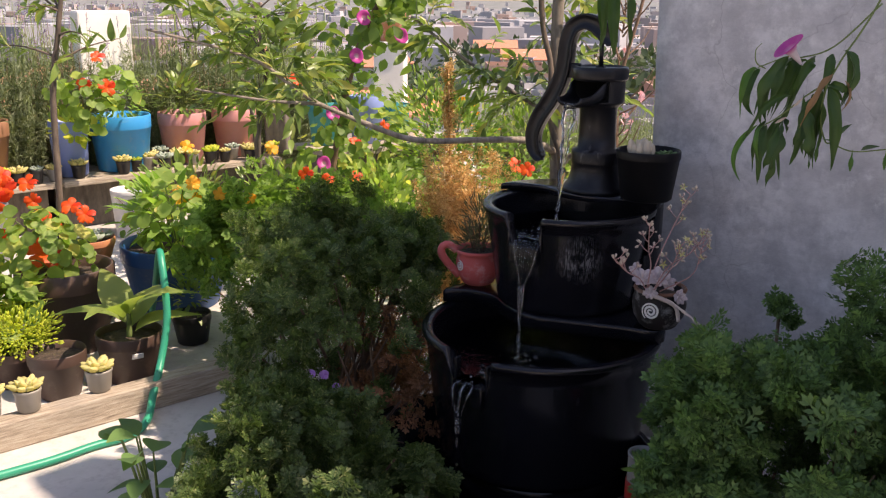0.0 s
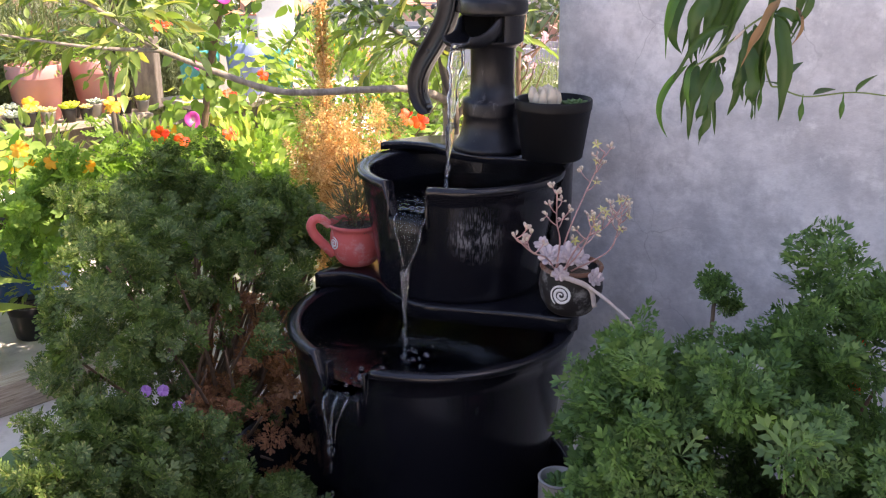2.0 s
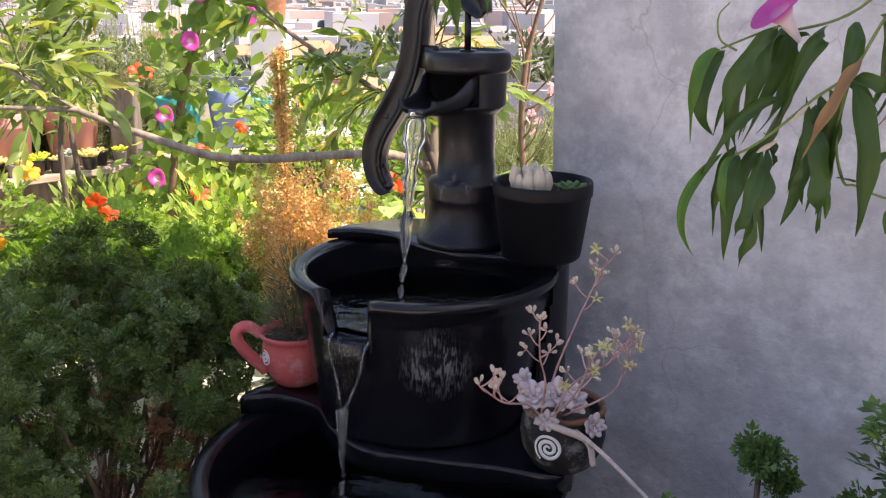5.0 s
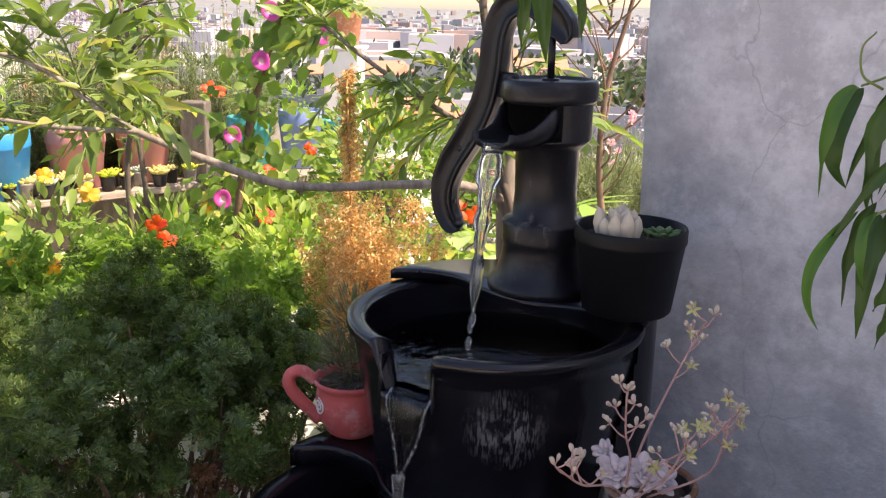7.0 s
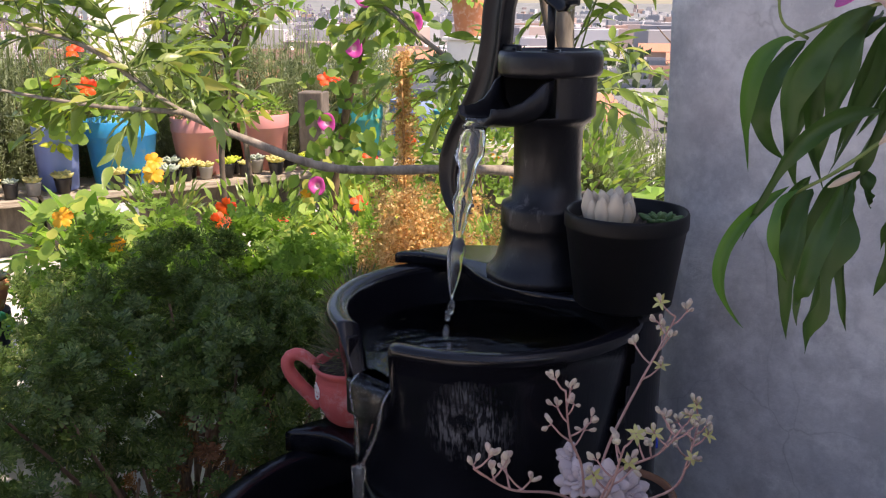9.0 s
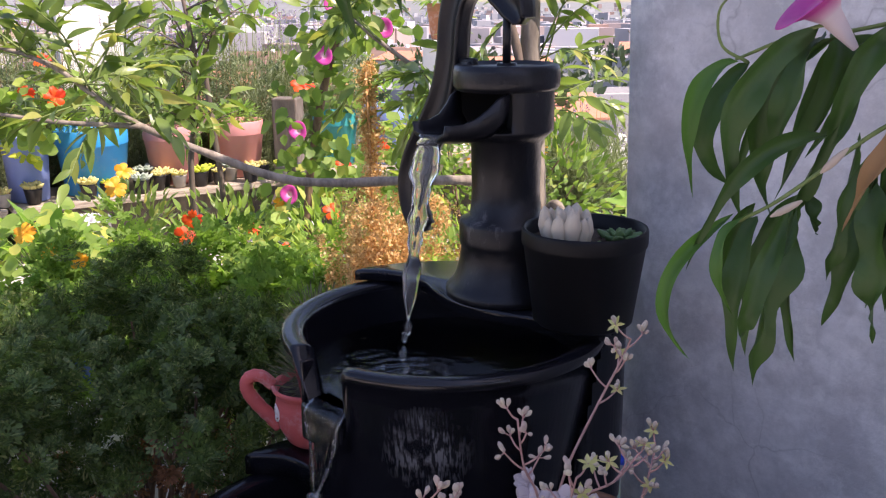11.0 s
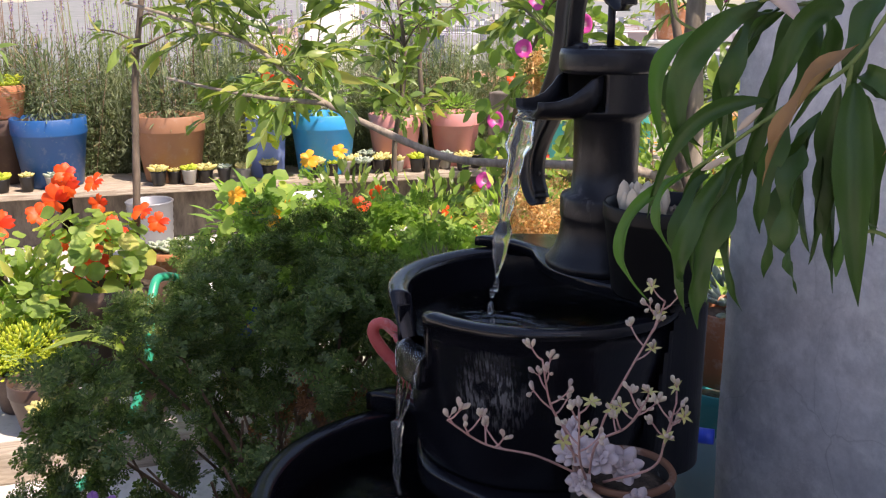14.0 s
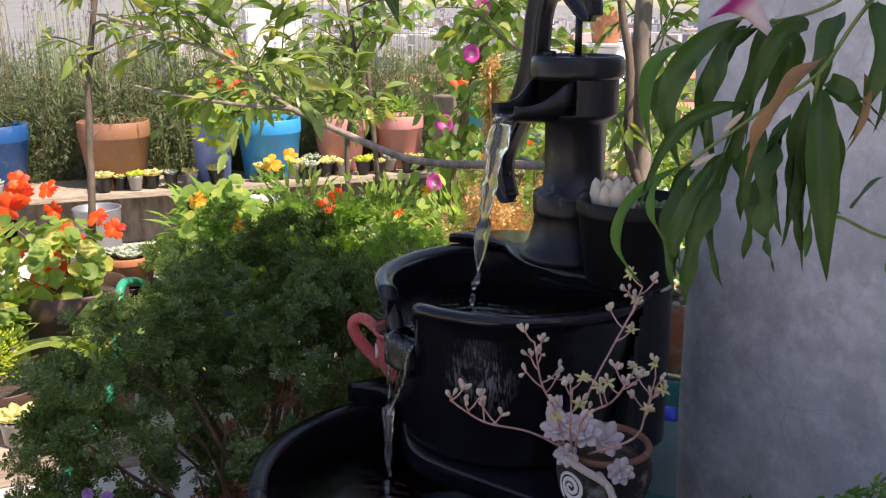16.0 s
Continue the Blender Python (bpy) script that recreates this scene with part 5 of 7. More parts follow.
nasturtium("nasturtium", (-0.90, 2.02, FLOOR), [(-0.96, 1.98, 0.40, 0.22, 0.16, 0.22), (-0.72, 2.20, 0.48, 0.20, 0.18, 0.26), (-1.15, 1.84, 0.30, 0.16, 0.14, 0.14)], 420, mid, "tall leafy nasturtium in front of the bench", 9)
hi = [(-2.005, 1.925, 0.916, 0.028, MF_RED), (-1.977, 1.937, 0.780, 0.034, MF_RED), (-2.066, 1.897, 0.794, 0.028, MF_RED), (-1.326, 2.741, 0.76, 0.032, MF_RED), (-1.29, 2.76, 0.75, 0.028, MF_RED)]
nasturtium("nasturtium", (-2.25, 2.08, 0.60), [(-2.10, 1.94, 0.72, 0.16, 0.11, 0.14), (-1.98, 2.05, 0.76, 0.12, 0.10, 0.12)], 170, hi, "nasturtium with pale leaves and orange blooms over the pots", 6)


def lavender(x, y, z0, r, top, seed, label, dry=False, flowers=46, material=None):
    """A tuft of thin upright stems with narrow leaves and flower spikes."""
    b = thing("lavender", (x, y, z0), label, "lavender", "lavenders")
    rng = np.random.default_rng(seed)
    n = 210
    P, W, S, SP, SW, SS = [], [], [], [], [], []
    bm = bmesh.new()
    for i in range(n):
        a, rr = rng.uniform(0, 6.28), r * rng.random() ** 0.6
        hgt = (top - z0) * rng.uniform(0.55, 0.95)
        foot = np.array([0.35 * rr * math.cos(a), 0.35 * rr * math.sin(a), 0.0])
        tip = np.array([rr * math.cos(a), rr * math.sin(a), hgt])
        if i % 5 == 0:
            tube(bm, [foot, (foot + tip) / 2 + np.array([0, 0, 0.03]), tip], 0.0022, 0.0012, 4, n=2)
        for k in range(110 if dry else 95):
            f = rng.uniform(0.22, 1.0)
            q = foot + (tip - foot) * f
            P.append(q + rng.normal(0, 0.014 if dry else 0.008, 3))
            W.append((tip - foot) / hgt * (0.5 if dry else 0.9) + rng.normal(0, 0.9 if dry else 0.75, 3))
            S.append(rng.uniform(0.016, 0.034) if dry else rng.uniform(0.022, 0.042))
        if i < flowers * 1.1:
            up = (top - z0) * rng.uniform(0.92, 1.20)
            q = np.array([rr * 1.05 * math.cos(a), rr * 1.05 * math.sin(a), up])
            tube(bm, [tip * 0.9, q], 0.0016, 0.0010, 4, n=1)
            for k in range(9):
                SP.append(q - np.array([0, 0, 0.006 * k]) + rng.normal(0, 0.002, 3))
                SW.append(rng.normal(0, 0.8, 3) + np.array([0, 0, 0.6]))
                SS.append(rng.uniform(0.007, 0.012))
    scatter("leaves", P, W, S, LEAF_NEEDLE, material or ML_LAV, b, seed)
    part("stem_tuft", bm, MSTEM if dry else MSTEM_G, b)["kind"] = "stuff"
    if SP:
        scatter("spike_tuft", SP, SW, SS, BUD_TINY, ML_SPIKE, b, seed + 1, label="purple flower spikes")
    return b


DARKLAV = leaf_mat("dark_rosemary_leaf", (0.045, 0.075, 0.035), (0.15, 0.20, 0.10), 0.22, 0.55, (0.32, 0.24, 0.14))
for k, (s, d, r, top, fl, mt) in enumerate(((-2.45, -3.40, 0.28, 1.12, 40, None), (-1.85, -3.45, 0.26, 1.10, 40, None), (-1.55, -3.34, 0.24, 1.05, 10, DARKLAV), (-1.30, -3.36, 0.26, 1.08, 30, DARKLAV), (-1.02, -3.34, 0.24, 1.02, 20, DARKLAV), (-0.78, -3.46, 0.24, 1.02, 60, None), (-0.55, -3.34, 0.22, 0.99, 20, DARKLAV), (-0.32, -3.42, 0.22, 1.02, 60, None), (-0.02, -3.40, 0.24, 0.96, 20, DARKLAV), (0.14, -3.80, 0.26, 1.04, 70, None), (0.42, -3.44, 0.24, 1.00, 70, None), (0.66, -3.40, 0.22, 0.97, 30, DARKLAV), (0.92, -3.46, 0.24, 1.00, 60, None), (1.25, -3.3, 0.26, 1.0, 50, None))):
    p = along(s, d, FLOOR)
    lavender(p.x, p.y, FLOOR, r, top, 50 + k, "tall grey-green lavender with purple spikes behind the bench" if mt is None else "dark green rosemary-like lavender with dry stems", mt is not None, fl, mt)
lavender(0.22, 2.55, FLOOR, 0.28, 0.60, 70, "grey-green lavender with purple spikes beyond the wall end", False, 70)
lavender(0.52, 2.75, FLOOR, 0.28, 0.60, 71, "grey-green lavender with purple spikes beyond the wall end", False, 60)
lavender(-0.15, 2.9, FLOOR, 0.26, 0.62, 72, "grey-green lavender on the terrace", False, 40)


def pot_plant(p, blobs, count, size, shape, material, seed, name="foliage"):
    """Leaves that grow in a pot: blobs by its own place."""
    P, W = mound(blobs, count, seed, 0.3)
    rng = np.random.default_rng(seed)
    return scatter(name, P, W + np.array([0, 0, 0.4]) + rng.normal(0, 0.3, W.shape), size * rng.uniform(0.7, 1.2, len(P)), shape, material, p, seed)


FRESH = leaf_mat("fresh_leaf", (0.10, 0.22, 0.04), (0.24, 0.38, 0.09), 0.45, 0.5)
pot_plant(P_PNK, [(0, 0, 0.27, 0.11, 0.11, 0.05)], 300, 0.03, LEAF_OVATE, FRESH, 81)
pot_plant(P_PNKA, [(0, 0, 0.32, 0.12, 0.12, 0.12)], 160, 0.05, LEAF_OVATE, ML_TREE, 82)
pot_plant(P_SKY, [(0, 0, 0.34, 0.12, 0.12, 0.12)], 160, 0.045, LEAF_OVATE, FRESH, 83)
pot_plant(P_TAN, [(0, 0, 0.36, 0.14, 0.14, 0.14)], 220, 0.05, LEAF_NEEDLE, DARKLAV, 84)
pot_plant(P_TEAL, [(0, 0, 0.30, 0.10, 0.10, 0.12)], 160, 0.05, LEAF_OVATE, ML_TREE, 85)
pot_plant(P_VIO2, [(0, 0, 0.29, 0.09, 0.09, 0.06)], 90, 0.035, LEAF_OVATE, FRESH, 86)
pot_plant(P_BLUE2, [(0, 0, 0.42, 0.15, 0.15, 0.18)], 700, 0.04, LEAF_NEEDLE, DARKLAV, 87)
pot_plant(P_PINKL, [(0, 0, 0.36, 0.12, 0.12, 0.12)], 200, 0.05, LEAF_NEEDLE, ML_LAV, 88)
pot_plant(P_VIO, [(0.06, -0.06, 0.24, 0.09, 0.09, 0.06)], 50, 0.045, LEAF_DISC, ML_LIME, 89)
pot_plant(P_YG, [(0.02, -0.01, 0.165, 0.115, 0.10, 0.065)], 1300, 0.014, LEAF_FAT, ML_LIME, 90)
pot_plant(P_DARK, [(0, 0, 0.15, 0.08, 0.08, 0.07)], 90, 0.04, LEAF_OVATE, ML_TREE, 91)
pot_plant(P_BLUEB, [(0.02, -0.06, 0.34, 0.15, 0.15, 0.12)], 130, 0.075, LEAF_OVATE, FRESH, 92)
pot_plant(P_BEHIND, [(0, 0, 0.15, 0.05, 0.05, 0.05)], 60, 0.03, LEAF_FAT, ML_GREY, 93)

# broad-leaved plant in the labelled pot
CANNA = leaf_mat("broad_leaf", (0.16, 0.26, 0.06), (0.32, 0.38, 0.10), 0.45, 0.4)
cp, cw, cs = [], [], []
for i in range(7):
    a = i * 1.05 + 0.3
    cp.append((0.018 * math.cos(a), 0.018 * math.sin(a), 0.14 + 0.012 * i))
    cw.append((math.cos(a) * 0.75, math.sin(a) * 0.75, 0.75 + 0.30 * (i % 3)))
    cs.append(0.155 + 0.025 * (i % 3))
scatter("broad_leaves", cp, cw, cs, blade(0.46, 10, 0.75, 0.35), CANNA, P_CANNA, 5, 0.15)
part("stem", tube(bmesh.new(), [(0, 0, 0.11), (0.004, 0, 0.18), (0, 0.004, 0.26)], 0.009, 0.005, 8, n=3), MSTEM_G, P_CANNA)


# ---- saplings, the tree and the climbers ----
def sapling(name, pts, r, label, seed, leaves=0, material=None, size=0.06, bark_mat=None):
    t = thing(name, pts[0], label, "sapling")
    o = Vector(pts[0])
    q = [Vector(p) - o for p in pts]
    part("trunk", tube(bmesh.new(), q, r, r * 0.55, 9, 0.10, seed, 7), bark_mat or MBARK, t)
    rng = np.random.default_rng(seed)
    bm = bmesh.new()
    path = smooth_path(q, 8)
    P, W, S = [], [], []
    for i in range(max(3, leaves // 9)):
        f = rng.uniform(0.55, 1.0)
        p = np.array(path[int(f * (len(path) - 1))])
        d = rng.normal(size=3)
        d[2] = abs(d[2]) * 0.7
        d /= np.linalg.norm(d)
        ln = rng.uniform(0.10, 0.24)
        e = p + d * ln
        tube(bm, [p, p + d * ln * 0.5 + np.array([0, 0, 0.012]), e], r * 0.35, 0.0012, 5, n=3)
        for k in range(9 if leaves else 0):
            g = rng.uniform(0.25, 1.0)
            P.append(p + d * ln * g)
            W.append(d * 0.5 + rng.normal(0, 0.6, 3) + np.array([0, 0, -0.15]))
            S.append(size * rng.uniform(0.6, 1.25))
    part("twig_work", bm, bark_mat or MBARK, t)["kind"] = "stuff"
    if P:
        scatter("leaves", P, W, S, blade(0.34, 5, 0.28, 0.35), material or ML_TREE, t, seed)
    return t


sapling("sapling", [(-1.66, 0.72, FLOOR + 0.2), (-1.655, 0.75, 0.5), (-1.66, 0.79, 0.86), (-1.63, 0.80, 1.05), (-1.60, 0.82, 1.25)], 0.013, "young tree with a knotty brown stem in a tub", 31, 90, None, 0.06)
sapling("sapling", [(-1.80, 0.42, FLOOR + 0.02), (-1.77, 0.36, 0.56), (-1.80, 0.36, 0.80), (-1.84, 0.35, 1.02), (-1.90, 0.36, 1.2)], 0.012, "bare young tree with a dark stem", 32, 30, None, 0.06)
sapling("sapling", [(-1.27, 1.83, FLOOR), (-1.28, 1.83, 0.5), (-1.31, 1.83, 0.9), (-1.27, 1.82, 1.0), (-1.24, 1.84, 1.15)], 0.011, "thin young tree with fresh leaves", 33, 120, FRESH, 0.055)
sapling("sapling", [(-1.14, 1.36, FLOOR), (-1.15, 1.38, 0.45), (-1.15, 1.38, 0.66), (-1.12, 1.40, 0.9), (-1.16, 1.42, 1.15)], 0.011, "thin leafy young tree among the pots", 34, 220, ML_TREE, 0.075)


def leafy_tree():
    t = thing("small_tree", (-0.045, 0.71, FLOOR), "small tree with a slim pale trunk and one long branch", "tree")
    o = np.array((-0.045, 0.71, FLOOR))
    rel = lambda pts: [tuple(np.array(p) - o) for p in pts]
    part("trunk", tube(bmesh.new(), rel([(-0.045, 0.71, FLOOR), (-0.035, 0.71, 0.4), (-0.045, 0.70, 0.70), (-0.05, 0.70, 0.86), (-0.06, 0.70, 1.05), (-0.05, 0.72, 1.3), (-0.02, 0.75, 1.6)]), 0.026, 0.014, 12, 0.06, 3, 8), MBARK_PALE, t, "pale mottled trunk")
    part("stem", tube(bmesh.new(), rel([(-0.04, 0.69, 0.52), (-0.035, 0.66, 0.70), (-0.070, 0.665, 0.82), (-0.075, 0.67, 0.98), (-0.105, 0.69, 1.12), (-0.12, 0.72, 1.4)]), 0.010, 0.008, 9, 0.10, 9, 8), MBARK, t, "thin dark stem beside the trunk")
    low = rel([(-0.045, 0.70, 0.72), (-0.13, 0.60, 0.770), (-0.26, 0.53, 0.782), (-0.40, 0.48, 0.783), (-0.49, 0.455, 0.795), (-0.60, 0.42, 0.84), (-0.72, 0.39, 0.895), (-0.80, 0.38, 0.95), (-0.86, 0.36, 1.00), (-0.96, 0.33, 1.04), (-1.15, 0.30, 1.09)])
    fork = rel([(-0.715, 0.39, 0.893), (-0.76, 0.36, 0.898), (-0.83, 0.33, 0.905), (-0.92, 0.30, 0.92), (-1.02, 0.27, 0.94)])
    part("branch", tube(bmesh.new(), fork, 0.006, 0.0025, 8, 0.06, 8, 8), MBRANCH, t, "thin side branch")
    part("branch", tube(bmesh.new(), low, 0.0105, 0.0036, 10, 0.10, 5, 8), MBRANCH, t, "long low grey-brown branch")
    second = rel([(-0.05, 0.70, 0.84), (-0.11, 0.72, 0.86), (-0.17, 0.75, 0.89), (-0.28, 0.75, 0.96), (-0.38, 0.75, 1.03), (-0.50, 0.78, 1.12)])
    part("branch", tube(bmesh.new(), second, 0.008, 0.004, 9, 0.06, 6, 8), MBARK_PALE, t)
    third = rel([(-0.045, 0.70, 0.66), (0.0, 0.66, 0.72), (0.035, 0.63, 0.66), (0.06, 0.60, 0.60)])
    part("branch", tube(bmesh.new(), third, 0.010, 0.006, 9, 0.06, 7, 8), MBRANCH, t)
    rng = np.random.default_rng(9)
    P, W, S = [], [], []
    bm = bmesh.new()
    lowp, secp = smooth_path(low, 8), smooth_path(second, 8)
    trunk = [Vector((0.0, 0.0, z)) for z in np.linspace(0.75, 1.3, 30)]

    def shoots(path, f0, f1, n, reach, leaves, size, up):
        """Straight twigs with leaves set alternately on both sides, each a little drooping."""
        for i in range(n):
            p = np.array(path[int(rng.uniform(f0, f1) * (len(path) - 1))])
            d = rng.normal(size=3) * np.array([1, 0.7, 0.6]) + np.array([-0.1, 0.25, up])
            d /= np.linalg.norm(d)
            ln = reach * rng.uniform(0.5, 1.1)
            bow = np.array([0, 0, 0.03])
            tube(bm, [p, p + d * ln * 0.5 + bow, p + d * ln], 0.0022, 0.0009, 5, n=4)
            side = np.cross(d, (0, 0, 1.0)) + rng.normal(0, 0.25, 3)
            side /= np.linalg.norm(side)
            for k in range(leaves):
                g = 0.22 + 0.78 * (k + 1) / leaves
                P.append(p + d * ln * g + bow * 4 * g * (1 - g))
                W.append(d * (0.55 + 0.5 * g) + side * (1 if k % 2 else -1) * (1.0 - 0.5 * g) + rng.normal(0, 0.28, 3) + np.array([0, 0, -0.22]))
                S.append(size * rng.uniform(0.6, 1.25))

    forkp = smooth_path(fork, 8)
    shoots(lowp, 0.52, 1.0, 34, 0.27, 10, 0.058, 0.40)
    shoots(forkp, 0.1, 1.0, 9, 0.20, 7, 0.060, 0.15)
    shoots(lowp, 0.56, 0.80, 3, 0.14, 5, 0.060, -0.2)
    shoots(secp, 0.1, 1.0, 24, 0.18, 9, 0.058, 0.1)
    shoots(trunk, 0.0, 1.0, 26, 0.26, 10, 0.058, 0.2)
    part("twig_work", bm, MSTEM_G, t)["kind"] = "stuff"
    scatter("leaves", P, W, S, blade(0.34, 6, 0.26, 0.35), ML_TREE, t, 9, 0.55)


leafy_tree()


def climber():
    c = thing("morning_glory", (-0.94, 1.75, FLOOR), "twining vine with heart-shaped leaves and magenta trumpet flowers", "climbing plant")
    o = np.array((-0.94, 1.75, FLOOR))
    pts = [(-0.94, 1.75, FLOOR), (-0.935, 1.75, 0.43), (-0.87, 1.74, 0.78), (-0.78, 1.75, 1.06), (-0.68, 1.74, 1.2), (-0.55, 1.72, 1.28)]
    q = [tuple(np.array(p) - o) for p in pts]
    part("stem", tube(bmesh.new(), q, 0.016, 0.008, 9, 0.12, 4, 8), MSTEM, c)
    rng = np.random.default_rng(4)
    path = smooth_path(q, 12)
    P, W, S, N = [], [], [], []
    for i in range(400):
        p = np.array(path[int(rng.uniform(0.25, 1.0) * (len(path) - 1))]) + rng.normal(0, 0.075, 3)
        P.append(p), W.append(rng.normal(0, 0.7, 3) + np.array([0, 0, -0.6])), S.append(rng.uniform(0.035, 0.07)), N.append((0.2, -1, 0.4))
    scatter("leaves", P, W, S, blade(0.70, 4, 0.15, 0.2), ML_HEART, c, 4, 0.4, N)
    for x, y, z in ((-0.797, 1.59, 0.953), (-0.900, 1.61, 0.719), (-0.625, 1.66, 1.03), (-0.945, 1.62, 0.512), (-0.77, 1.62, 1.10)):
        trumpet("bloom", (x - o[0], y - o[1], z - o[2]), 0.029, (0.15, -0.9, 0.25), c, "magenta trumpet flower")


climber()


def rusty_plant():
    t = thing("rusty_plume_plant", (-0.37, 0.66, FLOOR), "tall feathery plant dried to orange rust, behind the fountain", "plant")
    rng = np.random.default_rng(7)
    P, W, S = [], [], []
    bm = bmesh.new()
    plumes = [((0, 0), (-0.012, 0.02), 0.975, 0.036, 240)]
    for i in range(34):
        a = 2.4 * i
        reach = 0.03 + 0.14 * rng.random()
        plumes.append(((0.3 * reach * math.cos(a) + 0.02, 0.3 * reach * math.sin(a)), (reach * math.cos(a) + 0.035, reach * math.sin(a)), 0.62 + 0.16 * rng.random() - 0.5 * reach, 0.036, 52))
    for foot, tip, top, rad, n in plumes:
        low = 0.30 if n > 100 else 0.24
        for i in range(n):
            g0 = rng.random() ** 0.8
            z = low + (top - low) * g0
            p = np.array([foot[0] + (tip[0] - foot[0]) * g0, foot[1] + (tip[1] - foot[1]) * g0, z - FLOOR])
            rr = rad * (1.15 - 0.75 * g0 ** 2) * rng.uniform(0.3, 1.2) * (1 + 0.25 * math.sin(z * 55))
            a = rng.uniform(0, 6.28)
            d = np.array([rr * math.cos(a), rr * math.sin(a), rng.uniform(0.0, 0.022)])
            if i % 2:
                tube(bm, [p, p + d], 0.0009, 0.0005, 3, n=1)
            for k in range(26 if n > 100 else 21):
                g = rng.uniform(0.15, 1.0)
                P.append(p + d * g + rng.normal(0, 0.007, 3))
                W.append(d + rng.normal(0, 0.03, 3))
                S.append(rng.uniform(0.005, 0.011))
    tube(bm, [(0, 0, 0), (0.0, 0, 0.5), (-0.008, 0, 0.88)], 0.006, 0.002, 6, n=3)
    part("stem_tuft", bm, MRUST, t)["kind"] = "stuff"
    scatter("plumage", P, W, S, LEAF_KITE, ML_ORANGE, t, 7, 1.0)


rusty_plant()

# broad pale leaves under the branch, and dense greenery between tree and bench
PALE = leaf_mat("pale_broad_leaf", (0.22, 0.34, 0.12), (0.42, 0.50, 0.26), 0.4, 0.5)


def clump(name, at, n, size, width, material, label, seed, spread=0.10, top=0.4):
    c = thing(name, at, label, "plant")
    rng = np.random.default_rng(seed)
    P, W, S = [], [], []
    bm = bmesh.new()
    for i in range(n):
        a = rng.uniform(0, 6.28)
        z = top * rng.uniform(0.25, 1.0)
        p = np.array([spread * math.cos(a) * rng.random(), spread * math.sin(a) * rng.random(), z])
        tube(bm, [(p[0] * 0.3, p[1] * 0.3, 0), p * np.array([0.7, 0.7, 0.6]), p], 0.004, 0.002, 5, n=3)
        P.append(p), W.append((math.cos(a), math.sin(a), rng.uniform(0.1, 0.9))), S.append(size * rng.uniform(0.7, 1.2))
    scatter("leaves", P, W, S, blade(width, 6, 0.35, 0.3), material, c, seed, 0.25)
    part("stalk_tuft", bm, MSTEM_G, c)["kind"] = "stuff"
    return c


clump("broad_leaf_plant", (-0.93, -0.40, FLOOR), 20, 0.075, 0.75, ML_GERA, "low plant with broad dark green leaves on the terrace floor", 44, 0.12, 0.22)
clump("broad_leaf_plant", (-0.16, 0.98, FLOOR), 16, 0.15, 0.5, PALE, "plant with broad pale green leaves behind the fountain", 41, 0.12, 0.45)
clump("broad_leaf_plant", (0.14, 1.35, FLOOR), 30, 0.11, 0.6, FRESH, "low plant with bright green broad leaves", 42, 0.16, 0.48)
clump("strap_leaf_plant", (0.08, 2.15, FLOOR), 26, 0.30, 0.10, FRESH, "tuft of long strap leaves", 43, 0.10, 0.3)
MIDS = [(-0.42, 1.95, 0.46, 0.28, 0.24, 0.36), (-0.10, 1.85, 0.42, 0.22, 0.22, 0.34), (-0.55, 2.35, 0.50, 0.24, 0.20, 0.34)]
bush("leafy_shrub", (-0.40, 2.0, FLOOR), MIDS, 2600, 0.042, LEAF_OVATE, ML_HEART, "leafy sunlit green shrub behind the tree", "shrub", 44, 14, 0.5)
MIDS = [(-1.55, 1.70, 0.30, 0.20, 0.18, 0.20), (-1.25, 1.95, 0.26, 0.22, 0.18, 0.18)]
bush("leafy_shrub", (-1.4, 1.82, FLOOR), MIDS, 800, 0.05, LEAF_OVATE, ML_TREE, "low leafy green shrub in front of the bench", "shrub", 45, 10, 0.5)
MIDS = [(-0.66, 1.30, 0.34, 0.24, 0.20, 0.22), (-0.98, 1.22, 0.34, 0.22, 0.20, 0.22), (-0.30, 1.22, 0.32, 0.20, 0.18, 0.20)]
bush("leafy_shrub", (-0.70, 1.26, FLOOR), MIDS, 1500, 0.042, LEAF_OVATE, ML_NAST, "low bright green leafy shrub under the branch", "shrub", 48, 14, 0.45)
marigold = bush("golden_flowers", (-0.50, 2.6, FLOOR), [(-0.45, 2.75, 0.50, 0.20, 0.16, 0.14)], 200, 0.05, LEAF_OVATE, FRESH, "green plant covered in small golden flowers", "flowering plant", 46, 6, 0.5)
P, W = mound([(-0.45, 2.75, 0.52, 0.22, 0.18, 0.15)], 90, 47, 0.85)
scatter("blooms", P - np.array((-0.50, 2.6, FLOOR)), W, np.full(len(P), 0.03), LEAF_DISC, MF_YEL, marigold, 47, 0.5)


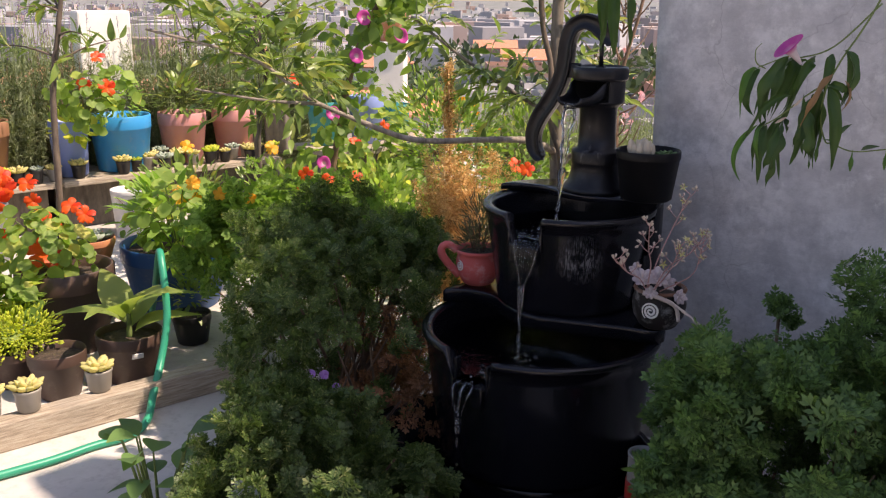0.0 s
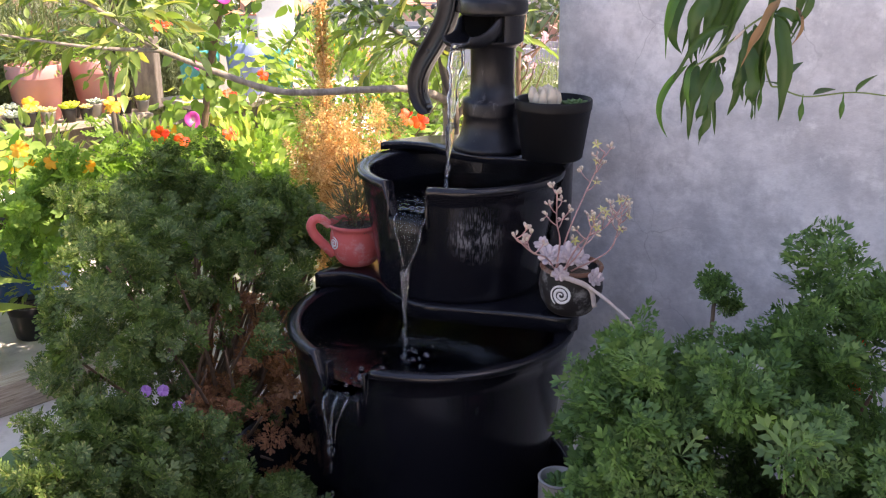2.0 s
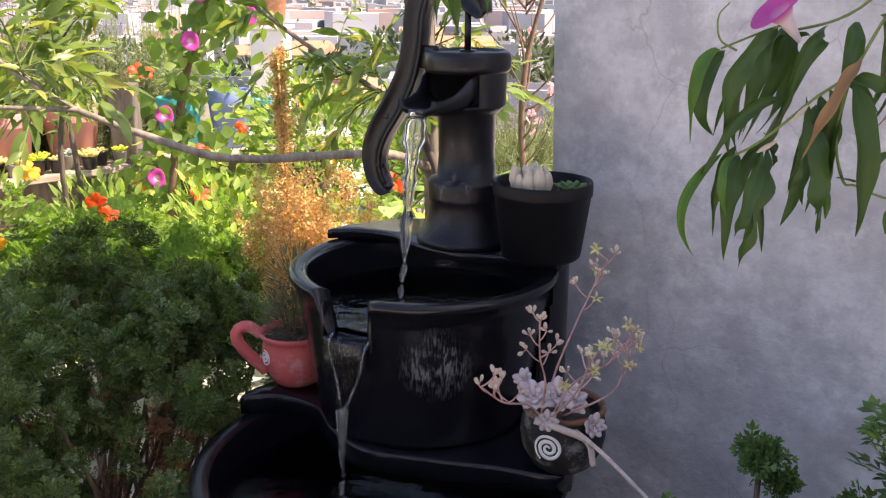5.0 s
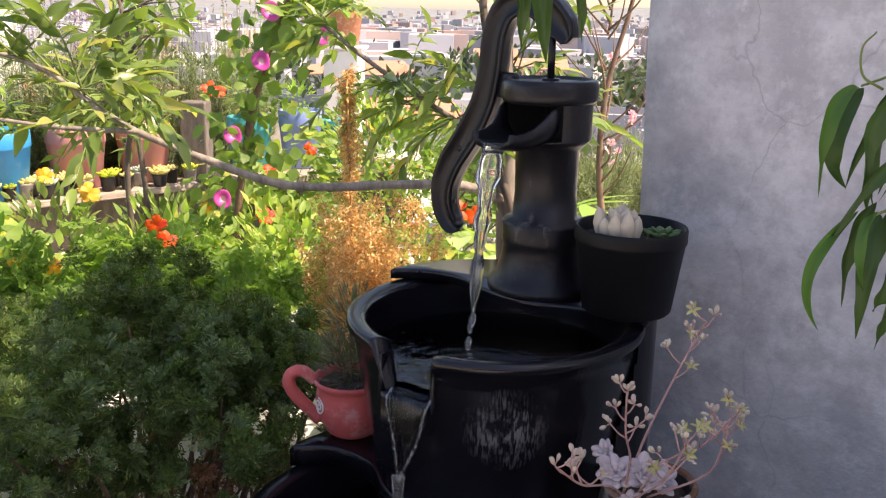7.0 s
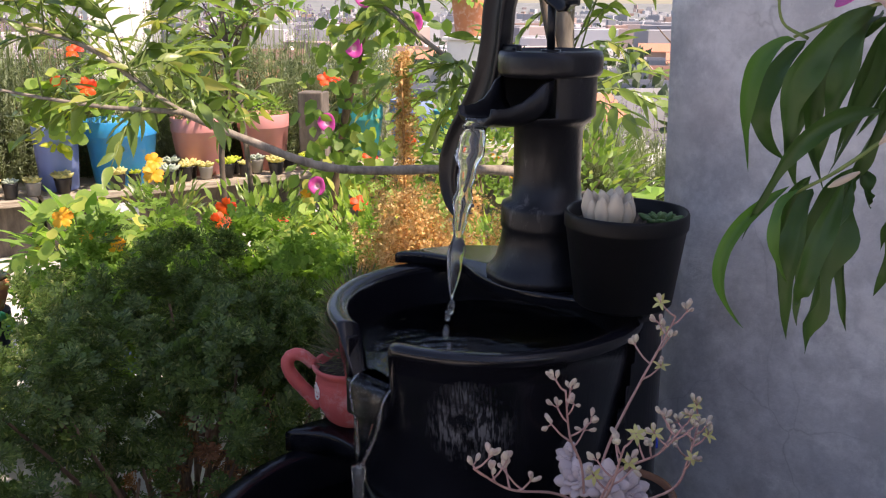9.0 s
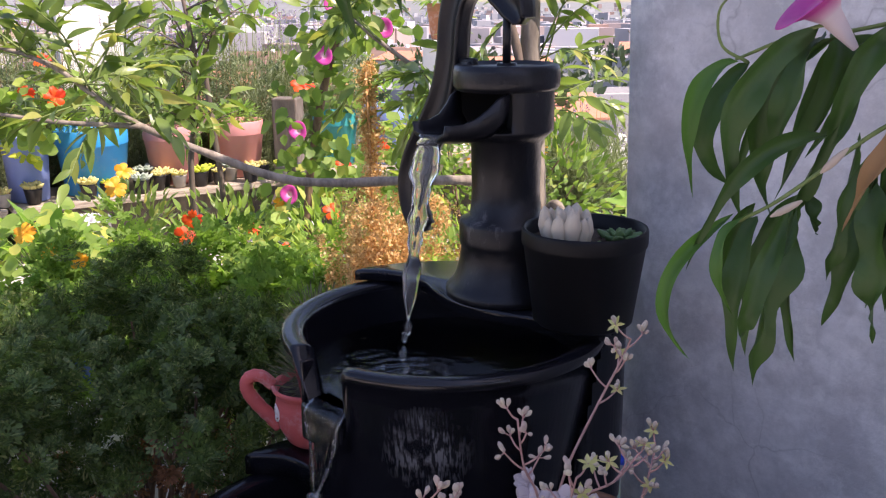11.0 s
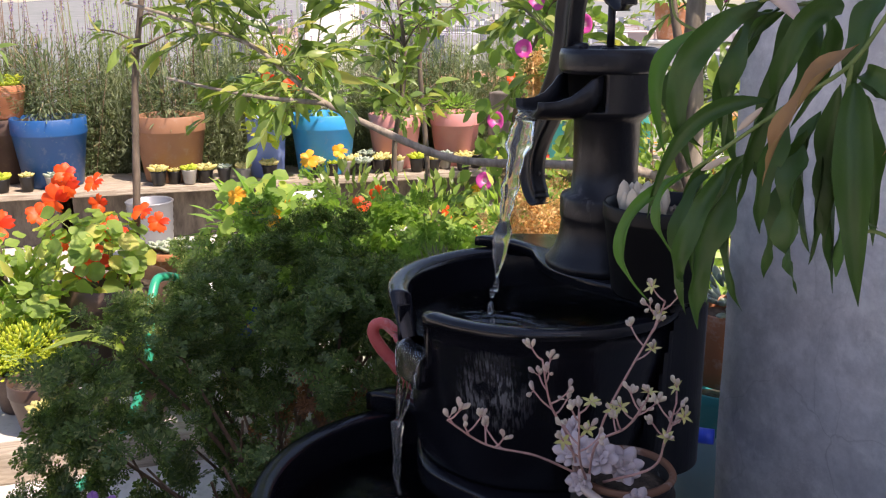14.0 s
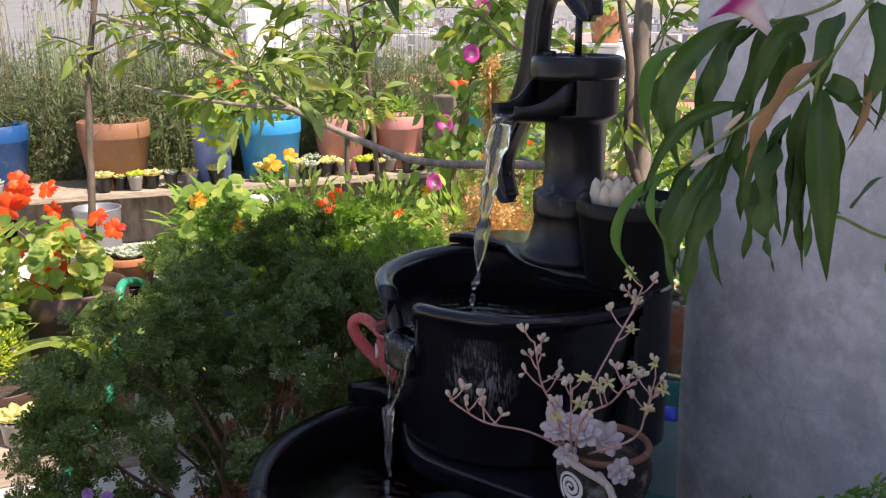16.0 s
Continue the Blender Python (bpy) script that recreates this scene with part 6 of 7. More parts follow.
def blossom_tree():
    t = thing("blossom_tree", (0.30, 1.62, FLOOR), "bare young fruit tree with a few pink blossoms", "tree")
    o = np.array((0.30, 1.62, FLOOR))
    rng = np.random.default_rng(12)
    part("trunk", tube(bmesh.new(), [(0, 0, 0), (-0.02, 0, 0.3), (-0.05, 0.01, 0.55), (-0.04, 0.02, 0.8), (0.02, 0.03, 1.05), (0.06, 0.04, 1.3)], 0.014, 0.005, 9, 0.08, 2, 6), MSTEM, t)
    bm = bmesh.new()
    for i in range(26):
        z = rng.uniform(0.45, 1.2)
        p = np.array([-0.045, 0.015, z])
        a = rng.uniform(0, 6.28)
        e = p + np.array([0.16 * math.cos(a), 0.12 * math.sin(a), rng.uniform(0.10, 0.24)])
        tube(bm, [p, (p + e) / 2 + np.array([0.01, 0, -0.01]), e], 0.0045, 0.0015, 5, n=3)
        if i % 3 == 0:
            for k in range(2):
                q = p + (e - p) * rng.uniform(0.5, 1.0)
                flower("blossom", tuple(q), 0.014, MF_BLOSSOM, t, i * 3 + k, tuple(rng.normal(0, 1, 3)), 5)
    part("twig_work", bm, MSTEM, t)["kind"] = "stuff"


MF_BLOSSOM = petal("pink_blossom", (0.75, 0.42, 0.48), (0.85, 0.58, 0.60))
blossom_tree()


# ---- on the fountain ----
def spiral(turns, r, material, parent, place, facing, name, width=0.004):
    """A painted spiral, laid a little proud of a round wall."""
    bm = bmesh.new()
    n = 60
    f = Vector(facing).normalized()
    u = Vector((0, 0, 1)).cross(f).normalized()
    v = f.cross(u)
    low, hi = [], []
    for i in range(n + 1):
        t = i / n
        a = turns * 2 * math.pi * t + 0.4
        w = width * (0.5 + 0.6 * math.sin(math.pi * t))
        for lst, k in ((low, -1), (hi, 1)):
            rr = r * (0.10 + 0.90 * t) + k * w / 2
            x, y = rr * math.cos(a), rr * math.sin(a)
            p = Vector(place) + u * x + v * y - f * (x * x) / (2 * 0.052)
            lst.append((bm.verts.new(p), bm.verts.new(p + f * 0.0012)))
    for i in range(n):
        bm.faces.new((low[i][1], hi[i][1], hi[i + 1][1], low[i + 1][1]))
        bm.faces.new((low[i][0], low[i][1], low[i + 1][1], low[i + 1][0]))
        bm.faces.new((hi[i][1], hi[i][0], hi[i + 1][0], hi[i + 1][1]))
    bmesh.ops.recalc_face_normals(bm, faces=bm.faces)
    return part(name, bm, material, parent, "white painted swirl")


def build_cup():
    at = (-0.266, 0.010, 0.513)
    c = thing("clay_cup_planter", at, "red painted clay cup planter with a curled handle", "planter")
    part("cup_body", lathe([(0, 0), (0.032, 0), (0.039, 0.006), (0.050, 0.028), (0.0535, 0.050), (0.052, 0.064), (0.0500, 0.073), (0.0525, 0.076), (0.056, 0.080), (0.057, 0.084), (0.055, 0.087), (0.051, 0.084), (0.045, 0.066), (0.040, 0.012), (0, 0.010)], 40, 0.006, 2), MCUP, c)
    a = radians(196)
    pts = [(0.048, 0.022), (0.060, 0.036), (0.077, 0.056), (0.089, 0.075), (0.090, 0.090), (0.081, 0.098), (0.068, 0.096), (0.054, 0.083)]
    part("cup_handle", tube(bmesh.new(), [(s * math.cos(a), s * math.sin(a), z) for s, z in pts], 0.010, 0.0085, 12, 0.04, 3, 5), MCUP, c, "curled red clay handle")
    part("soil", lathe([(0, 0.079), (0.028, 0.078), (0.047, 0.075), (0.046, 0.066), (0, 0.066)], 18, 0.02, 3), MSOIL, c)
    spiral(2.2, 0.013, MSWIRL, c, (0.0532 * math.cos(radians(216)), 0.0532 * math.sin(radians(216)), 0.050), (math.cos(radians(216)), math.sin(radians(216)), 0.0), "swirl_mark", 0.003)
    P, W = mound([(0.01, 0.0, 0.11, 0.048, 0.048, 0.05), (0.0, 0.02, 0.165, 0.040, 0.040, 0.05), (-0.02, 0.02, 0.10, 0.035, 0.035, 0.04)], 900, 5, 0.1)
    scatter("foliage", P, W + np.array([0, 0, 0.7]), np.full(len(P), 0.020), LEAF_NEEDLE, leaf_mat("dusty_heather_leaf", (0.06, 0.07, 0.04), (0.16, 0.17, 0.10), 0.2, 0.7), c, 5)
    bm = bmesh.new()
    for i in range(10):
        d = (0.03 * math.cos(i * 2.4), 0.03 * math.sin(i * 2.4), 0.07 + 0.02 * (i % 3))
        tube(bm, [(d[0] * 0.3, d[1] * 0.3, 0.068), (d[0] * 0.8, d[1] * 0.8, 0.068 + d[2] * 0.6), (d[0] * 1.2, d[1] * 1.2, 0.068 + d[2])], 0.0014, 0.0008, 5, n=3)
    part("stem_tuft", bm, MSTEM, c)["kind"] = "stuff"


build_cup()


def build_black_pot():
    p = pot("nursery_pot", 0.103, -0.095, 0.749, 0.0695, 0.110, MPOT_NURSERY, "black plastic nursery pot with a pale ribbed succulent on the fountain", True, "plant pot", 0.80, 0.17, 48, "", 0.9)
    P, W, S, N = [], [], [], []
    for i in range(10):
        a = 2 * math.pi * i / 10
        P.append((-0.018 + 0.017 * math.cos(a), -0.018 + 0.017 * math.sin(a), 0.086))
        W.append((0.30 * math.cos(a), 0.30 * math.sin(a), 1.0))
        S.append(0.040 + 0.005 * (i % 3))
        N.append((-math.cos(a), -math.sin(a), 0.0))
    for i in range(5):
        a = 2 * math.pi * i / 5 + 0.3
        P.append((-0.018, -0.018, 0.092)), W.append((0.15 * math.cos(a), 0.15 * math.sin(a), 1)), S.append(0.044), N.append((math.cos(a), math.sin(a), 0))
    for i in range(len(P)):
        scatter("rib", P[i : i + 1], W[i : i + 1], S[i : i + 1], fat_leaf(0.42, 0.36), MCACTUS, p, 3 + i, 0.05, N[i : i + 1])
    GREENFAT = leaf_mat("plump_green_leaf", (0.06, 0.14, 0.05), (0.14, 0.24, 0.09), 0.2, 0.4, glow=1.2)
    rosette("green_succulent", (0.038, 0.004, 0.092), 0.026, GREENFAT, p, 5, 4)
    rosette("green_succulent", (0.018, -0.030, 0.092), 0.014, GREENFAT, p, 6, 3)
    P, W = mound([(0, 0, 0.092, 0.055, 0.055, 0.004)], 60, 9, 0.1)
    pb = Mat("pale_gravel", 0.8)
    pb.color(pb.ramp(pb.island(), [(0, (0.08, 0.06, 0.045)), (1, (0.34, 0.28, 0.22))]))
    scatter("gravel", P, W, np.full(len(P), 0.007), BUD, pb.m, p, 9)


build_black_pot()


def ghost_plant():
    at = (0.119, -0.258, 0.513)
    c = thing("swirl_pot", at, "dark clay pot with a white swirl and ghost plant", "plant pot")
    o = Vector(at)
    part("pot_body", lathe([(0, 0), (0.034, 0), (0.040, 0.005), (0.052, 0.026), (0.056, 0.046), (0.055, 0.062), (0.052, 0.072), (0.054, 0.078), (0.052, 0.081), (0.048, 0.078), (0.045, 0.05), (0.03, 0.01), (0, 0.008)], 40, 0.006, 2), MDARKCLAY, c)
    part("rim", lathe([(0.0535, 0.0785), (0.0555, 0.082), (0.053, 0.086), (0.048, 0.085), (0.0475, 0.080)], 36, 0.006, 2), MOLDCLAY, c, "bare weathered clay rim")
    part("soil", lathe([(0, 0.072), (0.03, 0.071), (0.046, 0.066), (0.044, 0.055), (0, 0.055)], 18, 0.02, 3), MSOIL, c)
    d = Vector((-0.45, -0.87, 0.0)).normalized()
    spiral(2.6, 0.019, MSWIRL, c, (d.x * 0.0555, d.y * 0.0555, 0.046), d, "swirl_mark", 0.0045)
    rel = lambda p: tuple(Vector(p) - o)
    ros = [(0.076, -0.295, 0.624, 0.030), (0.104, -0.300, 0.626, 0.030), (0.124, -0.283, 0.612, 0.028), (0.148, -0.305, 0.590, 0.022), (0.090, -0.312, 0.600, 0.020), (0.066, -0.272, 0.638, 0.020)]
    for i, (x, y, z, r) in enumerate(ros):
        rosette("rosette", rel((x, y, z)), r * 0.82, MGHOST, c, 20 + i, 3, fat_leaf(0.62, 0.24), ((-0.3, -0.9, 0.9), (0.1, -0.9, 0.8), (0.5, -0.7, 0.8), (0.4, -1.0, 0.4), (0.0, -1.0, 0.4), (-0.7, -0.6, 0.7))[i])
    stalks = [
        [(0.090, -0.280, 0.60), (0.104, -0.290, 0.665), (0.128, -0.284, 0.725), (0.148, -0.280, 0.770), (0.159, -0.287, 0.801)],
        [(0.084, -0.300, 0.60), (0.082, -0.340, 0.665), (0.072, -0.362, 0.705), (0.068, -0.376, 0.755)],
        [(0.095, -0.305, 0.60), (0.115, -0.345, 0.665), (0.150, -0.368, 0.700), (0.170, -0.380, 0.735)],
        [(0.082, -0.305, 0.605), (0.058, -0.360, 0.645), (0.026, -0.410, 0.672), (-0.001, -0.439, 0.704)],
        [(0.095, -0.312, 0.605), (0.110, -0.380, 0.665), (0.122, -0.421, 0.730)],
        [(0.110, -0.300, 0.60), (0.165, -0.320, 0.640), (0.178, -0.330, 0.680), (0.185, -0.325, 0.715)],
    ]
    rng = np.random.default_rng(8)
    bp, bw, bs, sp, sw, ss, sn = [], [], [], [], [], [], []
    for i, st in enumerate(stalks):
        bm = bmesh.new()
        q = [rel(p) for p in st]
        tube(bm, q, 0.0015, 0.0009, 6, 0.08, i, 6)
        path = smooth_path(q, 6)
        for k in range(7):
            f = 0.50 + 0.50 * (k + 1) / 7
            p = np.array(path[int(f * (len(path) - 1))])
            side = np.array([math.cos(2.6 * k + i), 0.6 * math.sin(2.6 * k + i), 0.9])
            e = p + side * (0.010 + 0.012 * (1 - f) + 0.006 * rng.random())
            tube(bm, [p, (p + e) / 2 + np.array([0, 0, -0.002]), e], 0.0010, 0.0008, 5, n=3)
            star = k % 3 == (0 if i != 1 else 9) and i != 3
            for j in range(2 if star else 4):
                w = rng.normal(0, 0.55, 3) + side * 0.6 + np.array([0, 0, 0.5])
                q1 = e + w / np.linalg.norm(w) * rng.uniform(0.001, 0.006)
                tube(bm, [e, q1], 0.0007, 0.0006, 4, n=1)
                bp.append(q1), bw.append(w), bs.append(rng.uniform(0.0062, 0.009))
            if star:
                w = rng.normal(0, 0.35, 3) + np.array([0.1, -0.8, 0.7])
                u = np.cross(w, rng.normal(size=3))
                u /= np.linalg.norm(u)
                v = np.cross(w / np.linalg.norm(w), u)
                for j in range(5):
                    a = j * 1.2566
                    sp.append(e), sw.append(u * math.cos(a) + v * math.sin(a) + w * 0.25), ss.append(0.0095), sn.append(w)
        part("flower_stalk", bm, MGHOST_STEM, c, "thin pinkish flower stalk")
    scatter("inflorescence", bp, bw, bs, BUD, MBUD, c, 3, label="cream-pink buds")
    scatter("star_blossom", sp, sw, ss, blade(0.42, 3, 0.1, 0.2), MSTAR, c, 4, 0.05, sn, "small pale yellow star flowers")
    trail = [(0.118, -0.300, 0.588), (0.150, -0.335, 0.573), (0.18, -0.375, 0.555), (0.222, -0.42, 0.520), (0.252, -0.445, 0.47), (0.30, -0.46, 0.43)]
    part("trailing_stem", tube(bmesh.new(), [rel(p) for p in trail], 0.0030, 0.0022, 8, 0.08, 5, 7), MGHOST_OLD, c, "pale bare trailing stem")
    fat = [(0.075, -0.310, 0.600), (0.110, -0.322, 0.592), (0.140, -0.320, 0.575), (0.148, -0.325, 0.545)]
    part("trailing_stem", tube(bmesh.new(), [rel(p) for p in fat], 0.0048, 0.004, 8, 0.08, 6, 7), MGHOST_OLD, c, "pale bare trailing stem")


ghost_plant()


def tin():
    p = pot("painted_tin", 0.052, -0.585, 0.27, 0.030, 0.115, MPOT_TIN, "small white and red tin with a tiny cactus by the fountain", True, "tin can", 0.97, 0.04)
    part("red_band", lathe([(0.0302, 0.02), (0.0312, 0.022), (0.0312, 0.06), (0.0302, 0.062)], 30), painted("red_band_paint", (0.45, 0.03, 0.02)), p, "worn red band")
    rosette("cactus", (0, 0, 0.10), 0.026, ML_GERA, p, 3, 4)
    q = pot("upturned_pot", 0.052, -0.585, FLOOR, 0.055, 0.18, MPOT_BLACK, "black pot that carries a small tin", False, "plant pot", 0.9, 0.08)


tin()


# ---- hanging vine by the wall ----
def drooping_leaf(root, mid, tip, width, seed):
    """A long leaf on an arching midrib: sunk rib, wavy margins, drawn-out tip."""
    rnd = random.Random(seed)
    a, m, b = Vector(root), Vector(mid), Vector(tip)
    face = Vector((rnd.uniform(-1.1, 0.8), -1.0, rnd.uniform(-0.2, 0.5)))
    fold, ph, wave, twist = rnd.uniform(0.5, 1.3), rnd.uniform(0, 6), rnd.uniform(0.10, 0.26), rnd.uniform(-1.7, 1.7)
    c = m * 2 - (a + b) / 2
    bm = bmesh.new()
    rows, n = [], 20
    for i in range(n + 1):
        t = i / n
        p = a * (1 - t) ** 2 + c * 2 * t * (1 - t) + b * t * t
        along_leaf = ((c - a) * (1 - t) + (b - c) * t).normalized()
        across = along_leaf.cross(face).normalized()
        up = across.cross(along_leaf).normalized()
        across = across * math.cos(twist * (t - 0.4)) + up * math.sin(twist * (t - 0.4))
        up = across.cross(along_leaf).normalized()
        w = width / 2 * (math.sin(math.pi * t ** 0.78) ** 0.85 * (1 - 0.35 * t * t) + 0.012)
        row = []
        for k in (-1.0, -0.55, 0.0, 0.55, 1.0):
            lift = fold * abs(k) * w + wave * width * k * k * math.sin(15 * t + ph + (2 if k > 0 else 0)) * min(1, 4 * w / width)
            row.append(bm.verts.new(p + across * (k * w) + up * lift))
        rows.append(row)
    for r0, r1 in zip(rows, rows[1:]):
        for k in range(4):
            bm.faces.new((r0[k], r0[k + 1], r1[k + 1], r1[k]))
    return bm


def hanging_vine():
    at = (0.62, -0.40, 1.46)
    c = thing("hanging_vine", at, "vine with long drooping leaves and one magenta trumpet flower", "climbing plant")
    o = Vector(at)
    stems = (
        ([(0.62, -0.40, 1.46), (0.47, -0.46, 1.30), (0.385, -0.50, 1.15), (0.343, -0.515, 1.085), (0.32, -0.52, 1.045), (0.288, -0.52, 1.02), (0.245, -0.525, 0.985), (0.222, -0.51, 0.966)], 0.0019, 0.0011),
        ([(0.40, -0.50, 1.17), (0.335, -0.49, 1.10), (0.284, -0.48, 1.080), (0.262, -0.49, 1.083), (0.217, -0.47, 1.062)], 0.0016, 0.0010),
        ([(0.32, -0.52, 1.045), (0.318, -0.51, 0.985), (0.334, -0.50, 0.942), (0.347, -0.50, 0.937), (0.385, -0.50, 0.924), (0.455, -0.49, 0.928), (0.52, -0.48, 0.92)], 0.0016, 0.0010),
        ([(0.62, -0.40, 1.46), (0.30, -0.44, 1.50), (0.06, -0.47, 1.38), (-0.02, -0.48, 1.22)], 0.0030, 0.0015),
        ([(0.222, -0.50, 1.062), (0.206, -0.50, 1.072), (0.203, -0.50, 1.092), (0.212, -0.50, 1.104)], 0.0012, 0.0006),
    )
    for pts, r0, r1 in stems:
        part("stem", tube(bmesh.new(), [Vector(p) - o for p in pts], r0, r1, 8, 0.08, 3, 6), MSTEM_G, c)
    # x, z of root, middle and tip, then the depth and width of each leaf
    upper = [(0.228, 1.059, 0.201, 1.016, 0.221, 0.978, -0.460, 0.026), (0.262, 1.082, 0.216, 1.035, 0.225, 0.965, -0.500, 0.030), (0.270, 1.078, 0.250, 1.047, 0.239, 0.977, -0.480, 0.028), (0.277, 1.077, 0.277, 1.046, 0.249, 0.968, -0.460, 0.026), (0.284, 1.077, 0.289, 1.030, 0.267, 0.978, -0.450, 0.026), (0.345, 1.094, 0.356, 1.057, 0.344, 0.997, -0.520, 0.026), (0.332, 1.087, 0.324, 1.056, 0.324, 1.016, -0.500, 0.026), (0.309, 1.079, 0.286, 1.059, 0.271, 0.987, -0.490, 0.026), (0.325, 1.037, 0.344, 1.034, 0.367, 1.012, -0.520, 0.020), (0.273, 1.017, 0.222, 0.997, 0.193, 0.929, -0.500, 0.018)]
    lower = [(0.235, 0.966, 0.223, 0.925, 0.227, 0.863, -0.505, 0.024), (0.258, 0.978, 0.239, 0.921, 0.238, 0.857, -0.515, 0.030), (0.250, 0.975, 0.231, 0.924, 0.228, 0.894, -0.525, 0.022), (0.287, 1.022, 0.276, 0.975, 0.275, 0.932, -0.520, 0.022), (0.303, 1.013, 0.288, 0.950, 0.278, 0.898, -0.505, 0.026), (0.266, 0.983, 0.267, 0.965, 0.275, 0.951, -0.480, 0.016), (0.297, 0.994, 0.296, 0.947, 0.303, 0.897, -0.530, 0.030), (0.323, 1.034, 0.331, 0.971, 0.340, 0.894, -0.530, 0.034), (0.254, 0.965, 0.255, 0.915, 0.265, 0.870, -0.500, 0.012), (0.312, 1.02, 0.315, 0.965, 0.318, 0.905, -0.49, 0.028)]
    fresh = [(0.220, 1.060, 0.192, 1.033, 0.196, 0.971, -0.470, 0.020), (0.221, 0.966, 0.181, 0.921, 0.199, 0.867, -0.500, 0.015), (0.228, 0.971, 0.210, 0.947, 0.222, 0.907, -0.520, 0.014)]
    dry = [(0.324, 1.057, 0.295, 1.018, 0.277, 0.968, -0.540, 0.018), (0.350, 1.045, 0.352, 1.02, 0.343, 0.990, -0.524, 0.009)]
    aloft = [(-0.028, 1.215, -0.036, 1.14, -0.030, 1.075, -0.485, 0.032), (-0.012, 1.215, -0.012, 1.15, -0.002, 1.09, -0.47, 0.026), (-0.045, 1.215, -0.055, 1.16, -0.05, 1.11, -0.47, 0.024)]
    n = 0
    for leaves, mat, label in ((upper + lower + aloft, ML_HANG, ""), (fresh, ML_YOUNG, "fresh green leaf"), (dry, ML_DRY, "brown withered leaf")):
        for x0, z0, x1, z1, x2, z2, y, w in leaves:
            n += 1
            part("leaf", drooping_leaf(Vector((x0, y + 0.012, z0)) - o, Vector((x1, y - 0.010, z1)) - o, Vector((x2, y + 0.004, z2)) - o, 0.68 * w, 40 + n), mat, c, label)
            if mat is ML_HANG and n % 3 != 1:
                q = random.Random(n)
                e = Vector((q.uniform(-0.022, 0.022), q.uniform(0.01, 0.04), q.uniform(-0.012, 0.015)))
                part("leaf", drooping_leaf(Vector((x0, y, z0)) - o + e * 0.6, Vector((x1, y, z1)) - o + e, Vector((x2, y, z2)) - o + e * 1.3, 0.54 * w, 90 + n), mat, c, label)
    small = [(0.352, -0.50, 0.945), (0.345, -0.50, 0.94), (0.40, -0.49, 0.925), (0.46, -0.49, 0.928), (0.515, -0.48, 0.92)]
    ways = [(0.25, -0.3, 0.6), (-0.8, -0.2, 0.35), (0.9, -0.2, 0.4), (0.4, -0.3, 0.7), (0.3, -0.1, -0.9)]
    for i, (p, w, r) in enumerate(zip(small, ways, (0.036, 0.022, 0.030, 0.036, 0.034))):
        scatter("small_leaf", [Vector(p) - o], [w], [r], blade(0.75, 6, 0.15, 0.2), ML_HANG, c, 8 + i, 0.15)
    for i, (x, z, w) in enumerate(((0.383, 0.897, 0.010), (0.323, 0.912, 0.008), (0.44, 0.90, 0.009))):
        ob = part("bud", lathe([(0.0006, 0.03), (0.0014, 0.018), (w * 0.4, 0.012), (w * 0.45, 0.004), (w * 0.2, -0.004), (0.0005, -0.008)], 8), ML_YOUNG, c, "green bud")
        ob.location = (x - o.x, -0.497 - o.y, z - o.z)
    trumpet("bloom", np.array((0.258, -0.490, 1.100)) - np.array(at), 0.027, (-0.62, -0.10, 0.72), c, "magenta trumpet flower with a white throat")
    for p, w in (((0.262, -0.545, 1.005), (-0.55, 0.0, -0.6)), ((0.238, -0.533, 0.975), (-0.75, 0.0, -0.45))):
        ob = part("faded_bloom", lathe([(0.0006, 0), (0.0016, 0.004), (0.0022, 0.010), (0.0019, 0.015), (0.0008, 0.019), (0.0004, 0.020)], 12, 0.12), MF_WHITE, c, "withered pale flower")
        ob.matrix_local = Matrix.Translation(Vector(p) - o - Vector(w) * 0.022) @ Vector(w).to_track_quat("Z", "Y").to_matrix().to_4x4()


hanging_vine()


def hose():
    h = thing("garden_hose", (-1.18, 0.18, FLOOR + 0.012), "green rubber garden hose looped over the plant bed onto the floor", "hose")
    o = Vector((-1.18, 0.18, FLOOR + 0.012))
    pts = [(-1.42, 0.86, FLOOR + 0.012), (-1.36, 0.74, 0.20), (-1.25, 0.52, 0.40), (-1.185, 0.37, 0.468), (-1.160, 0.315, 0.45), (-1.142, 0.28, 0.37), (-1.136, 0.255, 0.29), (-1.142, 0.205, 0.195), (-1.135, 0.12, 0.14), (-1.12, 0.03, 0.108), (-1.135, -0.05, 0.103), (-1.20, -0.11, 0.103), (-1.30, -0.22, 0.103), (-1.55, -0.42, 0.103), (-2.0, -0.7, 0.103)]
    part("hose_tube", tube(bmesh.new(), [Vector(p) - o for p in pts], 0.0105, 0.0105, 12, 0.0, 1, 8), MHOSE, h)


hose()


MPARAPET = painted("grey_cement", (0.26, 0.24, 0.22), 0.85, (0.14, 0.13, 0.12), 0.6, 0.4)


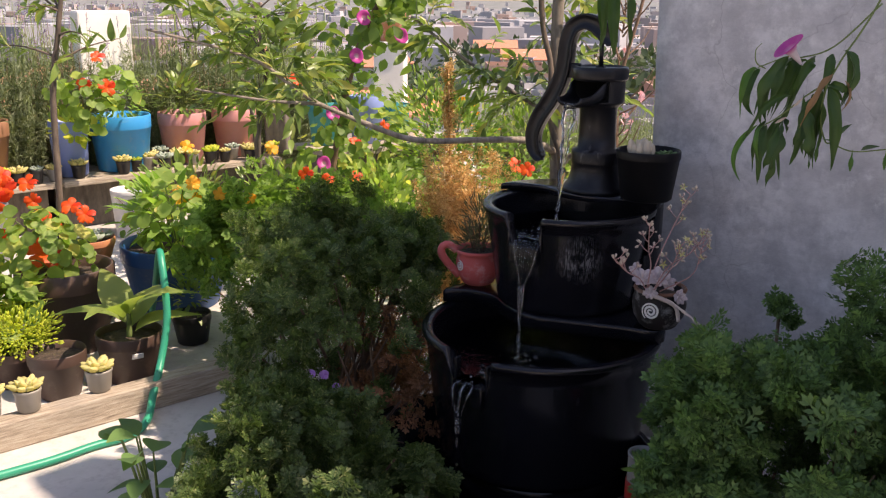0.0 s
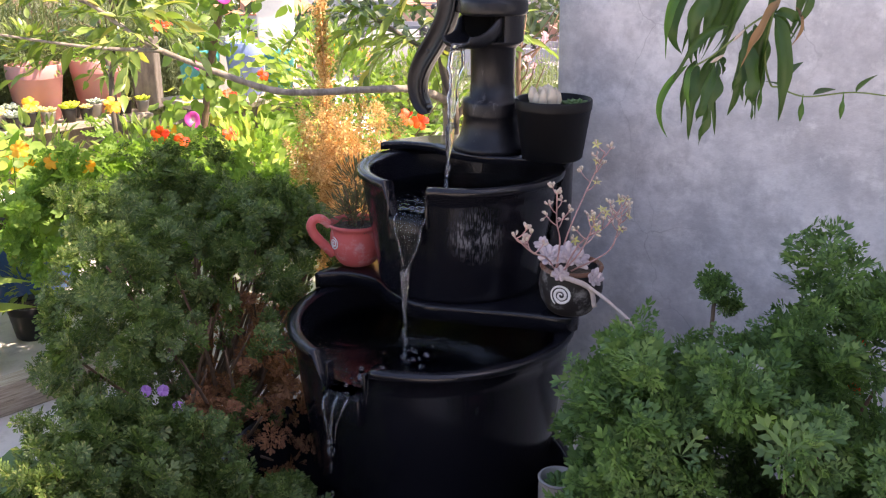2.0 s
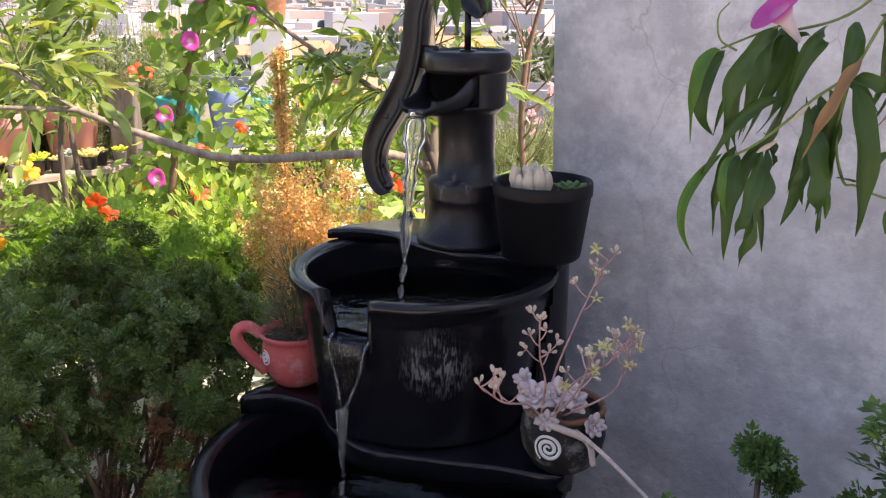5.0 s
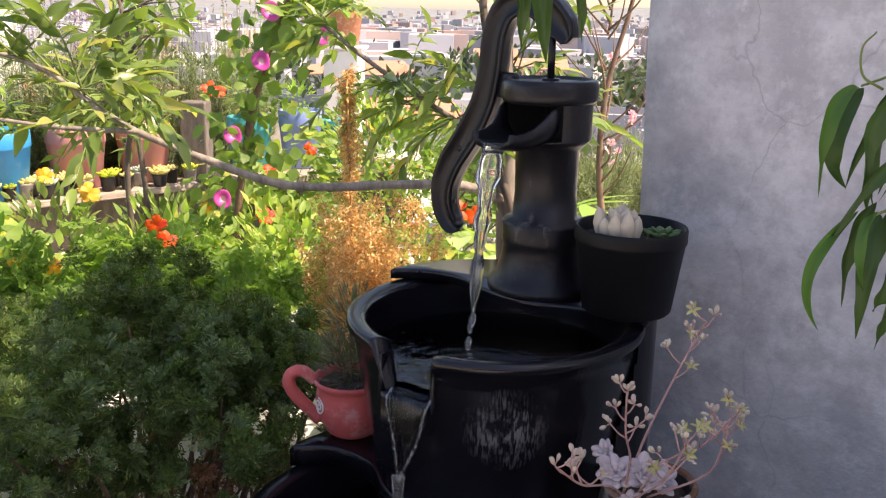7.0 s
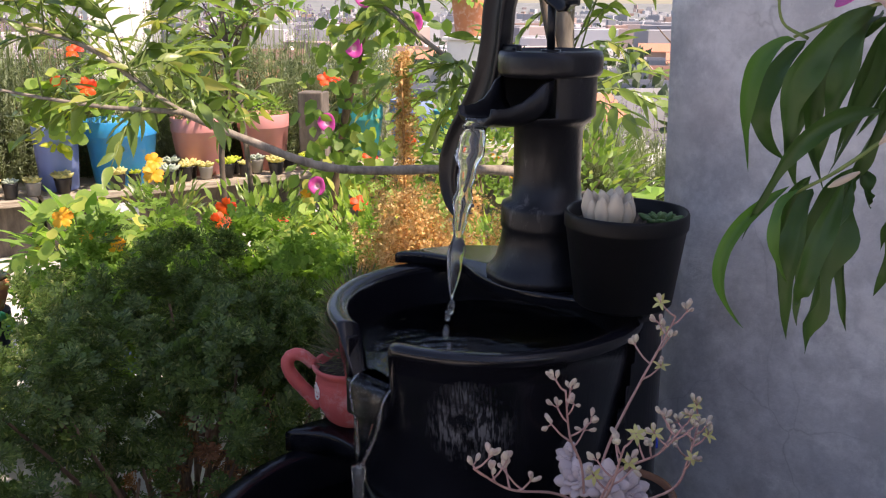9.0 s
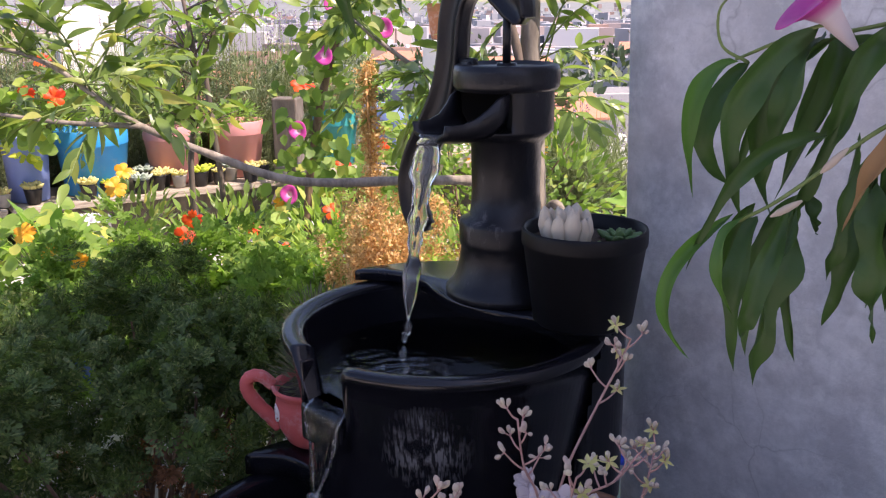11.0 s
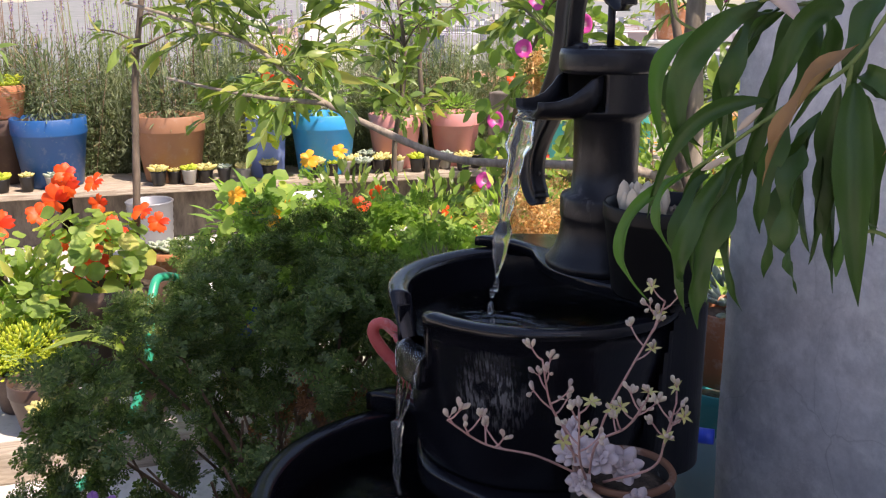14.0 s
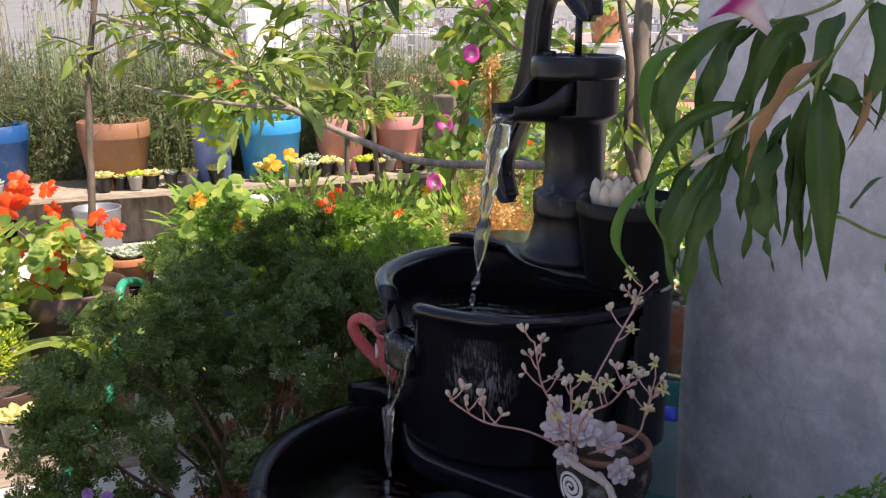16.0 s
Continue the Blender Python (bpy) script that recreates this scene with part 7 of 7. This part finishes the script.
def white_post():
    t = thing("white_post", (-0.935, 3.92, FLOOR), "white plastered post with leaf shadows behind the bench", "post")
    part("shaft", box(bmesh.new(), -0.10, -0.10, 0, 0.10, 0.10, 0.80, 0.012), MWHITE, t, smooth=False)
    part("cap", box(bmesh.new(), -0.12, -0.12, 0.801, 0.12, 0.12, 0.82, 0.005), MWHITE, t, smooth=False)
    p = pot("post_pot", -0.93, 3.92, FLOOR + 0.822, 0.095, 0.19, MTERRA, "terracotta pot on a white post")
    pot_plant(p, [(0, 0, 0.25, 0.14, 0.14, 0.10)], 160, 0.06, LEAF_OVATE, FRESH, 95)
    q = thing("wooden_block", (-1.44, 2.87, BENCH + 0.002), "rough grey wooden block standing on the bench", "block")
    part("block_body", box(bmesh.new(), -0.06, -0.05, 0, 0.06, 0.05, 0.345, 0.008), MOLDWOOD, q, smooth=False)
    # low parapet and a white panel behind the lavender
    rot = pose(0, 0, 0, 0, 0, math.degrees(math.atan2(U.y, U.x)))
    bm = box(bmesh.new(), -3.6, 0, FLOOR, 1.9, 0.12, 0.55)
    bmesh.ops.transform(bm, matrix=Matrix.Translation(M * -3.50) @ rot, verts=bm.verts)
    tagged(mesh_object("parapet", bm, MPARAPET, False), "low grey plastered parapet behind the lavender", "parapet", kind="structure")
    w = thing("white_pier", along(0.22, -3.56, 0.552), "sunlit white plastered pier on the parapet", "pier")
    bm = box(bmesh.new(), -0.14, -0.05, 0, 0.14, 0.06, 0.55, 0.01)
    bmesh.ops.transform(bm, matrix=rot, verts=bm.verts)
    part("pier_body", bm, MWHITE, w, smooth=False)


white_post()


# ---- the town in the valley ----
def ground_z(x, y):
    far = math.hypot(x, y)
    return -15.0 - min(12, far * 0.012)


def house(x, y, w, d, h, turn, wall_mat, roof_tile, label, seed):
    rnd = random.Random(seed)
    z = ground_z(x, y)
    t = thing("town_house", (x, y, z), label, "house", "town houses")
    t.rotation_euler = (0, 0, radians(turn))
    part("wall", box(bmesh.new(), -w / 2, -d / 2, 0, w / 2, d / 2, h), wall_mat, t, smooth=False)
    if roof_tile:
        bm = bmesh.new()
        prism(bm, [(-w / 2 - 0.4, -d / 2 - 0.4), (w / 2 + 0.4, -d / 2 - 0.4), (w / 2 + 0.4, d / 2 + 0.4), (-w / 2 - 0.4, d / 2 + 0.4)], h + 0.01, h + 0.25)
        for v in bm.verts:
            if v.co.z > h + 0.2 and v.co.y > 0:
                v.co.z += 1.6
        part("roof", bm, MTILE, t, "sloping clay tile roof", False)
    else:
        bm = bmesh.new()
        for a in ((-w / 2, -d / 2, w / 2, -d / 2 + 0.2), (-w / 2, d / 2 - 0.2, w / 2, d / 2), (-w / 2, -d / 2 + 0.21, -w / 2 + 0.2, d / 2 - 0.21), (w / 2 - 0.2, -d / 2 + 0.21, w / 2, d / 2 - 0.21)):
            box(bm, a[0], a[1], h, a[2], a[3], h + 0.7)
        part("roof_parapet", bm, wall_mat, t, smooth=False)
        part("water_tank", lathe([(0, 0), (0.6, 0), (0.6, 1.1), (0.35, 1.35), (0, 1.35)], 14, at=(w * 0.25, d * 0.1, h + 0.01)), MPOT_BLACK if seed % 2 else MWHITE, t)
    win = None
    for f in range(int(h // 3)):
        for k in range(max(1, int(w // 3))):
            if rnd.random() < 0.25:
                continue
            bm = box(bmesh.new(), -0.55, -0.06, -0.6, 0.55, 0.05, 0.6)
            ob = part("window", bm, MGLASS_DARK, t, smooth=False)
            ob.location = (-w / 2 + (k + 0.5) * w / max(1, int(w // 3)), -d / 2, 1.6 + 3 * f)


def town():
    rnd = random.Random(77)
    tints = [painted("town_wall", c, 0.9, (0.5, 0.48, 0.45), 0.3) for c in ((0.44, 0.43, 0.43), (0.52, 0.51, 0.51), (0.42, 0.27, 0.21), (0.32, 0.32, 0.34))]
    k = 0
    for row in range(7):
        y = 85 + row * 26
        for i in range(9):
            az = radians(-30 + 7.0 * i + rnd.uniform(-2, 2))
            x = y * math.tan(az) + rnd.uniform(-4, 4)
            mat = tints[rnd.randrange(4)]
            tile = rnd.random() < 0.35
            house(x, y + rnd.uniform(-7, 7), rnd.uniform(8, 14), rnd.uniform(7, 11), rnd.choice((3.4, 5.8, 6.4, 7.0)), rnd.uniform(-25, 25), mat, tile, "far flat house with a tile roof in the valley" if tile else "far flat-roofed house with a rooftop tank in the valley", k)
            k += 1
    verts, faces = [], []
    for i in range(2600):
        far = 260 * (12 ** rnd.random())
        az = radians(rnd.uniform(-42, 40))
        x, y = far * math.sin(az), far * math.cos(az)
        w, d, h = rnd.uniform(7, 18), rnd.uniform(7, 14), rnd.choice((3.5, 6, 6.5, 7, 9, 12))
        c, s = math.cos(rnd.uniform(-0.5, 0.5)), math.sin(rnd.uniform(-0.5, 0.5))
        z = ground_z(x, y) + max(0, far - 2600) * 0.035 * 0.7
        n = len(verts)
        for dz in (-1, h):
            for a, b in ((-1, -1), (1, -1), (1, 1), (-1, 1)):
                verts.append((x + a * w / 2 * c - b * d / 2 * s, y + a * w / 2 * s + b * d / 2 * c, z + dz))
        faces += [(n, n + 1, n + 5, n + 4), (n + 1, n + 2, n + 6, n + 5), (n + 2, n + 3, n + 7, n + 6), (n + 3, n, n + 4, n + 7), (n + 4, n + 5, n + 6, n + 7)]
    ob = raw("far_town", verts, faces, MCITY, None, False)
    tagged(ob, "hazy far town of countless pale flat houses", "town", kind="stuff")
    P, W = [], []
    rng = np.random.default_rng(5)
    for i in range(1000):
        far = 90 * (18 ** rng.random())
        az = radians(rng.uniform(-42, 40))
        x, y = far * math.sin(az), far * math.cos(az)
        r = rng.uniform(1.6, 3.4)
        d = rng.normal(size=(46, 3))
        d /= np.linalg.norm(d, axis=1, keepdims=True)
        P.append(np.array([x, y, ground_z(x, y) + r * 1.4]) + d * r * np.array([0.8, 0.8, 1.3]) * rng.uniform(0.5, 1.0, (len(d), 1)))
        W.append(d)
    P, W = np.concatenate(P), np.concatenate(W)
    tr = scatter("far_trees", P, W, rng.uniform(1.4, 2.6, len(P)), LEAF_KITE, leaf_mat("far_tree_leaf", (0.03, 0.06, 0.03), (0.07, 0.10, 0.05), 0.2), None, 5)
    tagged(tr, "dark green trees scattered between far houses", "trees", kind="stuff")


town()
